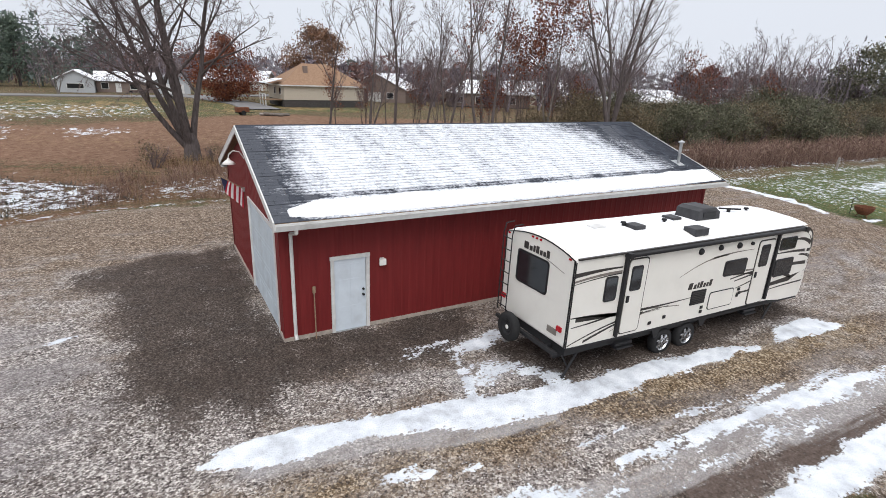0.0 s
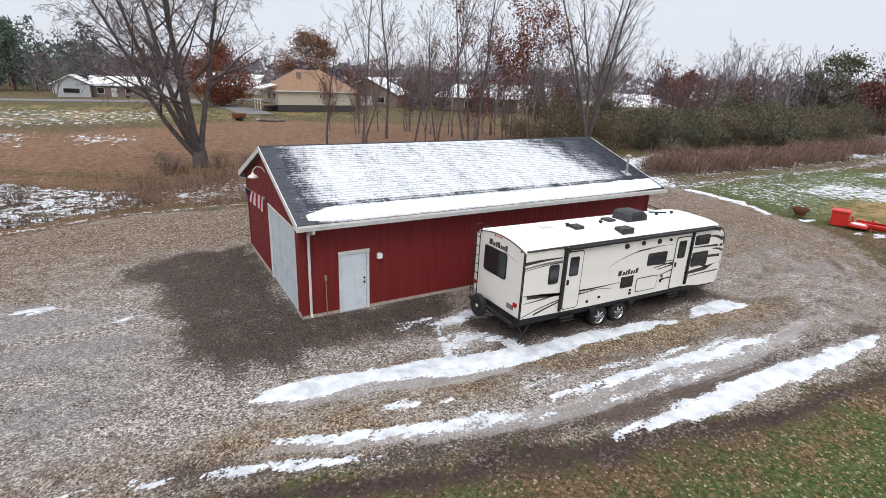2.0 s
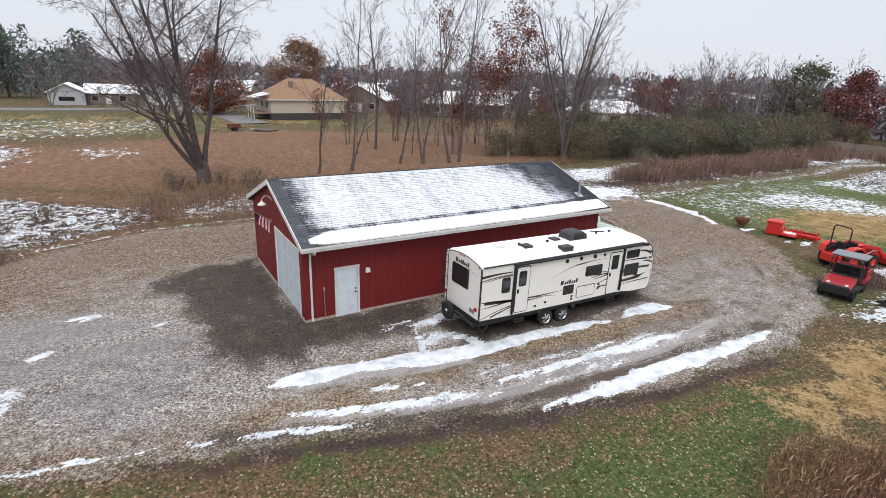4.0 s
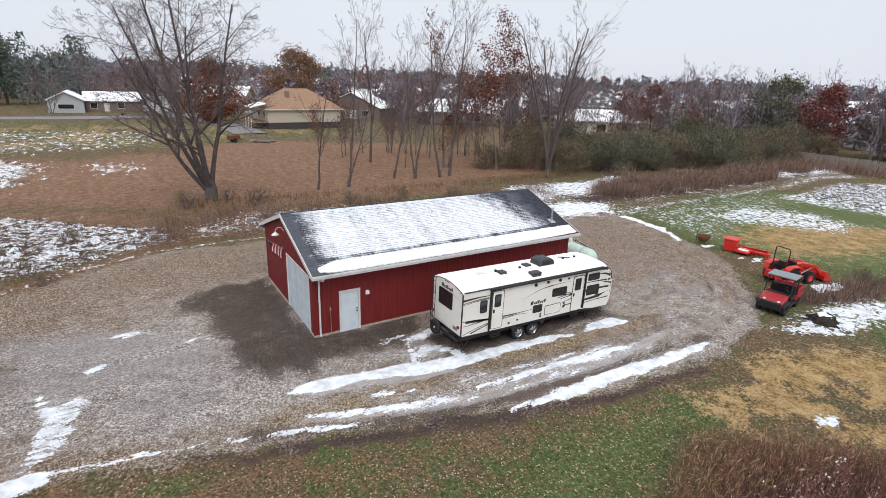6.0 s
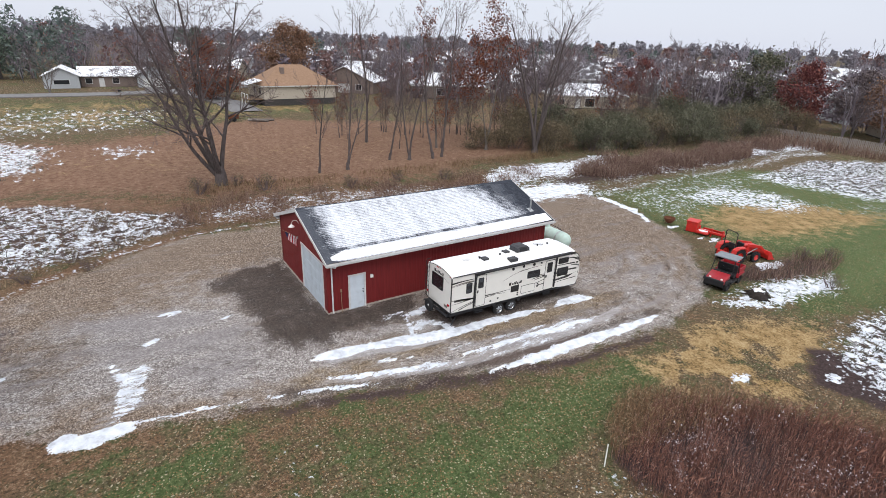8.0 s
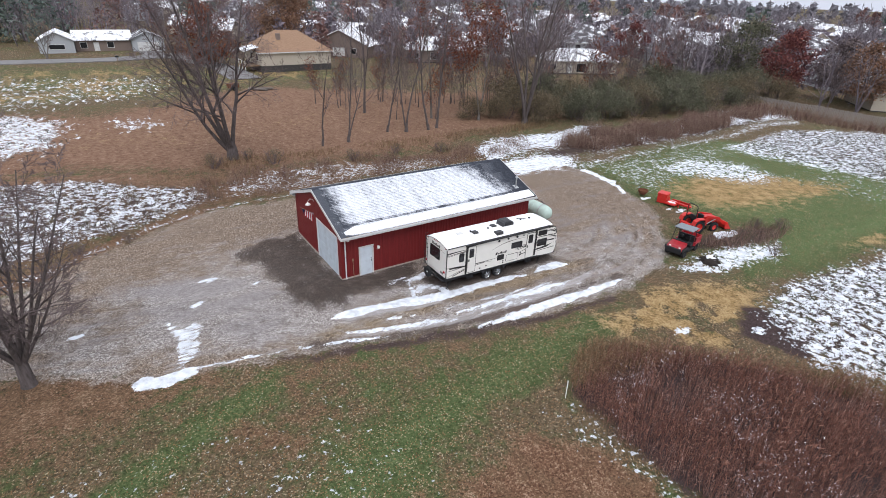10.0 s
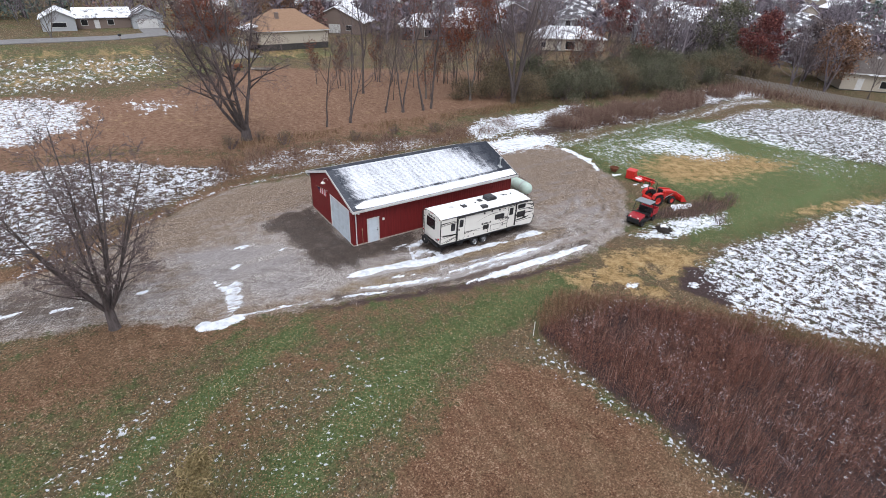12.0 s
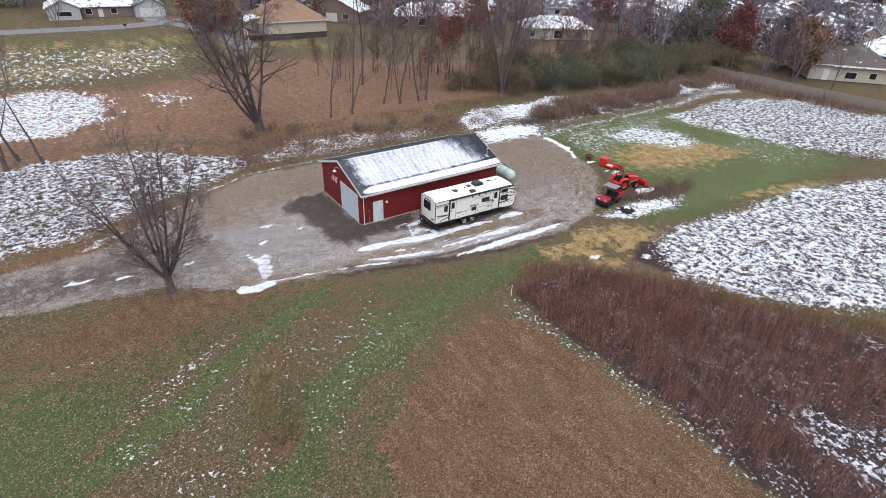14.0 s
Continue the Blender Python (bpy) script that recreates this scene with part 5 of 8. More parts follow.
    for u, z, r in ((4.03, 2.80, 0.085), (4.78, 2.82, 0.075), (5.55, 2.80, 0.085), (6.10, 2.80, 0.05)):
        part("porch_light", lathe([(0.001, -0.07), (r * 0.7, -0.06), (r, -0.02), (r, 0.0)], 14, "y", (u, 0, z)), M_BLACK, rv, smooth=True)
    for u, z in ((5.92, 1.50), (5.98, 1.38), (5.90, 1.32), (3.05, 1.20), (2.55, 1.13), (4.45, 1.22), (4.45, 1.10)):
        part("outlet_cover", box(u, u + 0.10, -0.022, 0.0, z, z + 0.08, 0.008), M_BLACK, rv)
    # awning: long roll, two arms
    part("awning_roll", rod((1.42, -0.10, 3.02), (8.35, -0.10, 3.02), 0.055, n=12), M_BLACK, rv, "rolled black awning", smooth=True)
    part("awning_rail", box(0.05, 8.4, -0.045, 0.01, 3.045, 3.085, 0.006), M_DECAL, rv)
    for u in (1.42, 7.22):
        part("awning_arm", box(u, u + 0.08, -0.075, -0.004, 1.06, 3.02, 0.008), M_BLACK, rv)
    for u in (1.42, 8.28):
        part("awning_bracket", box(u - 0.02, u + 0.1, -0.16, 0.0, 2.96, 3.08, 0.01), M_BLACK, rv)
    # rear wall
    def rear(v0, v1, z0, z1, mat, name, depth=0.012, parent=None, c=0.06, label=""):
        return part(name, prism([(p, q) for p, q in rect(v0, v1, z0, z1, c)], -depth, 0.002, "x"), mat, parent or rv, label)
    rw = empty("rear_window")
    rw.parent = rv
    rear(0.78, 1.92, 1.96, 2.76, M_BLACK, "frame", 0.016, rw, 0.09)
    rear(0.82, 1.88, 2.00, 2.72, M_GLASS, "pane", 0.02, rw, 0.07)
    for i, wdt in enumerate((0.19, 0.12, 0.09, 0.12, 0.11, 0.10, 0.12)):
        v = 1.72 - sum((0.19, 0.12, 0.09, 0.12, 0.11, 0.10, 0.12)[:i]) - 0.012 * i
        rear(v - wdt * 0.85, v, 2.82, 2.82 + (0.17, 0.11, 0.15, 0.17, 0.11, 0.11, 0.17)[i], M_DECAL, "letter_bar", 0.006, None, 0.01)
    part("rear_line", prism([(0.30, 2.66), (0.95, 2.80), (0.95, 2.812), (0.30, 2.67)], -0.005, 0.001, "x"), M_DECAL2, rv)
    for v in (0.16, W - 0.2):
        rear(v, v + 0.16, 1.34, 1.46, M_REDLENS, "tail_light", 0.03, None, 0.02, "red tail light")
    for v in (0.14, 2.28, 1.12, 1.26, 1.40):
        rear(v, v + 0.07, 3.0 if v < 1 or v > 2 else 3.14, 3.04 if v < 1 or v > 2 else 3.18, M_REDLENS, "marker_light", 0.02, None, 0.01)
    part("plate_bracket", box(-0.02, 0.0, 0.32, 0.62, 1.20, 1.34), M_DECAL2, rv)
    for v in (0.0, W):
        part("rear_moulding", box(-0.012, 0.0, *sorted((v + (0.01 if v == 0 else -0.01), v + (0.045 if v == 0 else -0.045))), 1.04, 3.02), M_BLACK, rv)
    arch = [(W * k / 12, 3.03 + 0.21 * (1 - (2 * k / 12 - 1) ** 2)) for k in range(13)]
    part("rear_arch_trim", prism(arch + [(v, z - 0.025) for v, z in arch[::-1]], -0.014, 0.001, "x"), M_BLACK, rv)
    ladder = empty("ladder")
    ladder.parent = rv
    for v in (2.02, 2.36):
        part("rail", pipe([(-0.14, v, 1.05), (-0.14, v, 3.05), (-0.08, v, 3.26), (0.15, v, 3.28)], 0.014), M_BLACK, ladder)
    for i in range(7):
        part("rung", rod((-0.14, 2.02, 1.20 + i * 0.29), (-0.14, 2.36, 1.20 + i * 0.29), 0.013, n=8), M_BLACK, ladder)
    # bumper and spare wheel
    part("bumper", box(-0.20, -0.11, 0.10, W - 0.10, 0.84, 0.92, 0.01), M_BLACK, rv)
    for v in (0.5, 1.9):
        part("bumper_bracket", box(-0.16, 0.3, v, v + 0.08, 0.80, 0.88), M_BLACK, rv)
    sp = empty("spare_wheel")
    sp.parent = rv
    c = (-0.33, 1.58, 0.92)
    part("tyre", lathe([(0.20, -0.09), (0.31, -0.10), (0.35, -0.06), (0.36, 0), (0.35, 0.06), (0.31, 0.10), (0.20, 0.09)], 28, "x", c), M_TYRE, sp, smooth=True)
    part("rim", lathe([(0.001, -0.05), (0.07, -0.06), (0.13, -0.03), (0.19, -0.075), (0.205, -0.08), (0.205, 0.05), (0.001, 0.05)], 24, "x", c), M_BLACK, sp)
    part("hub", lathe([(0.001, -0.075), (0.05, -0.07), (0.06, -0.04)], 16, "x", c), M_LAMPWHITE, sp)
    # chassis
    part("underbelly", box(0.10, 8.9, 0.10, W - 0.10, 0.78, 0.99), M_BLACK, rv)
    for v in (0.35, W - 0.45):
        part("frame_rail", box(0.0, 9.6, v, v + 0.08, 0.62, 0.79), M_BLACK, rv)
    part("tongue", prism([(9.2, 0.30), (10.6, 1.16), (10.6, 1.28), (9.2, 0.45)], 0.62, 0.74, "z"), M_BLACK, rv)
    part("tongue", prism([(9.2, W - 0.45), (10.6, 1.16), (10.6, 1.28), (9.2, W - 0.30)], 0.62, 0.735, "z"), M_BLACK, rv)
    part("tongue_jack", rod((10.3, 1.22, 0.04), (10.3, 1.22, 1.15), 0.035), M_BLACK, rv)
    part("fender_skirt", prism([(2.72, 0.99), (2.86, 0.72), (2.95, 0.72), (3.05, 0.93), (4.50, 0.91), (4.60, 0.72), (4.72, 0.70), (4.85, 0.96)], -0.012, 0.03, "y"), M_BLACK, rv)
    for u in (3.32, 4.20):
        for v, s in ((0.06, 1), (W - 0.06, -1)):
            wh = empty("wheel")
            wh.parent = rv
            c = (u, v + s * 0.09, 0.49)
            part("tyre", lathe([(0.22, -0.10 * s), (0.31, -0.11 * s), (0.345, -0.08 * s), (0.355, 0), (0.345, 0.08 * s), (0.31, 0.11 * s), (0.22, 0.10 * s)], 32, "y", c), M_TYRE, wh, smooth=True)
            part("rim", lathe([(0.20, -0.06 * s), (0.225, -0.10 * s), (0.23, -0.10 * s), (0.23, 0.08 * s), (0.001, 0.05 * s)], 28, "y", c), M_ALU, wh)
            part("brake_drum", lathe([(0.001, -0.02 * s), (0.17, -0.02 * s), (0.17, 0.05 * s)], 20, "y", c), M_BLACK, wh)
            for k in range(6):
                a = radians(60 * k + 14)
                bm = prism([(0.04, -0.05), (0.205, -0.022), (0.205, 0.022), (0.04, 0.05)], -0.085 * s, -0.055 * s, "y")
                bmesh.ops.transform(bm, matrix=Matrix.Translation(c) @ Matrix.Rotation(a, 4, "Y"), verts=bm.verts)
                part("spoke", bm, M_ALU, wh)
            part("hub_cap", lathe([(0.001, -0.10 * s), (0.045, -0.095 * s), (0.055, -0.06 * s)], 16, "y", c), M_ALU, wh)
    for u, v in ((0.18, 0.16), (0.18, W - 0.16), (7.75, 0.16), (7.75, W - 0.16)):
        jk = empty("stabiliser_jack")
        jk.parent = rv
        part("leg", pipe([(u + 0.38, v, 0.80), (u, v, 0.18)], 0.03, 6), M_BLACK, jk)
        part("brace", pipe([(u - 0.1, v, 0.80), (u + 0.14, v, 0.42)], 0.018, 6), M_BLACK, jk)
        part("foot", box(u - 0.11, u + 0.11, v - 0.09, v + 0.09, 0.10, 0.16, 0.01), M_GALV, jk)
    for u in (1.60, 6.52):
        st = part("folded_step", box(u, u + 0.55, 0.02, 0.34, 0.72, 0.80, 0.01), M_BLACK, rv)
        part("tread", box(u + 0.02, u + 0.53, -0.03, 0.20, 0.66, 0.70, 0.006), M_BLACK, st)
    # roof fittings
    def roof(u, v):
        return 3.05 + crown(u, v)
    ac = empty("air_conditioner")
    ac.parent = rv
    part("shroud", prism([(4.98, 3.24), (5.02, 3.50), (5.20, 3.57), (5.72, 3.57), (5.92, 3.44), (5.95, 3.24)], 0.92, 1.62, "y", 0.04), M_ACGREY, ac, "dark grey air conditioner shroud")
    part("louvre", box(5.20, 5.72, 0.905, 0.925, 3.30, 3.46, 0.004), M_BLACK, ac)
    for u, v, a, b, h in ((2.58, 0.82, 0.36, 0.36, 0.10), (4.32, 1.15, 0.36, 0.36, 0.10), (3.98, 0.20, 0.52, 0.36, 0.12)):
        part("roof_vent", box(u, u + a, v, v + b, roof(u, v) - 0.03, roof(u, v + b) + h - 0.02, 0.03), M_ACGREY, rv)
    part("skylight", box(1.55, 1.95, 1.15, 1.40, roof(1.7, 1.2) - 0.02, roof(1.7, 1.2) + 0.05, 0.01), M_TRIM, rv)
    for u, v in ((2.52, 1.16), (3.86, 1.05), (7.55, 1.2)):
        part("stack_vent", lathe([(0.001, 0.14), (0.06, 0.13), (0.07, 0.09), (0.035, 0.08), (0.04, 0)], 12, "z", (u, v, roof(u, v) - 0.01)), M_BLACK, rv)
    an = empty("antenna")
    an.parent = rv
    part("mast", rod((6.85, 1.28, 3.22), (6.85, 1.28, 3.36), 0.05), M_BLACK, an)
    part("boom", rod((6.60, 1.42, 3.37), (7.15, 1.12, 3.37), 0.025), M_BLACK, an)
    # dark cap over the nose
    cap = [(8.30, 3.06), (8.75, 3.01), (9.0, 2.86), (9.2, 2.59), (9.33, 2.28), (9.22, 2.30), (9.06, 2.56), (8.88, 2.76), (8.66, 2.88), (8.30, 2.93)]
    side(cap, M_DECAL, "nose_trim", 0.008)
    # snow on the trailer roof
    m = rv.matrix_basis

    def put(u, v, h):
        return tuple(m @ Vector((u, v, 3.05 + crown(u, v) + h)))

    def mask(U, V):
        edge = np.minimum(np.minimum(V - 0.02, W - 0.02 - V), np.minimum(U - 0.06, 8.75 - U))
        hole = np.zeros(U.shape, bool)
        for u, v, a, b in ((2.55, 0.79, 0.42, 0.42), (4.29, 1.12, 0.42, 0.42), (3.95, 0.17, 0.58, 0.42), (4.95, 0.88, 1.05, 0.78), (1.53, 1.13, 0.44, 0.29)):
            hole |= (U > u) & (U < u + a) & (V > v) & (V < v + b)
        bare = np.exp(-(((U - 3.62 + 0.25 * (V - 0.6)) / 0.16) ** 2 + ((V - 0.62) / 0.40) ** 2)) > 0.5
        wear = fbm(U, V, 2.2, 140, 3)
        left = np.clip((1.1 - U) / 1.1, 0, 1) * np.clip((0.9 - V) / 0.7, 0, 1)
        return (edge > 0.03 * fbm(U, V, 3, 150, 2)) & ~hole & ~bare & (wear > 0.16 + 0.42 * left)
    v, f = thatch(mask, 0.0, 8.9, 0.0, W, 0.05, 0.05, put, lambda u, v: 0.03 + 0.012 * math.sin(3 * u) * math.sin(4 * v))
    ob = raw("trailer_roof_snow", v, f, M_SNOW, smooth=True)
    tagged(ob, "smooth white snow lying on the trailer roof", "snow", kind="stuff")


M_ACGREY = plain("dark_grey_plastic", (0.050, 0.050, 0.054), 0.6, var=0.3, scale=3)
build_trailer()


# ---------------------------------------------------------------- trees
class Ribbon:
    """Like Wood, but each limb is a flat strip: for trees seen from afar."""

    def __init__(self, rnd):
        self.v, self.f, self.rnd = [], [], rnd

    def tube(self, pts, radii, n):
        a = self.rnd.uniform(0, math.pi)
        o = Vector((math.cos(a), math.sin(a), 0.2))
        s = len(self.v)
        for p, r in zip(pts, radii):
            self.v += [tuple(p - o * r), tuple(p + o * r)]
        for i in range(len(pts) - 1):
            k = s + 2 * i
            self.f.append((k, k + 1, k + 3, k + 2))


class Wood:
    def __init__(self):
        self.v, self.f = [], []

    def tube(self, pts, radii, n):
        rings = []
        for i, p in enumerate(pts):
            d = (pts[min(i + 1, len(pts) - 1)] - pts[max(i - 1, 0)]).normalized()
            a = d.cross(Vector((0.3, 0.9, 0.1)) if abs(d.y) < 0.9 else Vector((1, 0, 0))).normalized()
            b = d.cross(a)
            s = len(self.v)
            for k in range(n):
                t = 2 * math.pi * k / n
                q = p + (a * math.cos(t) + b * math.sin(t)) * radii[i]
                self.v.append((q.x, q.y, q.z))
            rings.append(s)
        for s, e in zip(rings, rings[1:]):
            for k in range(n):
                j = (k + 1) % n
                self.f.append((s + k, s + j, e + j, e + k))


def limb(big, small, tips, rnd, p, d, length, r, level, spec):
    """Grows one limb and its children. Limbs go into big, twigs into small."""
    n = max(2, min(9, int(length / spec["seg"]) + 2)) if level < 3 else 2
    pts, radii = [p.copy()], [r]
    bend = spec["bend"] * (1 + 0.5 * level)
    for i in range(n):
        d = (d + Vector((rnd.gauss(0, bend), rnd.gauss(0, bend), rnd.gauss(0, bend * 0.6) + spec["up"][min(level, 3)])) * (1.0 / math.sqrt(n))).normalized()
        p = p + d * (length / n)
        pts.append(p.copy())
        radii.append(max(spec["thin"], r * (1 - (0.80 if level == 0 else 0.82) * ((i + 1) / n) ** 0.8)))
    sides = (9, 6, 4, 3, 3)[min(level, 4)]
    (big if level < 2 else small).tube(pts, radii, sides)
    if level >= spec["depth"]:
        tips.append(pts[-1])
        tips.append(pts[len(pts) // 2])
        return
    count = spec["kids"][level]
    count = max(1, int(count * rnd.uniform(0.8, 1.2)))
    lo = spec["start"] if level == 0 else 0.18
    for k in range(count):
        t = lo + (1 - lo) * (k + rnd.random()) / count
        x = t * n
        i = min(int(x), n - 1)
        q = pts[i].lerp(pts[i + 1], x - i)
        rr = radii[i] + (radii[i + 1] - radii[i]) * (x - i)
        axis = (pts[i + 1] - pts[i]).normalized()
        side = axis.cross(Vector((rnd.gauss(0, 1), rnd.gauss(0, 1), rnd.gauss(0, 1)))).normalized()
        ang = radians(rnd.uniform(*spec["angle"]))
        cd = axis * math.cos(ang) + side * math.sin(ang)
        if level == 0 and cd.z < 0.1:
            cd.z = abs(cd.z) + 0.1
        shape = spec["shape"](t) if level == 0 else (1 - 0.45 * t)
        limb(big, small, tips, rnd, q, cd.normalized(), length * spec["ratio"][min(level, 2)] * shape * rnd.uniform(0.7, 1.2), rr * rnd.uniform(0.45, 0.68), level + 1, spec)


SPEC = dict(seg=1.2, bend=0.16, up=(0.05, 0.14, 0.10, 0.05), thin=0.010, depth=4, kids=(9, 6, 5, 4), start=0.28, angle=(22, 50),
            ratio=(0.55, 0.55, 0.5), shape=lambda t: 1.1 - 0.55 * t)


def leaves_of(tips, rnd, per, size, spread):
    v, f = [], []
    for p in tips:
        for _ in range(per):
            c = p + Vector((rnd.gauss(0, spread), rnd.gauss(0, spread), rnd.gauss(0, spread)))
            a = Vector((rnd.gauss(0, 1), rnd.gauss(0, 1), rnd.gauss(0, 1))).normalized() * size * rnd.uniform(0.6, 1.3)
            b = a.cross(Vector((rnd.gauss(0, 1), rnd.gauss(0, 1), rnd.gauss(0, 1)))).normalized() * a.length * 0.7
            s = len(v)
            for q in (c - a, c + b, c + a, c - b):
                v.append((q.x, q.y, q.z))
            f.append((s, s + 1, s + 2, s + 3))
    return v, f


def tree(x, y, height, radius, seed, trunks=((0, 0, 1.0),), leaf=None, per=2, size=0.16, spread=0.25, label="", bark=None, group="", **over):
    """trunks: (lean to x, lean to y, share of the height) for each stem."""
    rnd = random.Random(seed)
    spec = {**SPEC, **over}
    big, small, tips = Wood(), Wood(), []
    z = float(land(x, y)) - 0.06
    ob = empty("tree", x, y, z, label=label, category="tree", group=group)
    fork = spec.pop("fork", radius * 2.0 if len(trunks) > 1 else 0.0)
    for i, (lx, ly, k) in enumerate(trunks):
        o = Vector((radius * lx * 0.9, radius * ly * 0.9, fork * 0.55))
        limb(big, small, tips, rnd, o, Vector((lx, ly, 1)).normalized(), height * k - fork, radius * (0.4 + 0.6 * k) * (1 if len(trunks) == 1 else 0.62 if len(trunks) < 5 else 0.44), 0, spec)
    # root flare and the stem below the fork
    big.tube([Vector((0, 0, -0.1)), Vector((0, 0, 0.22)), Vector((0, 0, max(0.6, fork * 0.6))), Vector((0, 0, max(0.9, fork)))], [radius * 1.45, radius * 1.08, radius * 0.92, radius * 0.55], 12)
    raw("trunk", big.v, big.f, bark or M_BARK, ob, True)
    raw("crown", small.v, small.f, M_TWIG, ob)
    if leaf:
        raw("foliage", *leaves_of(tips, rnd, per, size, spread), leaf, ob)
    return ob


M_OAK = leaf_material("rusty_oak_leaves", (0.0, (0.070, 0.026, 0.018)), (0.5, (0.155, 0.048, 0.028)), (1.0, (0.26, 0.095, 0.045)))
M_ORANGE = leaf_material("orange_brown_leaves", (0.0, (0.105, 0.062, 0.043)), (0.5, (0.200, 0.111, 0.070)), (1.0, (0.311, 0.182, 0.115)))
# needles lightened and blued in the colour to carry aerial haze
M_PINE = leaf_material("hazed_evergreen_needles", (0.0, (0.073, 0.101, 0.085)), (0.6, (0.124, 0.163, 0.132)), (1.0, (0.183, 0.224, 0.171)))
M_HEDGE = leaf_material("dull_green_leaves", (0.0, (0.059, 0.061, 0.043)), (0.5, (0.106, 0.113, 0.071)), (0.8, (0.152, 0.146, 0.098)), (1.0, (0.231, 0.200, 0.146)))
M_HEDGE2 = leaf_material("olive_brown_leaves", (0.0, (0.072, 0.059, 0.043)), (0.5, (0.139, 0.114, 0.071)), (1.0, (0.251, 0.192, 0.122)))
M_WINE = leaf_material("wine_red_leaves", (0.0, (0.081, 0.027, 0.029)), (0.6, (0.155, 0.051, 0.048)), (1.0, (0.270, 0.102, 0.080)))

# the tree in the field behind the barn, and the one beside the drive
tree(0.25, 30.2, 19.0, 0.58, 3, ((-0.78, -0.08, 0.80), (-0.50, 0.14, 0.95), (-0.26, -0.10, 1.05), (-0.04, 0.10, 1.05), (0.16, -0.05, 0.95), (-0.15, -0.36, 0.85)), label="large bare tree with many stems in brown grass", start=0.22, kids=(13, 8, 6, 4), ratio=(0.42, 0.52, 0.52), angle=(26, 66), up=(0.16, 0.05, -0.03, -0.08), thin=0.011, fork=2.0, bark=M_BARK2)
tree(-16.4, -2.0, 13.2, 0.28, 8, ((-0.06, 0.06, 0.98), (0.16, -0.08, 0.96), (0.44, 0.06, 0.86), (0.28, 0.38, 0.84), (-0.16, 0.46, 0.88), (-0.50, 0.20, 0.84), (-0.44, -0.22, 0.84), (-0.02, -0.48, 0.86), (0.38, -0.32, 0.84), (0.66, 0.10, 0.62), (-0.66, 0.04, 0.62)), label="bare rounded tree on the lawn beside the drive", start=0.14, kids=(11, 7, 5, 3), angle=(24, 60), seg=0.8, ratio=(0.34, 0.55, 0.52), up=(0.10, 0.07, 0.05, 0.03), bend=0.10, thin=0.010, fork=2.4, bark=M_BARK2)
for k, (x, y, h, r, st, lab) in enumerate((
        (10.7, 31.0, 10.5, 0.13, ((0.02, 0, 1.0),), "thin bare tree in brown leaves"),
        (14.2, 31.4, 17.5, 0.19, ((0.10, 0, 1.0), (0.25, 0.05, 0.7)), "slender forked bare tree at the field edge"),
        (23.2, 46.0, 17, 0.2, ((0.0, 0, 1.0),), "slender bare tree among brown leaves"),
        (20.9, 34.0, 11, 0.13, ((0.05, 0, 1.0),), "slender bare tree among brown leaves"),
        (23.2, 33.0, 18.5, 0.22, ((0.06, 0, 1.0), (-0.12, 0.1, 0.8)), "tall bare tree with rising limbs"),
        (26.4, 32.6, 16, 0.17, ((-0.06, 0, 1.0),), "slender bare tree among brown leaves"),
        (28.0, 33.0, 18, 0.18, ((0.05, 0, 1.0),), "slender bare tree among brown leaves"),
        (41.6, 30.2, 18.5, 0.45, ((-0.22, 0, 0.95), (0.12, 0, 1.0), (0.30, 0.05, 0.95), (-0.02, 0.1, 0.9)), "broad bare tree forking low by the hedge"),
        (49.5, 36.5, 15, 0.18, ((0.1, 0, 1.0), (-0.1, 0, 0.9)), "slender forked bare tree at the field edge"))):
    tree(x, y, h, r, 20 + k, st, label=lab, bark=M_BARK2, start=0.26, kids=(10, 6, 5, 3), ratio=(0.45, 0.5, 0.5), angle=(18, 44), up=(0.05, 0.2, 0.12, 0.05))
tree(-23.4, 30.2, 9.5, 0.14, 41, ((-0.16, 0, 1.0),), label="thin leaning bare tree at the edge of the snow", start=0.3, kids=(7, 4, 3, 2), bark=M_BARK2)
tree(-25.6, 32.2, 10, 0.17, 45, ((-0.22, 0, 1.0),), label="thin leaning bare tree at the edge of the snow", start=0.3, kids=(7, 4, 3, 2), bark=M_BARK2)
tree(-26.6, 29.6, 13, 0.24, 46, ((-0.12, 0, 1.0), (0.1, 0, 0.8)), label="dark bare tree at the edge of the snow", start=0.3, kids=(8, 5, 4, 3), bark=M_BARK2)
tree(-27.0, 67.0, 9, 0.2, 42, ((0.0, 0, 1.0), (0.2, 0, 0.8)), label="bare tree in the field", start=0.25)
tree(36.4, 34.6, 14.5, 0.22, 43, ((0.04, 0, 1.0), (-0.1, 0, 0.85)), M_OAK, 2, 0.12, 0.38, label="oak still holding rusty red leaves", start=0.3)
tree(30.6, 38.6, 15.0, 0.18, 44, ((0.03, 0, 1.0),), M_OAK, 1, 0.12, 0.35, label="thin oak with a few rusty leaves", start=0.3)


# ---------------------------------------------------------------- brush, weeds and hedges
def in_poly(x, y, poly):
    odd = False
    poly = list(poly)
    for (x0, y0), (x1, y1) in zip(poly, poly[1:] + poly[:1]):
        if (y0 > y) != (y1 > y) and x < (x1 - x0) * (y - y0) / (y1 - y0) + x0:
            odd = not odd
    return odd


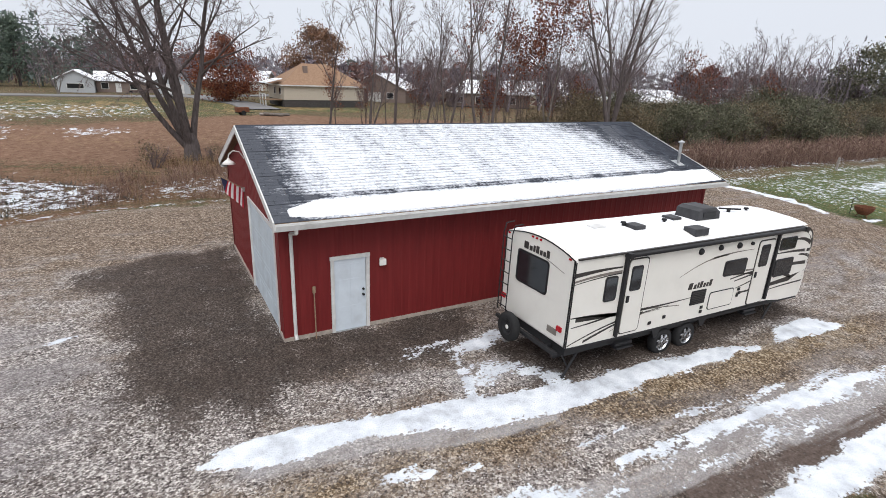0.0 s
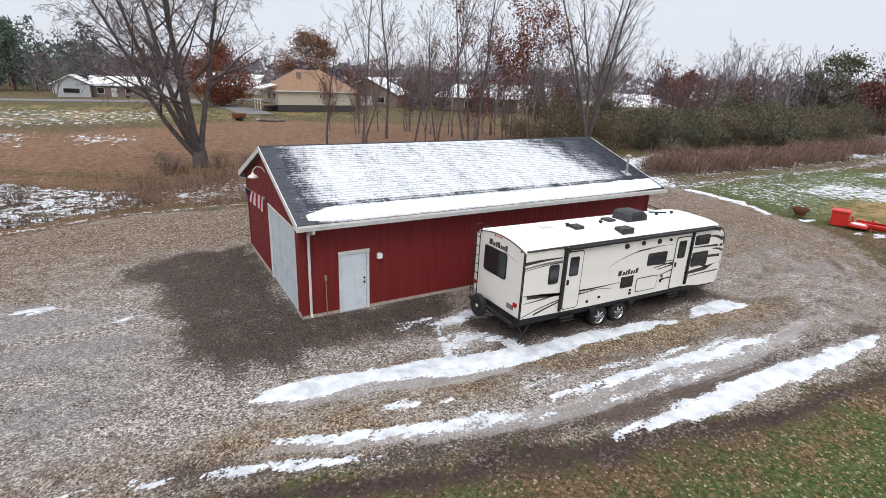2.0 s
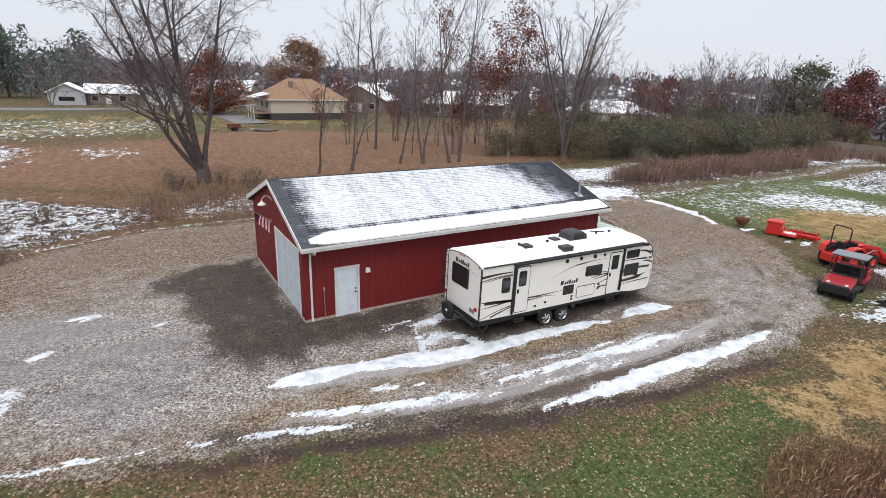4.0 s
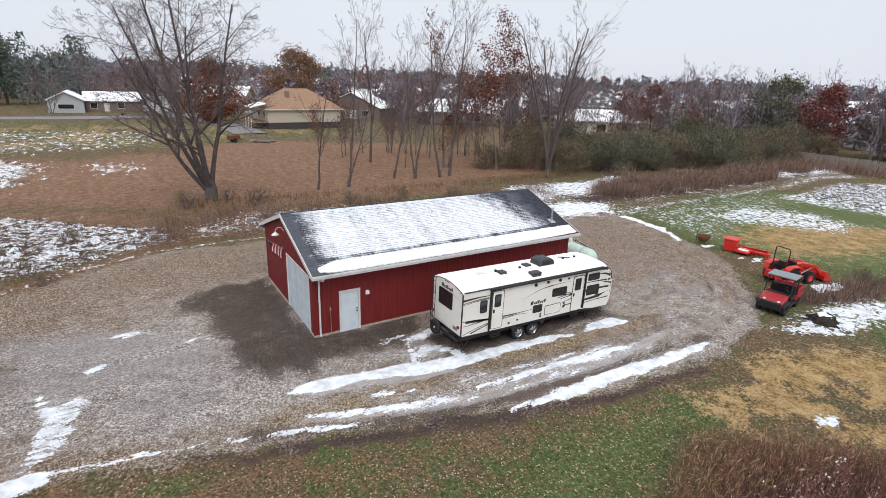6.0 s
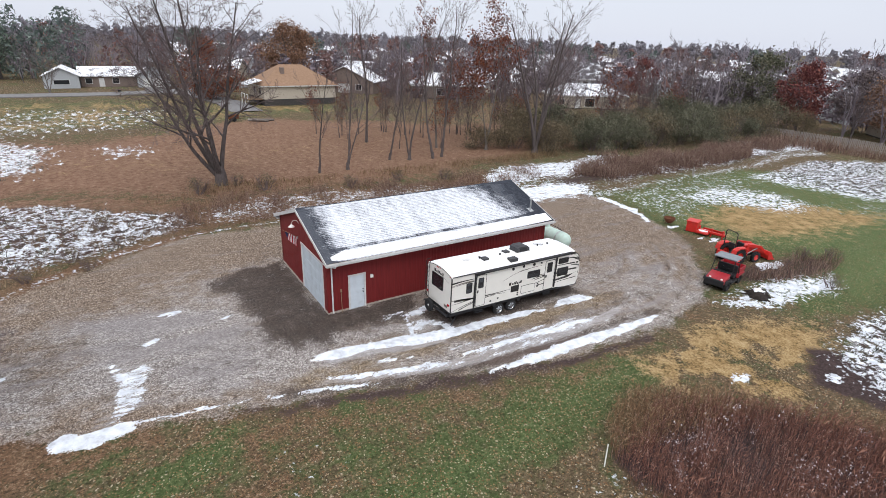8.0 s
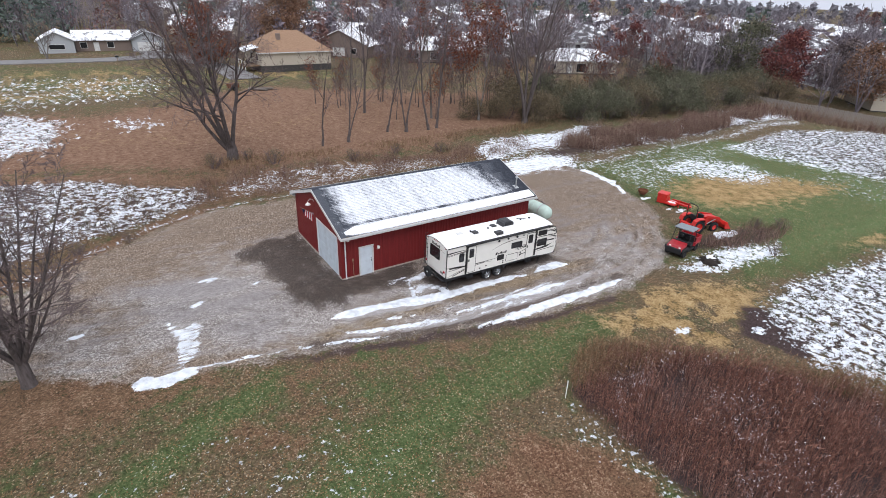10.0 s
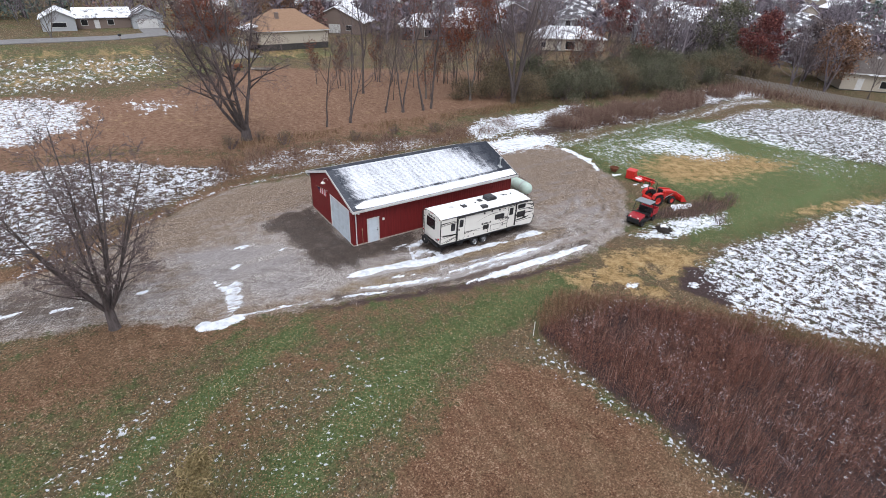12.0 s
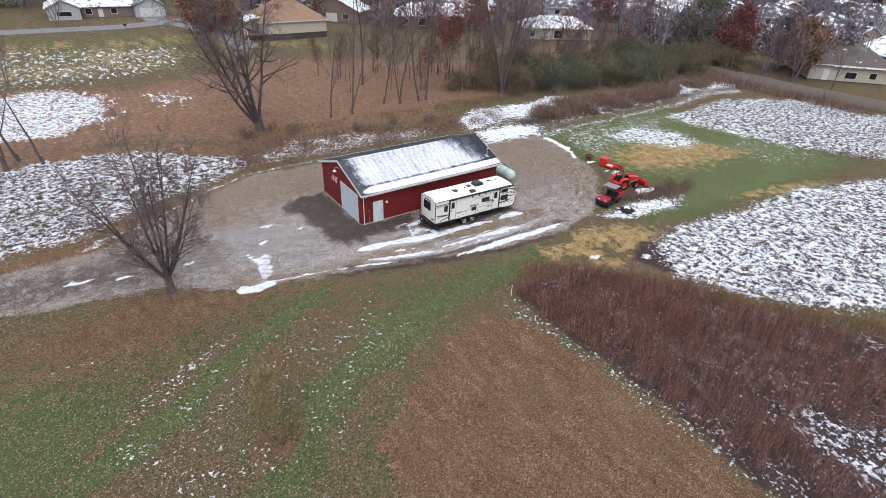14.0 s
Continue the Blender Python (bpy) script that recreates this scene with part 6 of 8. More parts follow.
def weeds(name, poly, count, h0, h1, material, seed, label, width=0.03, sprigs=3, lean=0.25, gaps=0.0, category="weeds", clump=1, hole=(), patch=0.22, spread=0.10, twig=1.0):
    """Dry stalks with side sprigs over a patch of ground."""
    rnd = random.Random(seed)
    xs, ys = [p[0] for p in poly], [p[1] for p in poly]
    v, f = [], []
    px, py = [], []
    while len(px) < count:
        x, y = rnd.uniform(min(xs), max(xs)), rnd.uniform(min(ys), max(ys))
        if in_poly(x, y, poly) and not (hole and in_poly(x, y, hole)):
            px.append(x)
            py.append(y)
    zs = land(np.array(px), np.array(py))
    tall = fbm(np.array(px), np.array(py), patch, seed + 50, 3)
    plants = []
    for x, y, z, k in zip(px, py, zs, tall):
        if k >= gaps:
            h = (h0 + (h1 - h0) * rnd.random()) * (0.55 + 0.9 * k) * min(1.0, 0.35 + 6 * (k - gaps))
            for _ in range(clump):
                r = 0 if clump == 1 else rnd.gauss(0, spread)
                plants.append((x + r, y + (0 if clump == 1 else rnd.gauss(0, spread)), z, h * (1 if clump == 1 else rnd.uniform(0.6, 1.05))))
    for x, y, z, h in plants:
        lx, ly = rnd.gauss(0, lean) * h, rnd.gauss(0, lean) * h
        a = rnd.uniform(0, math.pi)
        wx, wy = math.cos(a) * width * h, math.sin(a) * width * h
        s = len(v)
        v += [(x - wx, y - wy, z - 0.05), (x + wx, y + wy, z - 0.05), (x + lx, y + ly, z + h)]
        f.append((s, s + 1, s + 2))
        for _ in range(sprigs):
            t = rnd.uniform(0.3, 0.95)
            bx, by, bz = x + lx * t, y + ly * t, z + h * t
            dx, dy, dz = rnd.gauss(0, 0.075) * h * twig, rnd.gauss(0, 0.075) * h * twig, rnd.uniform(0.06, 0.20) * h * twig
            s = len(v)
            v += [(bx, by, bz - 0.012 * h), (bx + dx * 0.5 - dy * 0.16, by + dy * 0.5 + dx * 0.16, bz + dz * 0.55), (bx + dx, by + dy, bz + dz)]
            f.append((s, s + 1, s + 2))
    ob = raw(name, v, f, material)
    return tagged(ob, label, category, kind="stuff")


M_RUSTWEED = leaf_material("rust_brown_stalks", (0.0, (0.078, 0.036, 0.031)), (0.5, (0.202, 0.093, 0.070)), (0.88, (0.370, 0.193, 0.140)), (1.0, (0.694, 0.515, 0.432)))
M_REED = leaf_material("reed_brown_stalks", (0.0, (0.086, 0.050, 0.041)), (0.5, (0.178, 0.107, 0.084)), (1.0, (0.367, 0.268, 0.213)))
M_TANWEED = leaf_material("tan_dry_grass", (0.0, (0.075, 0.046, 0.026)), (0.5, (0.165, 0.105, 0.056)), (1.0, (0.34, 0.25, 0.145)))
M_GREENWEED = leaf_material("green_grass_blades", (0.0, (0.036, 0.042, 0.014)), (0.6, (0.085, 0.092, 0.032)), (1.0, (0.20, 0.165, 0.08)))
M_GREYWEED = leaf_material("grey_dead_tufts", (0.0, (0.050, 0.052, 0.044)), (0.6, (0.105, 0.100, 0.084)), (1.0, (0.21, 0.185, 0.15)))

M_REDSTALK = leaf_material("red_brown_stalks", (0.0, (0.099, 0.043, 0.036)), (0.6, (0.211, 0.095, 0.069)), (1.0, (0.333, 0.180, 0.126)))
M_ORANGEWEED = leaf_material("orange_tan_stalks", (0.0, (0.090, 0.051, 0.029)), (0.5, (0.205, 0.120, 0.066)), (1.0, (0.361, 0.248, 0.154)))

weeds("tall_weeds", [(4.9, -15.4), (9.1, -14.3), (12.8, -16.7), (15.8, -20.5), (18.5, -25.6), (21, -29.8), (24.2, -33.6), (34, -46), (6, -46), (5.2, -32), (5.4, -27.5), (4.6, -19.2)],
      11000, 0.60, 1.40, M_RUSTWEED, 61, "tall rust-brown dead weeds with traces of snow", 0.0045, 6, lean=0.10, gaps=0.26, clump=7, patch=0.8, spread=0.14, twig=0.5, hole=((9.2, -38), (10.8, -33), (12.6, -34), (14.4, -38), (14.4, -44), (9.2, -44)))
weeds("straw_fringe", [(5.0, -15.6), (6.2, -14.0), (9.3, -13.2), (12.5, -15.6), (16.2, -19.6), (20, -26), (26, -33.5), (24.5, -34.5), (18.2, -25.6), (15.2, -20.6), (12.3, -16.9)],
      5500, 0.65, 1.30, M_ORANGEWEED, 62, "orange-tan dry stalks along the edge of dead weeds", 0.005, 3, lean=0.09)
weeds("red_stalks", [(5.0, -15.8), (9.1, -14.5), (12.8, -17), (15, -20.5), (14, -26), (7, -24), (5.0, -19.2)],
      6000, 0.6, 1.2, M_REDSTALK, 77, "red-brown dry stalks among dead weeds", 0.005, 3, lean=0.12, gaps=0.3)
def seed_heads(name, poly, count, z0, z1, material, seed, label, patch=0.35, least=0.56):
    """Pale fluffy heads among dead stalks, each a few small flakes."""
    rnd = random.Random(seed)
    xs, ys = [p[0] for p in poly], [p[1] for p in poly]
    v, f = [], []
    for _ in range(count):
        x, y = rnd.uniform(min(xs), max(xs)), rnd.uniform(min(ys), max(ys))
        if not in_poly(x, y, poly) or float(fbm(np.array([x]), np.array([y]), patch, seed, 3)[0]) < least:
            continue
        z = float(land(x, y)) + rnd.uniform(z0, z1)
        for _ in range(3):
            c = Vector((x + rnd.gauss(0, 0.05), y + rnd.gauss(0, 0.05), z + rnd.gauss(0, 0.06)))
            a = Vector((rnd.gauss(0, 1), rnd.gauss(0, 1), rnd.gauss(0, 1.2))).normalized() * rnd.uniform(0.018, 0.048)
            b = a.cross(Vector((rnd.gauss(0, 1), rnd.gauss(0, 1), rnd.gauss(0, 1)))).normalized() * a.length * 0.6
            s = len(v)
            v += [tuple(c - a), tuple(c + b), tuple(c + a), tuple(c - b)]
            f.append((s, s + 1, s + 2, s + 3))
    return tagged(raw(name, v, f, material), label, "weeds", kind="stuff")


M_FLUFF = leaf_material("pale_seed_fluff", (0.0, (0.24, 0.17, 0.16)), (0.5, (0.38, 0.30, 0.30)), (1.0, (0.62, 0.57, 0.59)))
seed_heads("seed_heads", [(5.2, -17), (9.1, -15), (12.8, -17.2), (18.5, -26), (24.2, -34), (34, -46), (7, -46), (5.6, -32)], 30000, 0.45, 1.2, M_FLUFF, 161, "pale seed fluff and snow caught in dead weeds", 0.9, 0.60)
weeds("ditch_weeds", [(-30, 9.6), (-20, 9.2), (-9.5, 15.2), (-4, 17.4), (30, 17), (38, 20), (30, 25), (4, 26.5), (-12, 29), (-30, 33)],
      3000, 0.22, 0.70, M_TANWEED, 63, "tan and brown weeds in a snowy ditch", 0.022, 4, gaps=0.42, clump=4, patch=0.5, spread=0.22)
weeds("ditch_brush", [(-7, 18.2), (-2, 18), (20, 17.6), (32, 18.5), (36, 23), (20, 24.5), (0, 25.5), (-6, 23)],
      3600, 0.3, 1.0, M_REED, 64, "brown brush behind the barn", 0.016, 5, gaps=0.42, clump=4, patch=0.5, spread=0.2)
weeds("reed_bank", [(36, 18.2), (40, 14.2), (52.5, 13.6), (77.8, 15.4), (86, 17.4), (75, 21.5), (57, 21), (44, 22)],
      5200, 0.7, 1.7, M_REED, 65, "bank of red-brown reeds and brush before the hedge", 0.014, 5, lean=0.2, gaps=0.43, clump=5, patch=0.28, spread=0.28)
weeds("fence_brush", [(82, 22), (91, 22), (91.5, 3), (94, -10), (100, -24), (94, -24), (88, -8), (86, 6)],
      4000, 0.5, 1.6, M_REED, 66, "brown brush along the board fence", 0.03, 4, gaps=0.2)
weeds("field_edge_brush", [(-2, 27), (22, 26.2), (44, 26.5), (46, 30), (24, 29.5), (6, 29.5), (-3, 31)],
      5000, 0.25, 0.7, M_TANWEED, 67, "low tan weeds along the brown field", 0.03, 3, gaps=0.3)
def tufts(name, poly, count, h0, h1, spread, material, seed, label, gaps=0.3, blades=9):
    """Clumps of dead grass blades standing through snow."""
    rnd = random.Random(seed)
    xs, ys = [p[0] for p in poly], [p[1] for p in poly]
    v, f = [], []
    for _ in range(count):
        x, y = rnd.uniform(min(xs), max(xs)), rnd.uniform(min(ys), max(ys))
        if not in_poly(x, y, poly) or float(fbm(np.array([x]), np.array([y]), 0.3, seed, 2)[0]) < gaps:
            continue
        z, h, w = float(land(x, y)), rnd.uniform(h0, h1), spread * rnd.uniform(0.5, 1.5)
        for _ in range(blades):
            a, r = rnd.uniform(0, 2 * math.pi), w * math.sqrt(rnd.random())
            bx, by = x + math.cos(a) * r, y + math.sin(a) * r
            b, k = rnd.uniform(0, math.pi), rnd.uniform(0.5, 1.0) * h
            ox, oy = math.cos(b) * 0.05, math.sin(b) * 0.05
            s = len(v)
            v += [(bx - ox, by - oy, z - 0.03), (bx + ox, by + oy, z - 0.03), (bx + math.cos(a) * k * 0.5, by + math.sin(a) * k * 0.5, z + k)]
            f.append((s, s + 1, s + 2))
    return tagged(raw(name, v, f, material), label, "grass", kind="stuff")


tufts("ditch_tufts", [(-40, 34), (-27, 30), (-16.7, 30), (-11, 27), (-4, 23), (-3.5, 19.6), (-9.1, 16), (-13.8, 14.4), (-18.8, 12), (-21, 10), (-40, 10)], 900, 0.10, 0.30, 0.45, M_GREYWEED, 73, "dark dead grass clumps in old snow beside the drive")
tufts("field_tufts", [(-40, 64), (-28, 62), (-20.9, 64), (-15, 57), (-15, 42), (-21.4, 39), (-40, 38)], 420, 0.12, 0.35, 0.30, M_GREYWEED, 74, "dead grass clumps in a snowy field")
tufts("meadow_clumps", [(58, 8), (75.5, 9), (89, 0), (90, -21), (75, -23), (66, -19), (60, -11)], 1000, 0.10, 0.26, 0.32, M_GREYWEED, 75, "grey-brown dead grass clumps in a snowy meadow")
tufts("snow_clumps", [(20.5, -16.4), (25, -15.2), (38.5, -16.9), (48.7, -18.6), (75, -24.5), (70, -48), (40, -41), (27.5, -31), (22.2, -28), (19.8, -24), (18.4, -20.6)], 3300, 0.10, 0.24, 0.24, M_GREYWEED, 76, "dark dead grass clumps in old snow")
weeds("snow_tufts", [(20.5, -16), (25, -14.8), (38.5, -16.5), (48.7, -18.2), (75, -24), (70, -48), (40, -42), (27.5, -31.6), (21.9, -28), (19.4, -24), (18, -20.6)],
      3500, 0.08, 0.22, M_GREYWEED, 68, "dead grass tufts standing through old snow", 0.10, 3, lean=0.5, gaps=0.36)
weeds("meadow_tufts", [(61, 8), (75.5, 8.4), (88, 0), (88, -22), (75, -24), (62.5, -19.5), (58, -11)],
      1500, 0.15, 0.4, M_GREYWEED, 69, "dead grass tufts standing through old snow", 0.10, 3, lean=0.5, gaps=0.36)
weeds("machine_weeds", [(25.6, -8.4), (29, -8.6), (33.6, -8.0), (36, -10.5), (31, -11.4), (26.4, -9.9)],
      1300, 0.3, 0.85, M_REED, 70, "brown weeds behind the parked machines", 0.025, 3)
weeds("lawn_grass", [(-30, -28), (-24, -4), (-12, -6.2), (0, -9.2), (9.5, -11.4), (10, -13.6), (4.6, -14.6), (1.4, -16.2), (-4.4, -18.4), (-10, -22), (-12, -30)],
      16000, 0.05, 0.13, M_GREENWEED, 71, "short uneven lawn grass", 0.16, 2, lean=0.7, category="grass")
weeds("leaf_litter", [(-10.4, -25), (-9.4, -21.8), (-4.3, -18.3), (1.6, -16.3), (3.2, -18.1), (4.2, -24), (4.5, -30), (4.4, -40), (-12, -40)],
      8000, 0.03, 0.10, M_TANWEED, 72, "mown dry stalks and leaves", 0.3, 2, lean=1.0, category="litter")


def shrub_meshes(seed, h, w, leaf, n, size):
    """Stems and leaves of one shrub, as two meshes."""
    rnd = random.Random(seed)
    wood, tips = Wood(), []
    for i in range(9):
        a, r = rnd.uniform(0, 2 * math.pi), rnd.uniform(0, w * 0.3)
        p = Vector((math.cos(a) * r, math.sin(a) * r, -0.1))
        d = Vector((math.cos(a) * 0.5, math.sin(a) * 0.5, 1)).normalized()
        spec = {**SPEC, "depth": 2, "kids": (5, 4), "seg": 0.8, "thin": 0.008}
        limb(wood, wood, tips, rnd, p, d, h * rnd.uniform(0.6, 0.95), 0.05, 0, spec)
    v, f = [], []
    lumps = []
    for _ in range(16):
        a, t = rnd.uniform(0, 2 * math.pi), rnd.random() ** 0.8
        rr = w * 0.95 * math.sqrt(rnd.random()) * math.sqrt(max(0.05, 1 - t * t))
        lumps.append((Vector((math.cos(a) * rr, math.sin(a) * rr, h * (0.08 + 0.80 * t))), rnd.uniform(0.5, 1.0) * w * 0.42))
    for _ in range(n):
        c, r = lumps[rnd.randrange(16)]
        c = c + Vector((rnd.gauss(0, 1), rnd.gauss(0, 1), rnd.gauss(0, 0.75))) * r * 0.6
        if c.z < 0.05:
            c.z = abs(c.z) + 0.05
        q = Vector((rnd.gauss(0, 1), rnd.gauss(0, 1), rnd.gauss(0, 1))).normalized() * size * rnd.uniform(0.6, 1.4)
        b = q.cross(Vector((rnd.gauss(0, 1), rnd.gauss(0, 1), rnd.gauss(0, 1)))).normalized() * q.length * 0.28
        s = len(v)
        for e in (c - q, c + b, c + q, c - b):
            v.append(tuple(e))
        f.append((s, s + 1, s + 2, s + 3))
    return wood, (v, f)


def shrub(name, x, y, seed, h, w, leaf, n, size, label, group="", bark=None):
    wood, lv = shrub_meshes(seed, h, w, leaf, n, size)
    ob = empty(name, x, y, float(land(x, y)), label=label, category="shrub", group=group)
    raw("stem", wood.v, wood.f, bark or M_TWIG, ob)
    raw("foliage", *lv, leaf, ob)
    return ob


M_OLIVE = leaf_material("olive_tan_leaves", (0.0, (0.119, 0.092, 0.042)), (0.5, (0.210, 0.165, 0.078)), (1.0, (0.350, 0.266, 0.140)))
M_OLIVEBARK = bark_material("olive_twig_bark", (0.098, 0.078, 0.042), (0.195, 0.156, 0.086))
rnd = random.Random(77)
hedge = [shrub("hedge_shrub", 44.6, 30.4, 81, 4.2, 3.4, M_HEDGE2, 7000, 0.13, "dull olive-brown hedge shrub, half bare", "hedge row"),
         shrub("hedge_shrub", 50.0, 27.6, 82, 4.6, 3.8, M_HEDGE, 9000, 0.14, "dull green overgrown hedge shrub", "hedge row"),
         shrub("hedge_shrub", 56.0, 27.0, 83, 4.8, 4.0, M_HEDGE, 9000, 0.14, "dull green overgrown hedge shrub", "hedge row")]
for i, (x, y, k) in enumerate(((62, 26.4, 0), (67.5, 26, 2), (73, 25.4, 1), (79, 24.8, 0), (85, 24.4, 1), (90.5, 25, 0), (47.5, 33.5, 0), (54, 32.5, 0), (60, 31.5, 2), (66, 31, 0), (72, 30, 0), (78, 29.5, 2), (84, 29, 0), (90, 30, 1), (41.0, 33.8, 0), (36.5, 36.5, 0), (96, 28, 2), (52, 37.5, 2), (58, 36.5, 0), (64, 36, 1), (70, 35, 2), (76, 34, 1), (82, 33.6, 2), (88, 34, 1), (94, 33, 0), (45, 38.5, 0), (98, 23, 0))):
    s = rnd.uniform(0.75, 1.25)
    copy_thing(hedge[k], pose(x, y, GZ, 0, 0, rnd.uniform(0, 360)) @ Matrix.Diagonal((s, s, s * rnd.uniform(0.9, 1.1), 1)))
ditch = shrub("ditch_shrub", 3.6, 26.4, 85, 1.7, 1.5, M_HEDGE2, 700, 0.07, "low brown-green shrub beside the ditch", "ditch shrubs")
for x, y, s in ((-2.4, 27.5, 1.0), (11.5, 24.6, 0.8), (-10.1, 21.0, 0.7), (-12.0, 14.6, 0.6), (-11.0, 12.6, 0.55), (22.5, 23.5, 0.8), (1.6, 29.2, 0.7), (-14.2, 12.2, 0.5), (33.4, -8.6, 0.55), (35, -10, 0.6), (29.5, -12.4, 0.6), (17.5, 25, 0.7)):
    copy_thing(ditch, pose(x, y, float(land(x, y)), 0, 0, rnd.uniform(0, 360)) @ Matrix.Diagonal((s, s, s, 1)))
shrub("young_tree", -14.4, -19.0, 91, 5.6, 1.15, M_OLIVE, 5200, 0.07, "thin young tree with wispy olive-tan leaves on the lawn", bark=M_OLIVEBARK)

# saplings and bare undergrowth along the far side of the field
sap = [tree(19.0, 42.0, 8.5, 0.07, 101, ((0.03, 0, 1.0), (0.16, 0.1, 0.8)), label="thin bare sapling in the thicket", start=0.2, kids=(9, 6, 4), depth=3, thin=0.012, group="thicket saplings", bark=M_BARK2),
       tree(25.5, 40.0, 7.0, 0.06, 102, ((0.0, 0, 1.0),), label="thin bare sapling in the thicket", start=0.2, kids=(10, 6, 4), depth=3, thin=0.012, group="thicket saplings", bark=M_BARK2),
       tree(31.0, 38.0, 6.0, 0.07, 103, ((0.05, 0, 1.0), (-0.1, 0, 0.9)), M_OAK, 1, 0.10, 0.3, label="sapling with a few rusty leaves", start=0.12, kids=(10, 6, 4), depth=3, thin=0.012, group="thicket saplings", bark=M_BARK2)]
for i in range(72):
    k = i / 72
    x = 20 + 62 * k + rnd.uniform(-2, 2)
    y = 47 - 13 * k + rnd.uniform(-3, 9)
    s = rnd.uniform(0.7, 1.35)
    if x < 36 and y < 46:
        continue
    copy_thing(sap[rnd.choice((0, 0, 1, 1, 2))], pose(x, y, GZ - 0.05, 0, 0, rnd.uniform(0, 360)) @ Matrix.Diagonal((s, s, s * rnd.uniform(0.85, 1.2), 1)))


# ---------------------------------------------------------------- far trees
def leafy(x, y, h, w, leaf, seed, label, n=3200, size=0.3, low=0.25, shape=1.0):
    """A tree in leaf seen from afar: trunk, limbs and a broken crown."""
    rnd = random.Random(seed)
    ob = empty("tree", x, y, GZ - 0.1, label=label, category="tree")
    wood, tips = Wood(), []
    limb(wood, wood, tips, rnd, Vector((0, 0, 0)), Vector((0, 0, 1)), h * 0.85, h * 0.022, 0, {**SPEC, "depth": 2, "kids": (12, 5), "start": low})
    raw("trunk", wood.v, wood.f, M_BARK2, ob)
    lumps = []
    for _ in range(64):
        a, t = rnd.uniform(0, 2 * math.pi), rnd.uniform(low, 1)
        prof = math.sin(math.pi * min(1, ((t - low) / (1 - low)) ** (0.8 * shape))) ** 0.6 if shape == 1.0 else (1 - (t - low) / (1 - low))
        rr = w * prof * math.sqrt(rnd.random())
        lumps.append((Vector((math.cos(a) * rr, math.sin(a) * rr, h * t)), rnd.uniform(0.5, 1.1) * w * 0.30))
    v, f = [], []
    for i in range(n * 2):
        c, r = lumps[rnd.randrange(len(lumps))]
        p = c + Vector((rnd.gauss(0, 1), rnd.gauss(0, 1), rnd.gauss(0, 0.8))) * r * 0.55
        q = Vector((rnd.gauss(0, 1), rnd.gauss(0, 1), rnd.gauss(0, 1))).normalized() * size * 0.75 * rnd.uniform(0.5, 1.3)
        b = q.cross(Vector((rnd.gauss(0, 1), rnd.gauss(0, 1), rnd.gauss(0, 1)))).normalized() * q.length * 0.7
        s = len(v)
        for e in (p - q, p + b, p + q, p - b):
            v.append(tuple(e))
        f.append((s, s + 1, s + 2, s + 3))
    raw("foliage", v, f, leaf, ob)
    return ob


M_TWIGTREE = leaf_material("violet_grey_twigs", (0.0, (0.085, 0.066, 0.068)), (0.6, (0.150, 0.118, 0.118)), (1.0, (0.22, 0.175, 0.165)))
leafy(12.4, 108, 12.5, 8.0, M_OAK, 201, "dark rust-leaved tree behind the field", 6000, 0.26, 0.08)
leafy(35.5, 122, 16.5, 7.5, M_ORANGE, 202, "tall orange-brown oak behind the tan-roofed house", 6200, 0.28)
leafy(-31, 172, 17, 7.5, M_PINE, 204, "dark evergreen beyond the ranch house", 4200, 0.35, 0.1, 2.0)
leafy(-38, 168, 13, 6, M_PINE, 205, "dark evergreen beyond the ranch house", 3200, 0.35, 0.1, 2.0)
leafy(102.5, 33.5, 13.8, 5.6, M_HEDGE, 206, "round green tree behind the hedge", 3600, 0.26)
leafy(102.8, 25.0, 12.4, 5.2, M_WINE, 207, "wine-red tree behind the hedge", 3200, 0.26)
leafy(106, 12, 11, 4.8, M_ORANGE, 208, "orange-brown tree behind the board fence", 3000, 0.24)
leafy(116, 72, 11, 4.6, M_WINE, 209, "dull red tree among the houses", 2600, 0.28)
leafy(112, 19, 11, 4.5, M_TWIGTREE, 210, "grey-violet twiggy tree behind the board fence", 3400, 0.26)
tree(-18, 128, 9, 0.22, 211, ((0.0, 0, 1.0), (0.2, 0, 0.9), (-0.2, 0, 0.9)), label="small bare tree before the ranch house", start=0.15)
tree(104, 47, 13.5, 0.35, 212, ((-0.2, 0, 1.0), (0.2, 0, 1.0), (0.02, 0.1, 1.0)), label="broad bare tree behind the hedge", start=0.2, bark=M_BARK2, kids=(9, 6, 5, 5))
tree(97, 49, 13, 0.22, 213, ((0.0, 0, 1.0), (0.1, 0, 0.9)), label="bare tree behind the hedge", start=0.25, bark=M_BARK2)
tree(98, 14, 8, 0.14, 214, ((0.0, 0, 1.0), (0.2, 0, 0.9)), label="bare tree beside the board fence", start=0.2, bark=M_BARK2)
tree(103, 4, 9, 0.14, 215, ((0.0, 0, 1.0), (-0.2, 0, 0.9)), label="bare tree beside the board fence", start=0.2, bark=M_BARK2)


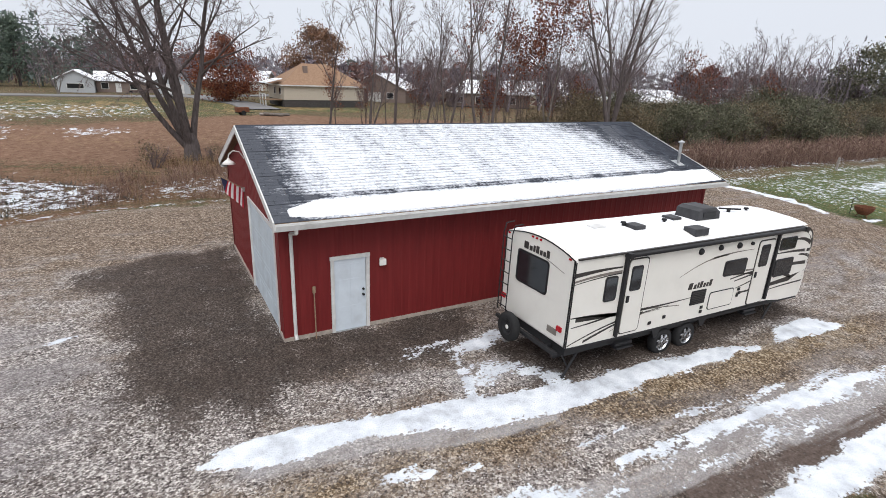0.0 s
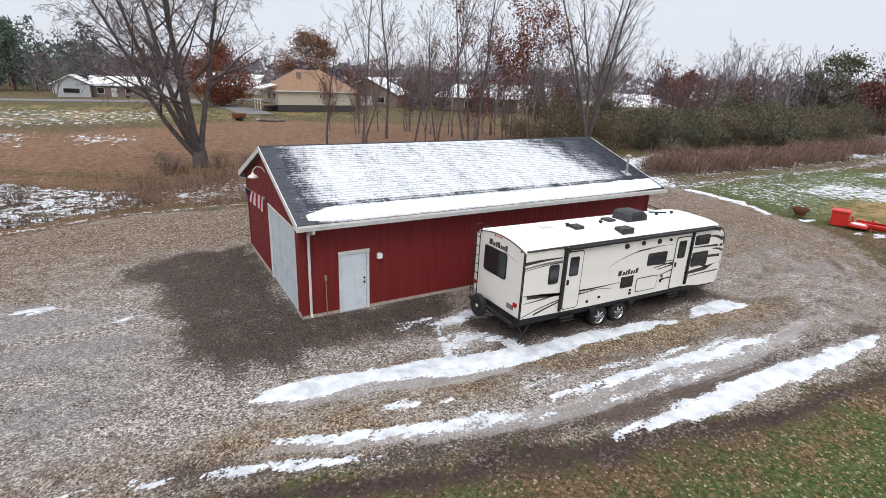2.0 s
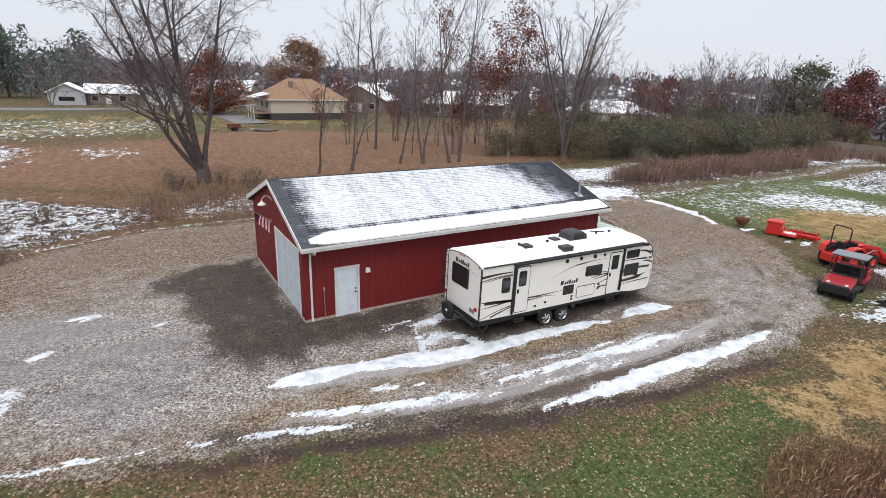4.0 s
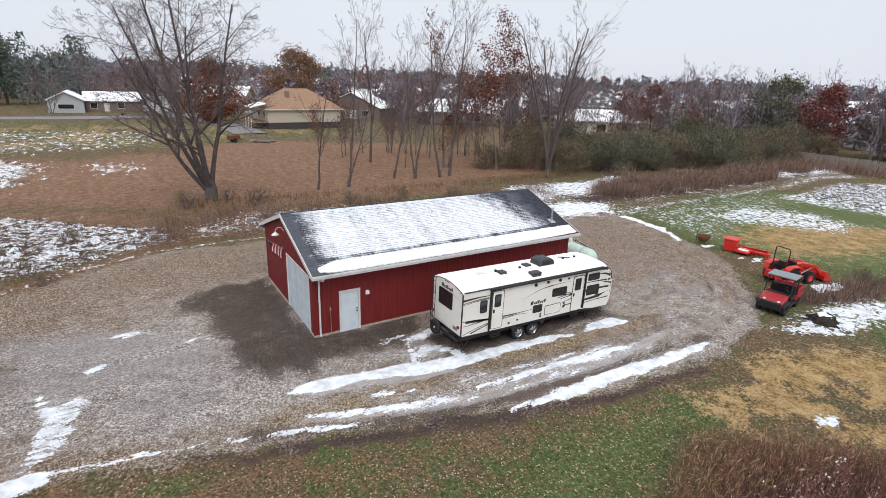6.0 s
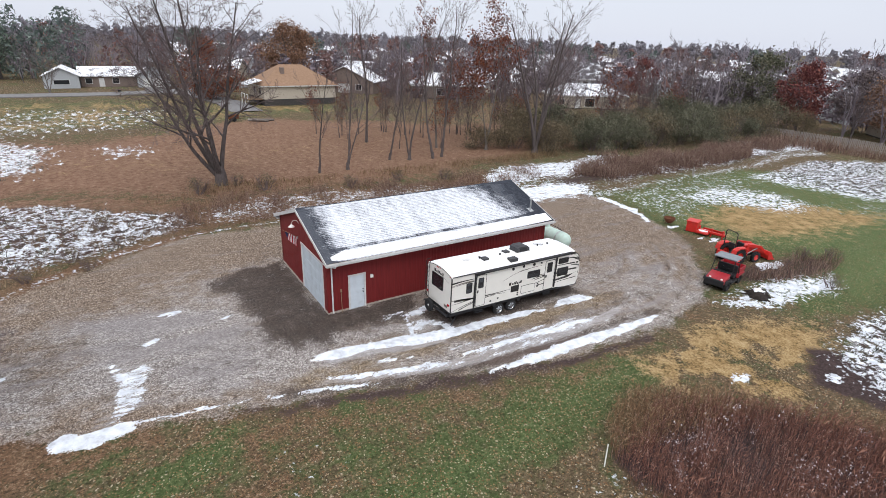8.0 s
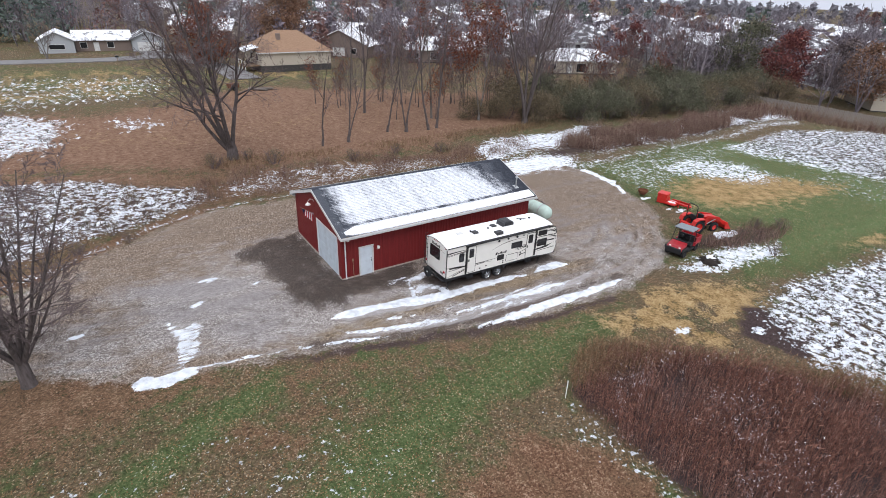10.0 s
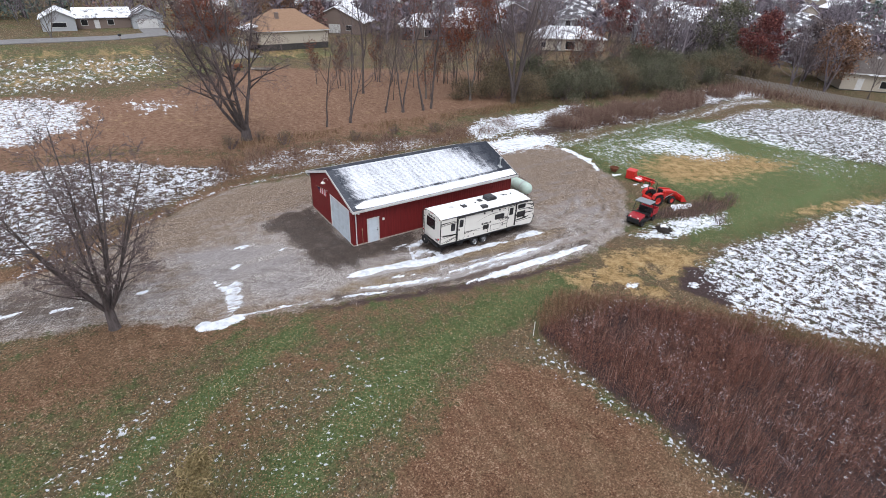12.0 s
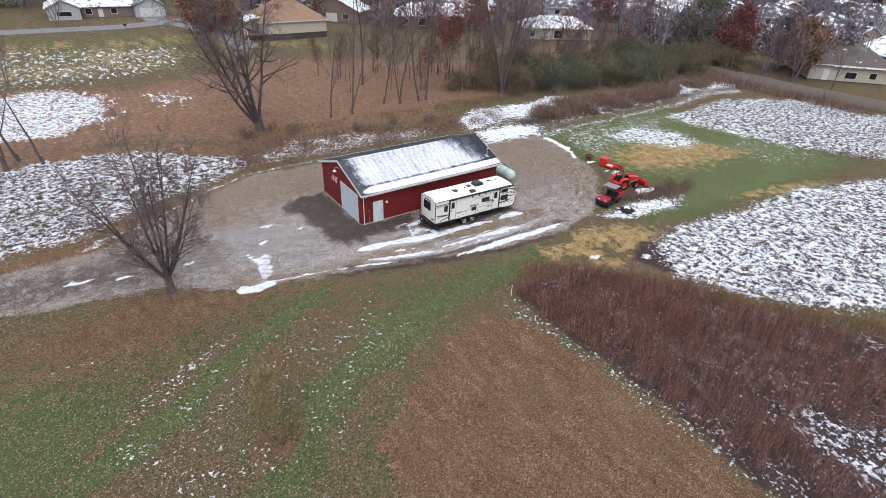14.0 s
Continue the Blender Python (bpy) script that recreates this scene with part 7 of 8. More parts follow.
def bare_form(seed, kids, thin):
    """Vertices and faces of one bare tree, 12 m tall, drawn in strips."""
    r = random.Random(seed)
    w, tips = Ribbon(r), []
    spec = {**SPEC, "depth": len(kids), "kids": kids, "thin": thin, "start": 0.2, "ratio": (0.58, 0.56, 0.5), "angle": (26, 68), "up": (0.05, 0.04, 0.02, 0.0), "shape": lambda t: 1.15 - 0.75 * t}
    for lx, ly, k in ((0.02, 0.0, 11.0), (-0.22, 0.1, 9.0), (0.2, -0.14, 9.0)):
        limb(w, w, tips, r, Vector((0, 0, 0)), Vector((lx, ly, 1)).normalized(), k, 0.20, 0, spec)
    return np.array(w.v), np.array(w.f)


def far_woods(name, material, count, seed, near, far, az, style, label, twigs=170, tall=1.0):
    """Distant trees: bare ones are limbs and twigs, leafy ones a trunk and a broken crown."""
    rnd = random.Random(seed)
    v, f = [], []
    if style in ("bare", "bare_near"):
        forms = [bare_form(seed + k, (8, 5, 4) if style == "bare_near" else (9, 6), 0.030 if style == "bare_near" else 0.07) for k in range(5)]
        vs, fs, base = [], [], 0
        for _ in range(count):
            d = near + (far - near) * rnd.random() ** 1.2
            a = radians(rnd.uniform(*az))
            s, t = rnd.uniform(0.7, 1.3) * tall, rnd.uniform(0, 6.28)
            p, q = forms[rnd.randrange(5)]
            c, n = math.cos(t) * s, math.sin(t) * s
            vs.append(np.stack([p[:, 0] * c - p[:, 1] * n + math.cos(a) * d, p[:, 0] * n + p[:, 1] * c + math.sin(a) * d, p[:, 2] * s * rnd.uniform(0.85, 1.15)], -1))
            fs.append(q + base)
            base += len(p)
        return tagged(raw(name, np.concatenate(vs).tolist(), np.concatenate(fs).tolist(), material), label, "woods", kind="stuff")
    for _ in range(count):
        d = near + (far - near) * rnd.random() ** 1.2
        a = radians(rnd.uniform(*az))
        x0, y0 = math.cos(a) * d, math.sin(a) * d
        h, w = rnd.uniform(9, 16) * tall, rnd.uniform(3.0, 5.5) * tall
        k = max(1.0, d / 170)
        s = len(v)
        v += [(x0 - 0.2, y0, 0), (x0 + 0.2, y0, 0), (x0, y0, h * 0.8)]
        f.append((s, s + 1, s + 2))
        for _ in range(twigs):
            t, b = rnd.uniform(0.12, 1), rnd.uniform(0, 2 * math.pi)
            r = w * math.sqrt(rnd.random()) * math.sin(math.pi * min(1, 0.12 + 0.85 * t)) ** 0.5
            c = Vector((x0 + math.cos(b) * r, y0 + math.sin(b) * r, h * t))
            up = Vector((rnd.gauss(0, 1), rnd.gauss(0, 1), rnd.gauss(0, 1))) * 0.40 * k
            q = Vector((rnd.gauss(0, 1), rnd.gauss(0, 1), rnd.gauss(0, 1))) * 0.40 * k
            s = len(v)
            v += [tuple(c - q), tuple(c + q), tuple(c + up)]
            f.append((s, s + 1, s + 2))
    return tagged(raw(name, v, f, material), label, "woods", kind="stuff")


# distance haze is put into these colours: paler and bluer the farther off
M_FAROAK = leaf_material("hazed_rust_leaves", (0.0, (0.116, 0.066, 0.062)), (0.6, (0.187, 0.105, 0.094)), (1.0, (0.275, 0.165, 0.144)))
M_FARPINE = leaf_material("hazed_evergreen", (0.0, (0.072, 0.095, 0.090)), (0.6, (0.119, 0.150, 0.134)), (1.0, (0.171, 0.204, 0.176)))
M_HORIZON = leaf_material("hazed_horizon_twigs", (0.0, (0.17, 0.165, 0.19)), (1.0, (0.25, 0.24, 0.27)))
M_MIDBARE = leaf_material("hazed_bare_twigs", (0.0, (0.109, 0.092, 0.105)), (0.6, (0.184, 0.159, 0.178)), (1.0, (0.270, 0.236, 0.256)))
M_FARBARE = leaf_material("hazed_far_twigs", (0.0, (0.109, 0.094, 0.112)), (0.6, (0.190, 0.163, 0.185)), (1.0, (0.276, 0.241, 0.262)))
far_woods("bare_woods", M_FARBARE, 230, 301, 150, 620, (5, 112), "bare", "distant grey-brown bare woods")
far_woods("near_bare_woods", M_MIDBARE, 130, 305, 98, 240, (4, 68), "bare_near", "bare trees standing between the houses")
# street twigs, with haze mixed into their grey-violet
M_TWIGHAZE = leaf_material("hazed_street_twigs", (0.0, (0.091, 0.075, 0.090)), (0.6, (0.166, 0.140, 0.165)), (1.0, (0.260, 0.221, 0.252)))
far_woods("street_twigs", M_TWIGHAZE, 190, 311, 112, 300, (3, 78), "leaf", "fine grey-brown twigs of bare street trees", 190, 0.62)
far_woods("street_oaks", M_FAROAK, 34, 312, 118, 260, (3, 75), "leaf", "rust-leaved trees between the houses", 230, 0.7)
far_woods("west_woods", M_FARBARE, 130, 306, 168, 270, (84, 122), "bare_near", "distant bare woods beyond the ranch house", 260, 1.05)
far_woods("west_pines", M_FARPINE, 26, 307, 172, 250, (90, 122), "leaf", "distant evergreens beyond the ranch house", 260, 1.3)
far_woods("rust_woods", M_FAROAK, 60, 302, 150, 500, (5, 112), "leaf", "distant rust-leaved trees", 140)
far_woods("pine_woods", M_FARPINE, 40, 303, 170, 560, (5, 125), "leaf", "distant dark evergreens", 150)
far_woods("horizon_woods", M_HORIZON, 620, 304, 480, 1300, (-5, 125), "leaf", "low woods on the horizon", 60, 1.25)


# ---------------------------------------------------------------- houses
def roof_material(name, a, b, snow):
    m = Mat(name, 0.9, 0, 0.2)
    base = m.ramp(m.noise(3, 5), (0.35, a), (0.65, b))
    course = m.noise(6, 3, stretch=(0.15, 0.15, 9))
    base = m.mix(m.math("MULTIPLY", course, 0.5), base, tuple(v * 0.55 for v in a))
    if snow:
        f = m.ramp(m.math("ADD", m.math("MULTIPLY", m.noise(0.55, 5), 0.7), m.math("MULTIPLY", m.noise(4, 4), 0.3)), (0.62 - 0.35 * snow, (0, 0, 0)), (0.70 - 0.35 * snow, (1, 1, 1)))
        base = m.mix(f, base, (0.80, 0.82, 0.86))
    m.colour(base)
    return m.m


M_TANROOF = roof_material("tan_orange_shingles", (0.27, 0.165, 0.105), (0.37, 0.245, 0.165), 0)
M_SNOWROOF = roof_material("snowy_grey_shingles", (0.10, 0.095, 0.10), (0.16, 0.15, 0.155), 0.66)
M_HALFROOF = roof_material("half_snowy_dark_shingles", (0.075, 0.072, 0.08), (0.13, 0.12, 0.125), 0.30)
M_GREYROOFING = roof_material("grey_brown_shingles", (0.11, 0.092, 0.084), (0.17, 0.148, 0.138), 0.06)
M_BEIGE = plain("beige_lap_siding", (0.46, 0.41, 0.34), 0.75, var=0.08, dirt=0.1)
M_GREYSIDE = plain("grey_lap_siding", (0.40, 0.42, 0.44), 0.75, var=0.08)
M_BRICKFAR = plain("taupe_brick_wall", (0.20, 0.155, 0.135), 0.85, var=0.2, scale=20)
# foundation, its near-black colour standing in for the shadow below the walls
M_DARKBASE = plain("shaded_block_base", (0.060, 0.056, 0.054), 0.9, var=0.3)


def house(x, y, rz, w, d, eave, rise, wall, roofing, kind, label, base=0.0, windows=(), doors=(), chimney=None, over=0.5):
    """A house of width w along its front and depth d. windows and doors: (side, along, low, width, height)."""
    hs = empty("house", x, y, GZ - 0.05, rz, label, "house")
    bm = box(0, w, 0, d, base, eave)
    part("wall", bm, wall, hs)
    if base:
        part("foundation", box(0.06, w - 0.06, 0.06, d - 0.06, -0.3, base - 0.004), M_DARKBASE, hs)
    th = 0.18
    o = over
    if kind == "gable":
        k = rise / (d / 2)
        ze = eave - k * o
        for s in (0, 1):
            ya, yb = (-o, d / 2) if s == 0 else (d + o, d / 2)
            part("roof", prism([(ya, ze), (yb, eave + rise), (yb, eave + rise - th), (ya, ze - th)], -o, w + o, "x"), roofing, hs)
        part("gable", prism([(0.02, eave - 0.004), (d - 0.02, eave - 0.004), (d / 2, eave + rise - th - 0.02)], 0.0, 0.12, "x"), wall, hs)
        part("gable", prism([(0.02, eave - 0.004), (d - 0.02, eave - 0.004), (d / 2, eave + rise - th - 0.02)], w - 0.12, w, "x"), wall, hs)
    elif kind == "cross":
        k = rise / (w / 2)
        ze = eave - k * o
        for s in (0, 1):
            xa, xb = (-o, w / 2) if s == 0 else (w + o, w / 2)
            part("roof", prism([(xa, ze), (xb, eave + rise), (xb, eave + rise - th), (xa, ze - th)], -o, d + o, "y"), roofing, hs)
        for ya, yb in ((0.0, 0.12), (d - 0.12, d)):
            part("gable", prism([(0.02, eave - 0.004), (w - 0.02, eave - 0.004), (w / 2, eave + rise - th - 0.02)], ya, yb, "y"), wall, hs)
    else:
        bm = bmesh.new()
        r = min(w, d) / 2
        c = [bm.verts.new(p) for p in ((-o, -o, eave - 0.1), (w + o, -o, eave - 0.1), (w + o, d + o, eave - 0.1), (-o, d + o, eave - 0.1))]
        ends = ((r * 0.9, d / 2), (w - r * 0.9, d / 2)) if w >= d else ((w / 2, r * 0.9), (w / 2, d - r * 0.9))
        t = [bm.verts.new((a, b, eave + rise)) for a, b in ends]
        if w >= d:
            fs = ((c[0], c[1], t[1], t[0]), (c[1], c[2], t[1]), (c[2], c[3], t[0], t[1]), (c[3], c[0], t[0]))
        else:
            fs = ((c[0], c[1], t[0]), (c[1], c[2], t[1], t[0]), (c[2], c[3], t[1]), (c[3], c[0], t[0], t[1]))
        for q in fs:
            bm.faces.new(q)
        bm.faces.new(c[::-1])
        part("roof", bm, roofing, hs)
        part("fascia", box(-o, w + o, -o, d + o, eave - 0.32, eave - 0.104), M_TRIM, hs)
    for side, along, low, ww, hh in windows:
        wn = empty("window")
        wn.parent = hs
        if side == "front":
            a = (along, along + ww, -0.06, 0.02)
            b = (along + 0.1, along + ww - 0.1, -0.075, 0.0)
        elif side == "right":
            a = (w - 0.02, w + 0.06, along, along + ww)
            b = (w, w + 0.075, along + 0.1, along + ww - 0.1)
        else:
            a = (-0.06, 0.02, along, along + ww)
            b = (-0.075, 0.0, along + 0.1, along + ww - 0.1)
        part("window_frame", box(*a, low, low + hh), M_TRIM, wn)
        part("pane", box(*b, low + 0.1, low + hh - 0.1), M_GLASS, wn)
    for side, along, low, ww, hh in doors:
        a = (along, along + ww, -0.05, 0.02) if side == "front" else (-0.05, 0.02, along, along + ww) if side == "left" else (w - 0.02, w + 0.05, along, along + ww)
        part("house_door", box(*a, low, low + hh), M_TRIM, hs)
    if chimney:
        cx, cy, cz = chimney
        part("chimney", box(cx - 0.4, cx + 0.4, cy - 0.35, cy + 0.35, eave, cz), M_BRICKFAR, hs)
    return hs


F, R_, L_ = "front", "right", "left"
house(20.8, 92.0, 2, 16.0, 12, 4.2, 3.9, M_BEIGE, M_TANROOF, "hip", "beige house with a tan hip roof above a dark base", 1.35,
      ((L_, 2.0, 2.2, 1.3, 1.4), (L_, 6.0, 2.2, 1.3, 1.4)), (), (5.2, 3.4, 7.6))
dk = empty("deck", 17.6, 93.2, GZ, 2, "weathered deck with a railing beside the tan-roofed house", "deck")
part("deck_floor", box(0, 3.1, 0, 5, 1.15, 1.35), M_WOOD, dk)
for i in range(3):
    part("post", box(0.0, 0.14, 0.1 + i * 2.3, 0.24 + i * 2.3, -0.1, 2.3), M_TRIM, dk)
part("rail", box(0, 0.1, 0, 5, 2.2, 2.3), M_TRIM, dk)
part("porch_roof", prism([(0, 4.2), (3.2, 5.0), (3.2, 5.15), (0, 4.35)], -0.3, 5.2, "y"), M_SNOWROOF, dk)
house(-19.6, 140, -1, 7.4, 12, 3.2, 1.9, M_GREYSIDE, M_SNOWROOF, "cross", "pale grey gabled wing of a snowy-roofed ranch house", 0, ((F, 2.0, 0.9, 3.4, 1.2),))
house(-12.0, 143, -1, 12.6, 9, 3.0, 1.9, M_BRICKFAR, M_SNOWROOF, "gable", "low ranch house with a snow-covered roof", 0, ((F, 1.0, 0.8, 1.6, 1.5), (F, 7.0, 0.8, 1.6, 1.5)), ((F, 4.0, 0.1, 1.2, 2.1),))
house(0.6, 139.5, -1, 7.6, 11, 3.2, 2.0, M_GREYSIDE, M_HALFROOF, "cross", "garage wing of a ranch house with a wide white door", 0, (), ((F, 1.2, 0.1, 5.0, 2.3),))
house(81.5, 69.0, -28, 17.6, 9, 3.3, 2.3, M_BEIGE, M_SNOWROOF, "hip", "beige ranch house with a snowy roof behind trees", 0.3,
      ((F, 1.2, 1.0, 1.4, 1.4), (F, 7.6, 0.6, 2.4, 2.0), (F, 13.6, 1.0, 1.6, 1.4)), ((F, 5.4, 0.3, 1.1, 2.1),))
house(60.0, 98.0, -24, 19.0, 10, 3.4, 2.8, M_BRICKFAR, M_SNOWROOF, "hip", "taupe brick house with a snowy hip roof", 0.2,
      ((F, 1.6, 1.0, 1.6, 1.5), (F, 6.0, 0.8, 2.6, 1.8), (F, 14.0, 1.0, 1.6, 1.5)), ((F, 10.6, 0.2, 1.2, 2.2),))
house(52.0, 150.0, -12, 15.0, 10, 3.6, 3.4, M_GREYSIDE, M_HALFROOF, "cross", "grey house with a steep half-snowy roof", 0, ((F, 2.0, 1.0, 1.6, 1.5), (F, 9.0, 1.0, 1.6, 1.5)), ())
house(68.0, 146.0, -12, 14.0, 9, 3.4, 3.0, M_BRICKFAR, M_HALFROOF, "gable", "dark brick house with patches of snow", 0, ((F, 2.0, 1.0, 1.6, 1.5), (F, 9.0, 1.0, 1.6, 1.5)), ())
far_house = house(107.0, 10.5, -47, 15.0, 11, 3.4, 3.4, M_BEIGE, M_GREYROOFING, "hip", "beige house with a grey-brown hip roof beyond the fence", 0.2,
      ((F, 6.6, 0.7, 2.2, 1.4), (F, 11.0, 0.9, 1.4, 1.3)), ((F, 2.6, 0.2, 1.1, 2.1),))
part("lean_roof", prism([(4.0, 3.0), (14.8, 3.0), (14.8, 3.14), (4.0, 3.14)], -0.75, 0.0, "y"), M_SNOWROOF, far_house)
rnd = random.Random(515)
street = [house(128.0, 78.0, -30, 15, 10, 3.3, 3.0, M_BEIGE, M_SNOWROOF, "gable", "house in a far street with a snowy roof", 0, ((F, 2, 0.9, 1.6, 1.5), (F, 7, 0.9, 2.0, 1.5)), ((F, 10.5, 0.1, 3.6, 2.3),)),
          house(150.0, 60.0, -35, 14, 11, 5.4, 3.4, M_GREYSIDE, M_HALFROOF, "hip", "two-storey house in a far street, roof half snowy", 0, ((F, 2, 0.9, 1.6, 1.5), (F, 2, 3.4, 1.6, 1.4), (F, 8, 3.4, 1.6, 1.4), (F, 11, 0.9, 1.6, 1.5)), ((F, 6, 0.1, 1.4, 2.3),)),
          house(170.0, 92.0, -28, 16, 10, 3.4, 3.6, M_BRICKFAR, M_SNOWROOF, "cross", "brick house in a far street with a snowy roof", 0, ((F, 2, 0.9, 1.8, 1.5), (F, 11, 0.9, 1.8, 1.5)), ((F, 6, 0.1, 3.4, 2.3),))]
for h in street:
    h["group"] = "houses of the far streets"
taken = []
for i in range(900):
    if len(taken) >= 135:
        break
    a, dd = radians(rnd.uniform(2, 86)), 124 + 330 * rnd.random() ** 1.2
    x, y = dd * math.cos(a), dd * math.sin(a)
    if any(math.hypot(x - p, y - q) < 17.5 for p, q in taken) or math.hypot(x - 60, y - 100) < 24 or (x < 40 and y < 170) or (45 < x < 90 and 135 < y < 165) or (x < 122 and y < 50) or math.hypot(x - 90, y - 66) < 22:
        continue
    taken.append((x, y))
    copy_thing(street[rnd.randrange(3)], pose(x, y, GZ - 0.05, 0, 0, rnd.choice((-30, -25, -40, 60, 150)) + rnd.uniform(-8, 8)))


def flat_strip(name, pts, width, material, label, z=0.012):
    """A paved strip lying just above the ground."""
    bm = bmesh.new()
    rows = []
    for i, (x, y) in enumerate(pts):
        a, b = pts[max(0, i - 1)], pts[min(len(pts) - 1, i + 1)]
        d = Vector((b[0] - a[0], b[1] - a[1], 0)).normalized()
        n = Vector((-d.y, d.x, 0)) * width / 2
        zz = float(land(x, y)) + z + 0.14
        rows.append([bm.verts.new((x + n.x, y + n.y, zz)), bm.verts.new((x - n.x, y - n.y, zz)), bm.verts.new((x - n.x, y - n.y, zz - 0.4)), bm.verts.new((x + n.x, y + n.y, zz - 0.4))])
    for r, s in zip(rows, rows[1:]):
        for k in range(4):
            bm.faces.new((r[k], s[k], s[(k + 1) % 4], r[(k + 1) % 4]))
    bmesh.ops.recalc_face_normals(bm, faces=bm.faces)
    tagged(part(name, bm, material), label, "road", kind="structure")


M_ROAD = plain("worn_grey_asphalt", (0.19, 0.185, 0.185), 0.9, var=0.2, scale=1.5)
flat_strip("road", [(-120, 118), (-60, 121), (-26, 122.5), (-6, 123), (6, 127), (26, 138), (60, 178), (110, 250)], 7.0, M_ROAD, "worn grey suburban street with snowy verges")
flat_strip("driveway", [(8, 127), (12, 114), (15.0, 100), (15.4, 84)], 6.0, M_ROAD, "grey driveway beside the tan-roofed house")
flat_strip("house_drive", [(4.4, 126), (4.4, 138.6)], 5.5, M_ROAD, "grey driveway of the ranch house")


# ---------------------------------------------------------------- machines
def tyre_wheel(parent, x, y, z, r, w, rim_mat, lugs=0):
    wh = empty("wheel")
    wh.parent = parent
    c = (x, y, z)
    h = w / 2
    part("tyre", lathe([(r * 0.55, -h * 0.8), (r * 0.85, -h), (r * 0.97, -h * 0.8), (r, -h * 0.4), (r, h * 0.4), (r * 0.97, h * 0.8), (r * 0.85, h), (r * 0.55, h * 0.8)], 24, "y", c), M_TYRE, wh)
    part("rim", lathe([(0.001, -h * 0.35), (r * 0.2, -h * 0.5), (r * 0.45, -h * 0.3), (r * 0.57, -h * 0.75), (r * 0.57, h * 0.75), (r * 0.45, h * 0.3), (r * 0.2, h * 0.5), (0.001, h * 0.35)], 20, "y", c), rim_mat, wh)
    for i in range(lugs):
        a = 2 * math.pi * i / lugs
        bm = box(-0.03, 0.03, -h * 0.95, h * 0.95, r - 0.01, r + 0.035)
        bmesh.ops.transform(bm, matrix=Matrix.Translation(c) @ Matrix.Rotation(a, 4, "Y") @ Matrix.Rotation(0.35, 4, "Z"), verts=bm.verts)
        part("lug", bm, M_TYRE, wh)
    return wh


M_ROT = plain("dark_rotten_wood", (0.030, 0.024, 0.021), 0.95, var=0.5, scale=9)


def build_utility_vehicle():
    u = empty("utility_vehicle", 23.75, -8.35, GZ, 190, "red side-by-side utility vehicle with a grey plastic roof", "utility vehicle")
    # front is along +x here
    for x, y in ((0.95, 0.58), (0.95, -0.58), (-0.98, 0.58), (-0.98, -0.58)):
        tyre_wheel(u, x, y, 0.33, 0.33, 0.27, M_BLACK)
    part("chassis", box(-1.4, 1.3, -0.42, 0.42, 0.30, 0.48, 0.02), M_BLACK, u)
    part("hood", prism([(0.55, 0.52), (1.42, 0.52), (1.46, 0.66), (1.30, 0.86), (0.60, 1.02), (0.55, 1.0)], -0.58, 0.58, "y", 0.05), M_UTV, u)
    part("front_guard", box(1.38, 1.54, -0.56, 0.56, 0.34, 0.76, 0.06), M_BLACK, u)
    for y in (-0.42, 0.30):
        part("headlight", box(1.30, 1.40, y, y + 0.14, 0.77, 0.84, 0.02), M_LAMPWHITE, u)
    for y in (-1, 1):
        part("fender", prism([(0.55, 0.55), (0.62, 0.74), (1.30, 0.74), (1.40, 0.55), (1.26, 0.62), (0.70, 0.62)], *sorted((y * 0.55, y * 0.74)), "y", 0.02), M_BLACK, u)
        part("sill", box(-0.45, 0.58, *sorted((y * 0.42, y * 0.72)), 0.36, 0.50, 0.02), M_BLACK, u)
        part("rear_fender", prism([(-1.45, 0.62), (-1.38, 0.80), (-0.52, 0.80), (-0.46, 0.55), (-0.6, 0.66), (-1.3, 0.66)], *sorted((y * 0.52, y * 0.76)), "y", 0.02), M_UTV, u)
    seat = part("seat_base", box(-0.50, 0.0, -0.60, 0.60, 0.55, 0.80, 0.05), M_BLACK, u)
    part("seat_back", box(-0.58, -0.42, -0.60, 0.60, 0.78, 1.32, 0.05), M_BLACK, seat)
    part("dashboard", box(0.40, 0.60, -0.58, 0.58, 0.86, 1.06, 0.03), M_BLACK, u)
    part("steering_wheel", lathe([(0.15, 0), (0.17, 0.015), (0.17, -0.015), (0.15, 0)], 16, "x", (0.28, 0.28, 1.10)), M_BLACK, u)
    for y in (-0.64, 0.64):
        part("cab_tube", pipe([(0.58, y, 0.95), (0.30, y * 0.95, 1.86), (-0.52, y * 0.95, 1.90), (-0.62, y, 0.80)], 0.028), M_BLACK, u)
    for x, z in ((0.30, 1.86), (-0.52, 1.90), (-0.60, 1.25)):
        part("cross_tube", rod((x, -0.62, z), (x, 0.62, z), 0.024), M_BLACK, u)
    part("cab_roof", box(-0.66, 0.42, -0.70, 0.70, 1.885, 1.96, 0.03), M_GREYROOF, u, "grey moulded plastic roof")
    part("windscreen", prism([(0.575, 1.04), (0.585, 1.04), (0.335, 1.84), (0.325, 1.84)], -0.58, 0.58, "y"), M_CLEAR, u)
    bed = part("bed_floor", box(-1.55, -0.62, -0.68, 0.68, 0.80, 0.86), M_UTV, u)
    for y in (-0.70, 0.66):
        part("bed_side", box(-1.55, -0.62, y, y + 0.04, 0.86, 1.14, 0.01), M_UTV, bed)
    part("tailgate", box(-1.60, -1.555, -0.70, 0.70, 0.82, 1.14, 0.01), M_UTV, bed)
    part("headboard", box(-0.66, -0.62, -0.68, 0.68, 0.86, 1.16, 0.01), M_UTV, bed)


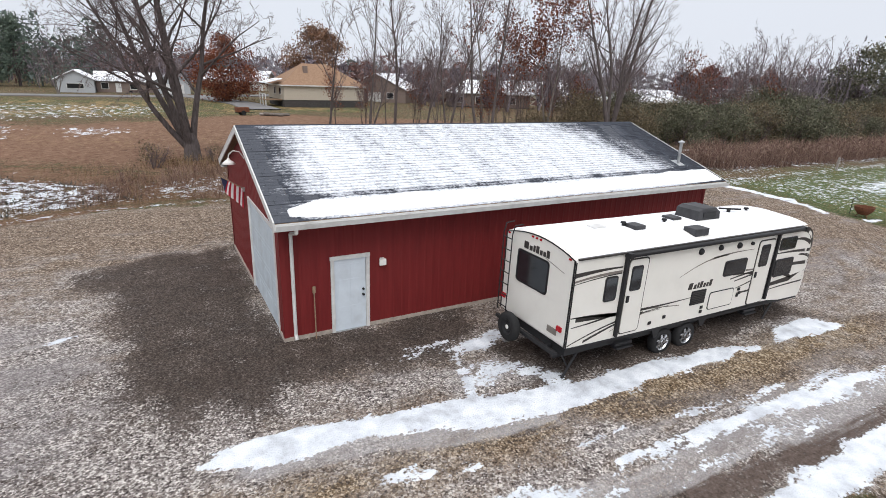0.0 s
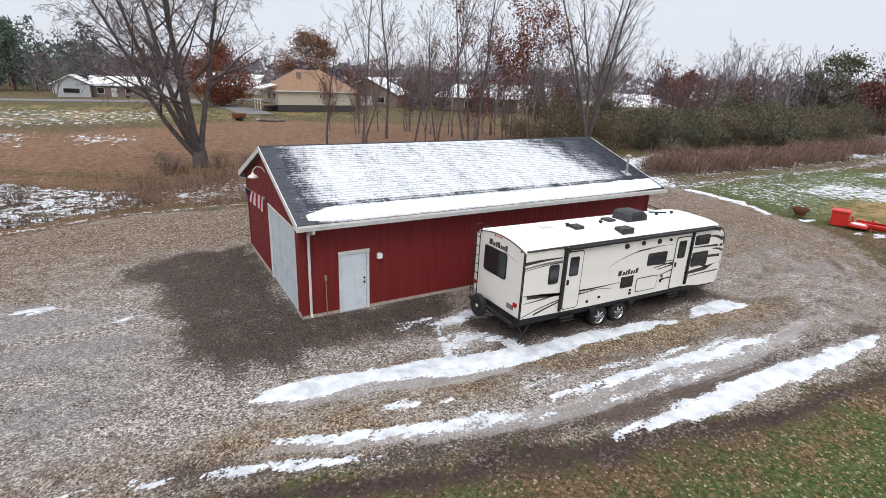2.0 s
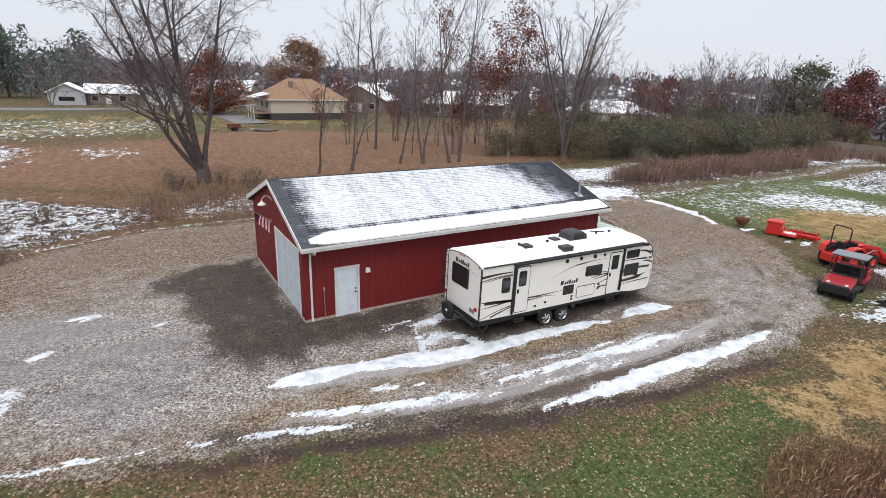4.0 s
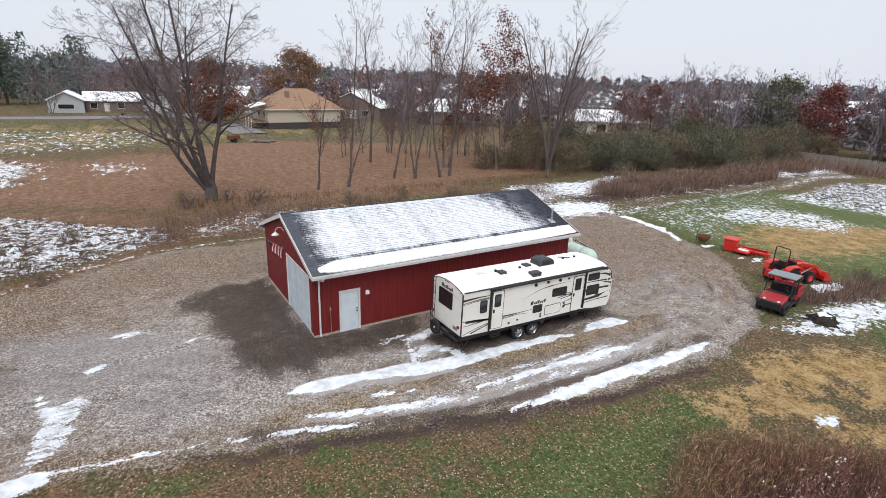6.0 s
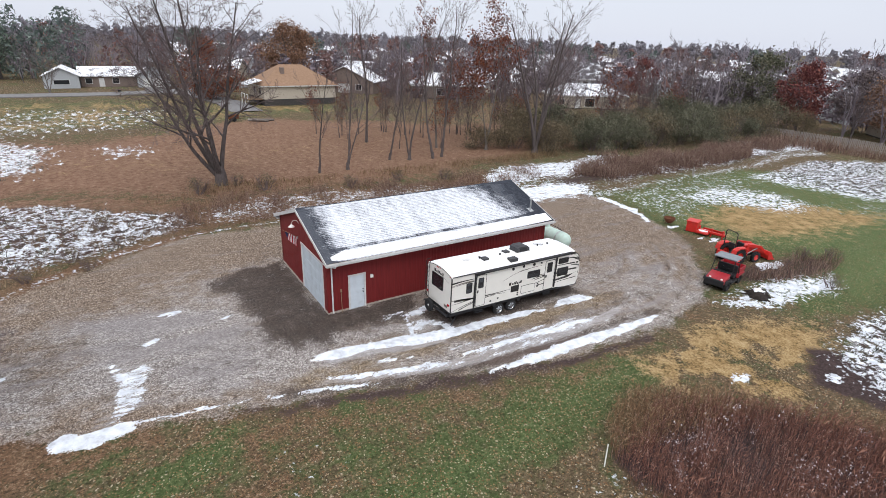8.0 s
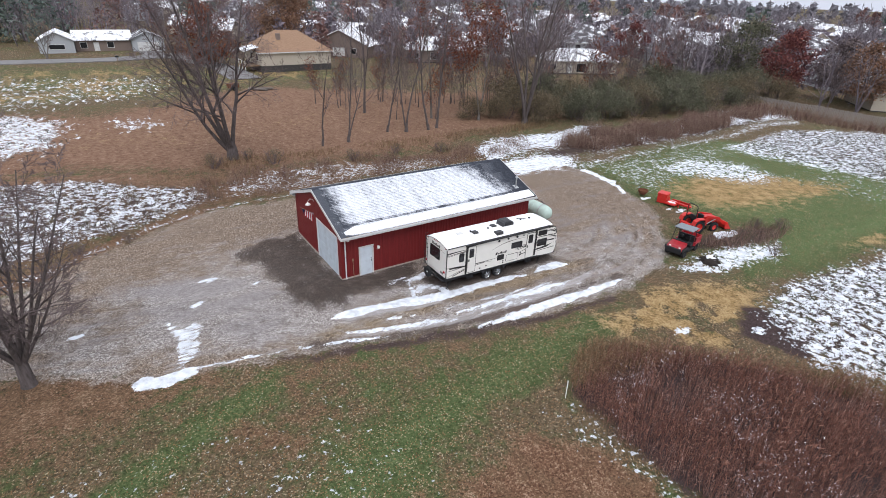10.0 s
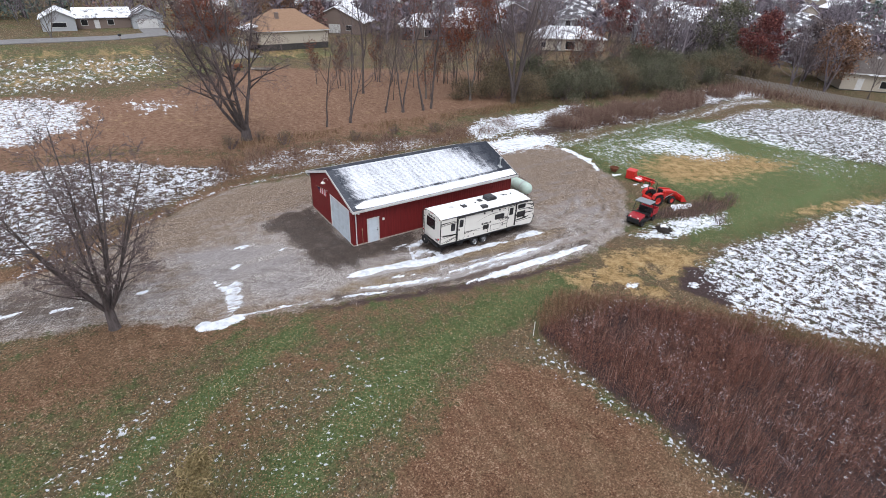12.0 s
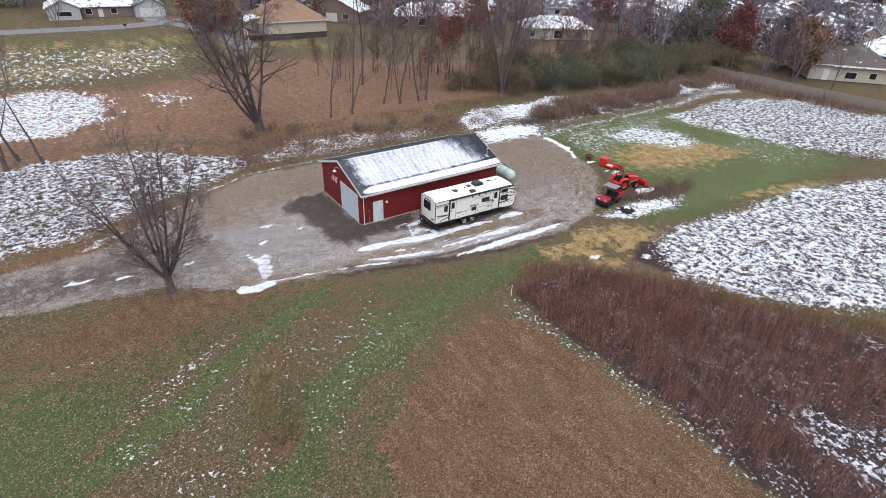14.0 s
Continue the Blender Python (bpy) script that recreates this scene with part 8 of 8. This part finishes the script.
def build_tractor():
    t = empty("tractor", 28.6, -6.55, GZ, -12, "orange-red compact tractor with a front loader", "tractor")
    for y in (0.62, -0.62):
        tyre_wheel(t, -0.75, y, 0.62, 0.62, 0.36, M_KUB, 18)
        tyre_wheel(t, 1.05, y * 0.9, 0.38, 0.38, 0.24, M_KUB, 14)
    part("axle_case", box(-1.0, 1.2, -0.22, 0.22, 0.42, 0.72, 0.04), M_BLACK, t)
    part("hood", prism([(0.05, 0.70), (1.42, 0.66), (1.48, 0.86), (1.40, 1.16), (0.05, 1.30)], -0.30, 0.30, "y", 0.06), M_KUB, t)
    part("grille", box(1.44, 1.50, -0.22, 0.22, 0.72, 1.04, 0.02), M_BLACK, t)
    for y in (-0.86, 0.50):
        part("mudguard", prism([(-1.42, 0.86), (-1.30, 1.22), (-0.95, 1.36), (-0.40, 1.34), (-0.12, 1.10), (-0.16, 1.06), (-0.45, 1.26), (-0.92, 1.28), (-1.22, 1.16), (-1.34, 0.84)], y, y + 0.36, "y", 0.01), M_KUB, t)
    s = part("seat_pan", box(-0.85, -0.45, -0.24, 0.24, 1.02, 1.14, 0.04), M_BLACK, t)
    part("seat_back", box(-0.93, -0.82, -0.24, 0.24, 1.10, 1.50, 0.04), M_BLACK, s)
    part("dash", box(-0.10, 0.10, -0.24, 0.24, 0.95, 1.42, 0.04), M_BLACK, t)
    part("steering_wheel", lathe([(0.17, 0), (0.19, 0.015), (0.19, -0.015), (0.17, 0)], 16, "z", (-0.18, 0, 1.46)), M_BLACK, t)
    part("roll_bar", pipe([(-1.05, -0.48, 0.8), (-1.08, -0.48, 2.26), (-1.08, -0.38, 2.38), (-1.08, 0.38, 2.38), (-1.08, 0.48, 2.26), (-1.05, 0.48, 0.8)], 0.034), M_BLACK, t, "black folding roll bar")
    for y in (-0.44, 0.44):
        arm = part("loader_arm", prism([(0.15, 1.28), (0.25, 1.42), (1.55, 1.16), (2.25, 0.52), (2.14, 0.42), (1.48, 0.98), (0.22, 1.22)], *sorted((y - 0.05, y + 0.05)), "y", 0.01), M_KUB, t)
        part("loader_post", box(0.10, 0.28, y - 0.06, y + 0.06, 0.55, 1.36, 0.015), M_KUB, t)
        part("lift_ram", rod((0.35, y, 0.70), (1.30, y, 1.06), 0.035), M_GALV, arm)
    b = part("loader_bucket", prism([(2.15, 0.16), (2.75, 0.10), (2.80, 0.14), (2.30, 0.24), (2.18, 0.50), (2.24, 0.74), (2.14, 0.74), (2.06, 0.48)], -0.78, 0.78, "y"), M_KUB, t)
    for y in (-0.80, 0.77):
        part("bucket_cheek", prism([(2.10, 0.14), (2.78, 0.09), (2.50, 0.40), (2.24, 0.74), (2.06, 0.60)], y, y + 0.03, "y"), M_KUB, b)
    part("counterweight", box(-1.55, -1.20, -0.55, 0.55, 0.42, 0.85, 0.04), M_KUB, t)


def build_implements():
    b = empty("mower_deck_crate", 31.6, -0.95, GZ, 18, "bright orange-red box implement on the gravel edge", "implement")
    part("shell", box(-0.48, 0.48, -0.42, 0.42, 0.06, 0.92, 0.05), M_KUB, b)
    part("rim", box(-0.52, 0.52, -0.46, 0.46, 0.86, 0.96, 0.02), M_KUB, b)
    part("skid", box(-0.55, 0.55, -0.46, -0.36, 0.0, 0.08), M_BLACK, b)
    part("skid", box(-0.55, 0.55, 0.36, 0.46, 0.0, 0.08), M_BLACK, b)
    r = empty("rear_blade", 31.7, -2.55, GZ, 100, "low orange-red tractor implement dusted with snow", "implement")
    part("beam", box(-1.15, 1.25, -0.10, 0.10, 0.30, 0.44, 0.02), M_KUB, r)
    part("blade", prism([(-0.62, 0.04), (-0.50, 0.50), (-0.44, 0.50), (-0.56, 0.04)], -0.85, 0.85, "x"), M_KUB, r)
    part("deck", box(0.10, 1.05, -0.55, 0.55, 0.18, 0.34, 0.05), M_KUB, r)
    for x in (-0.9, 0.0, 0.95):
        part("upright", box(x - 0.04, x + 0.04, -0.08, 0.08, 0.0, 0.72, 0.01), M_KUB, r)
    part("snow_cap", ball((0.60, 0.0, 0.36), 0.42, 1, 0.9, 0.16), M_SNOW, r)
    p = empty("fire_bowl", 31.3, 1.1, GZ, 0, "rusty iron fire bowl beside a thin bent rod", "fire bowl")
    part("bowl", lathe([(0.001, 0.14), (0.24, 0.18), (0.44, 0.44), (0.48, 0.62), (0.45, 0.62), (0.40, 0.46), (0.001, 0.24)], 18, "z"), M_RUST, p)
    for k in range(3):
        a = radians(120 * k)
        part("leg", rod((0.22 * math.cos(a), 0.22 * math.sin(a), 0.2), (0.34 * math.cos(a), 0.34 * math.sin(a), -0.02), 0.02), M_RUST, p)
    part("hook", pipe([(0.3, 0.75, 0.0), (0.28, 0.75, 0.85), (0.1, 0.55, 0.98), (-0.05, 0.30, 0.85)], 0.018), M_BLACK, p)
    s = empty("stump", 24.0, -10.6, GZ, 0, "dark rotten stump capped with snow", "stump")
    bm = lathe([(0.001, -0.1), (0.60, -0.1), (0.56, 0.12), (0.50, 0.26), (0.42, 0.38), (0.34, 0.44), (0.18, 0.40), (0.001, 0.42)], 26, "z")
    for v in bm.verts:
        k = 1 + 0.45 * (noise.noise(v.co * 3.1) + 0.6 * noise.noise(v.co * 8))
        v.co.x, v.co.y = v.co.x * k, v.co.y * k
    part("wood", bm, M_ROT, s)
    for k in range(4):
        bm = ball((0.0, 0.0, 0.0), 0.13 + 0.04 * k, 1.2, 0.8, 0.35, 14, 8)
        for v in bm.verts:
            v.co += v.co.normalized() * 0.10 * noise.noise(v.co * 9 + Vector((k, 0, 0)))
            v.co += Vector(((-0.25, 0.05, 0.40), (0.22, 0.12, 0.40), (0.02, -0.2, 0.38), (-0.05, 0.1, 0.44))[k])
        part("snow_cap", bm, M_SNOW, s, smooth=True)
    for k in range(7):
        a = rnd.uniform(0, 6.28)
        part("root", rod((0.3 * math.cos(a), 0.3 * math.sin(a), 0.2), (1.0 * math.cos(a), 0.9 * math.sin(a), 0.02), 0.09, 0.03, 7), M_ROT, s)


def build_tank():
    t = empty("propane_tank", 18.15, 0.0, GZ, 0, "pale green horizontal propane tank beside the barn", "tank")
    prof = [(0.001, 0.0), (0.22, 0.03), (0.40, 0.13), (0.52, 0.30), (0.57, 0.55), (0.575, 1.6), (0.575, 3.2), (0.57, 4.2), (0.52, 4.45), (0.40, 4.62), (0.22, 4.72), (0.001, 4.75)]
    part("vessel", lathe(prof, 28, "y", (0, 0.1, 0.98)), M_TANK, t, smooth=True)
    part("dome", lathe([(0.001, 0.34), (0.14, 0.32), (0.20, 0.22), (0.21, 0.0)], 18, "z", (0, 2.4, 1.50)), M_TANK, t, smooth=True)
    part("band", lathe([(0.585, -0.05), (0.592, -0.05), (0.592, 0.05), (0.585, 0.05)], 28, "y", (0, 1.0, 0.98)), M_GALV, t)
    part("hose", pipe([(0.1, 2.2, 1.72), (0.35, 1.6, 1.58), (0.50, 1.2, 1.35), (0.60, 1.05, 0.9)], 0.025), M_BLACK, t)
    for y in (0.9, 3.9):
        part("cradle", prism([(-0.5, -0.1), (0.5, -0.1), (0.46, 0.52), (0.2, 0.42), (-0.2, 0.42), (-0.46, 0.52)], y, y + 0.22, "y"), M_CONCRETE, t)


M_CLEAR = Mat("clear_plastic", 0.05)
M_CLEAR.colour((0.9, 0.9, 0.9))
M_CLEAR.b.inputs["Transmission Weight"].default_value = 1.0
M_CLEAR.b.inputs["IOR"].default_value = 1.05
M_CLEAR = M_CLEAR.m
M_RUST = plain("rusted_iron", (0.14, 0.055, 0.03), 0.9, var=0.4, scale=14)
build_utility_vehicle()
build_tractor()
build_implements()
build_tank()


# ---------------------------------------------------------------- fence and small things
def build_fence():
    fence = empty("board_fence", label="weathered board fence at the far side of the meadow", category="fence")
    line = [(91.0, 24.5), (91.6, 13.4), (91.5, 3.5), (93.0, -8.0), (97.0, -22.0)]
    meshes = []
    for k in range(4):
        bm = prism([(-0.075, 0), (0.075, 0), (0.075, 1.62 + 0.03 * k), (0.0, 1.72 + 0.03 * k), (-0.075, 1.62 + 0.03 * k)], -0.012, 0.012, "y")
        meshes.append(mesh_of("picket", bm, M_FENCE))
    for (x0, y0), (x1, y1) in zip(line, line[1:]):
        L = math.hypot(x1 - x0, y1 - y0)
        a = math.degrees(math.atan2(y1 - y0, x1 - x0))
        n = int(L / 0.24)
        for i in range(n):
            k = (i + 0.5) / n
            ob = new("picket", meshes[rnd.randrange(4)])
            ob.parent = fence
            ob.matrix_basis = pose(x0 + (x1 - x0) * k, y0 + (y1 - y0) * k, GZ + rnd.uniform(-0.03, 0.03), 0, rnd.uniform(-1.5, 1.5), a)
        for z in (0.45, 1.25):
            bm = box(0, L, 0.014, 0.06, z, z + 0.09)
            ob = part("rail", bm, M_FENCE, fence)
            ob.matrix_basis = pose(x0, y0, GZ, 0, 0, a)


M_FENCE = plain("weathered_fence_board", (0.30, 0.27, 0.25), 0.9, var=0.3, scale=5)
build_fence()
st = part("marker_stake", rod((4.62, -15.5, -0.05), (4.66, -15.46, 1.05), 0.022, n=8), M_LAMPWHITE)
tagged(st, "thin white marker stake at the weed edge", "stake")
st = part("marker_stake", rod((5.0, -28.5, -0.05), (5.15, -28.4, 0.95), 0.02, n=8), M_WOOD)
tagged(st, "thin wooden stake at the weed edge", "stake")
st = part("fence_post", box(49.9, 50.05, 11.2, 11.35, -0.1, 1.15, 0.02), M_FENCE)
tagged(st, "short weathered wooden post in the snow", "post")
for i, (x, y, a, ln) in enumerate(((12.6, 72.0, 20, 3.2), (13.2, 71.4, 12, 3.6), (13.0, 70.9, 28, 2.8))):
    lg = part("log", rod((x, y, 0.25 + 0.08 * i), (x + ln * math.cos(radians(a)), y - ln * math.sin(radians(a)), 0.25), 0.22, 0.18, 10), M_BARK if i else M_FENCE)
    tagged(lg, "felled log lying at the far field edge", "log", "felled logs")
sp = empty("log_splitter", 10.2, 72.6, GZ, 10, "rusty brown trailer parked at the far field edge", "trailer")
part("tub", box(-0.9, 0.9, -0.6, 0.6, 0.45, 1.15, 0.04), M_RUST, sp)
part("frame", box(-1.0, 1.9, -0.06, 0.06, 0.36, 0.46), M_BLACK, sp)
for y in (-0.7, 0.7):
    tyre_wheel(sp, 0, y, 0.36, 0.36, 0.2, M_BLACK)
mb = empty("mailbox", -4.5, 119.0, GZ, 0, "dark mailbox on a post beside the street", "mailbox")
part("post", box(-0.06, 0.06, -0.06, 0.06, -0.1, 1.0), M_WOOD, mb)
part("box", box(-0.35, 0.35, -0.25, 0.25, 0.95, 1.35, 0.05), M_BLACK, mb)
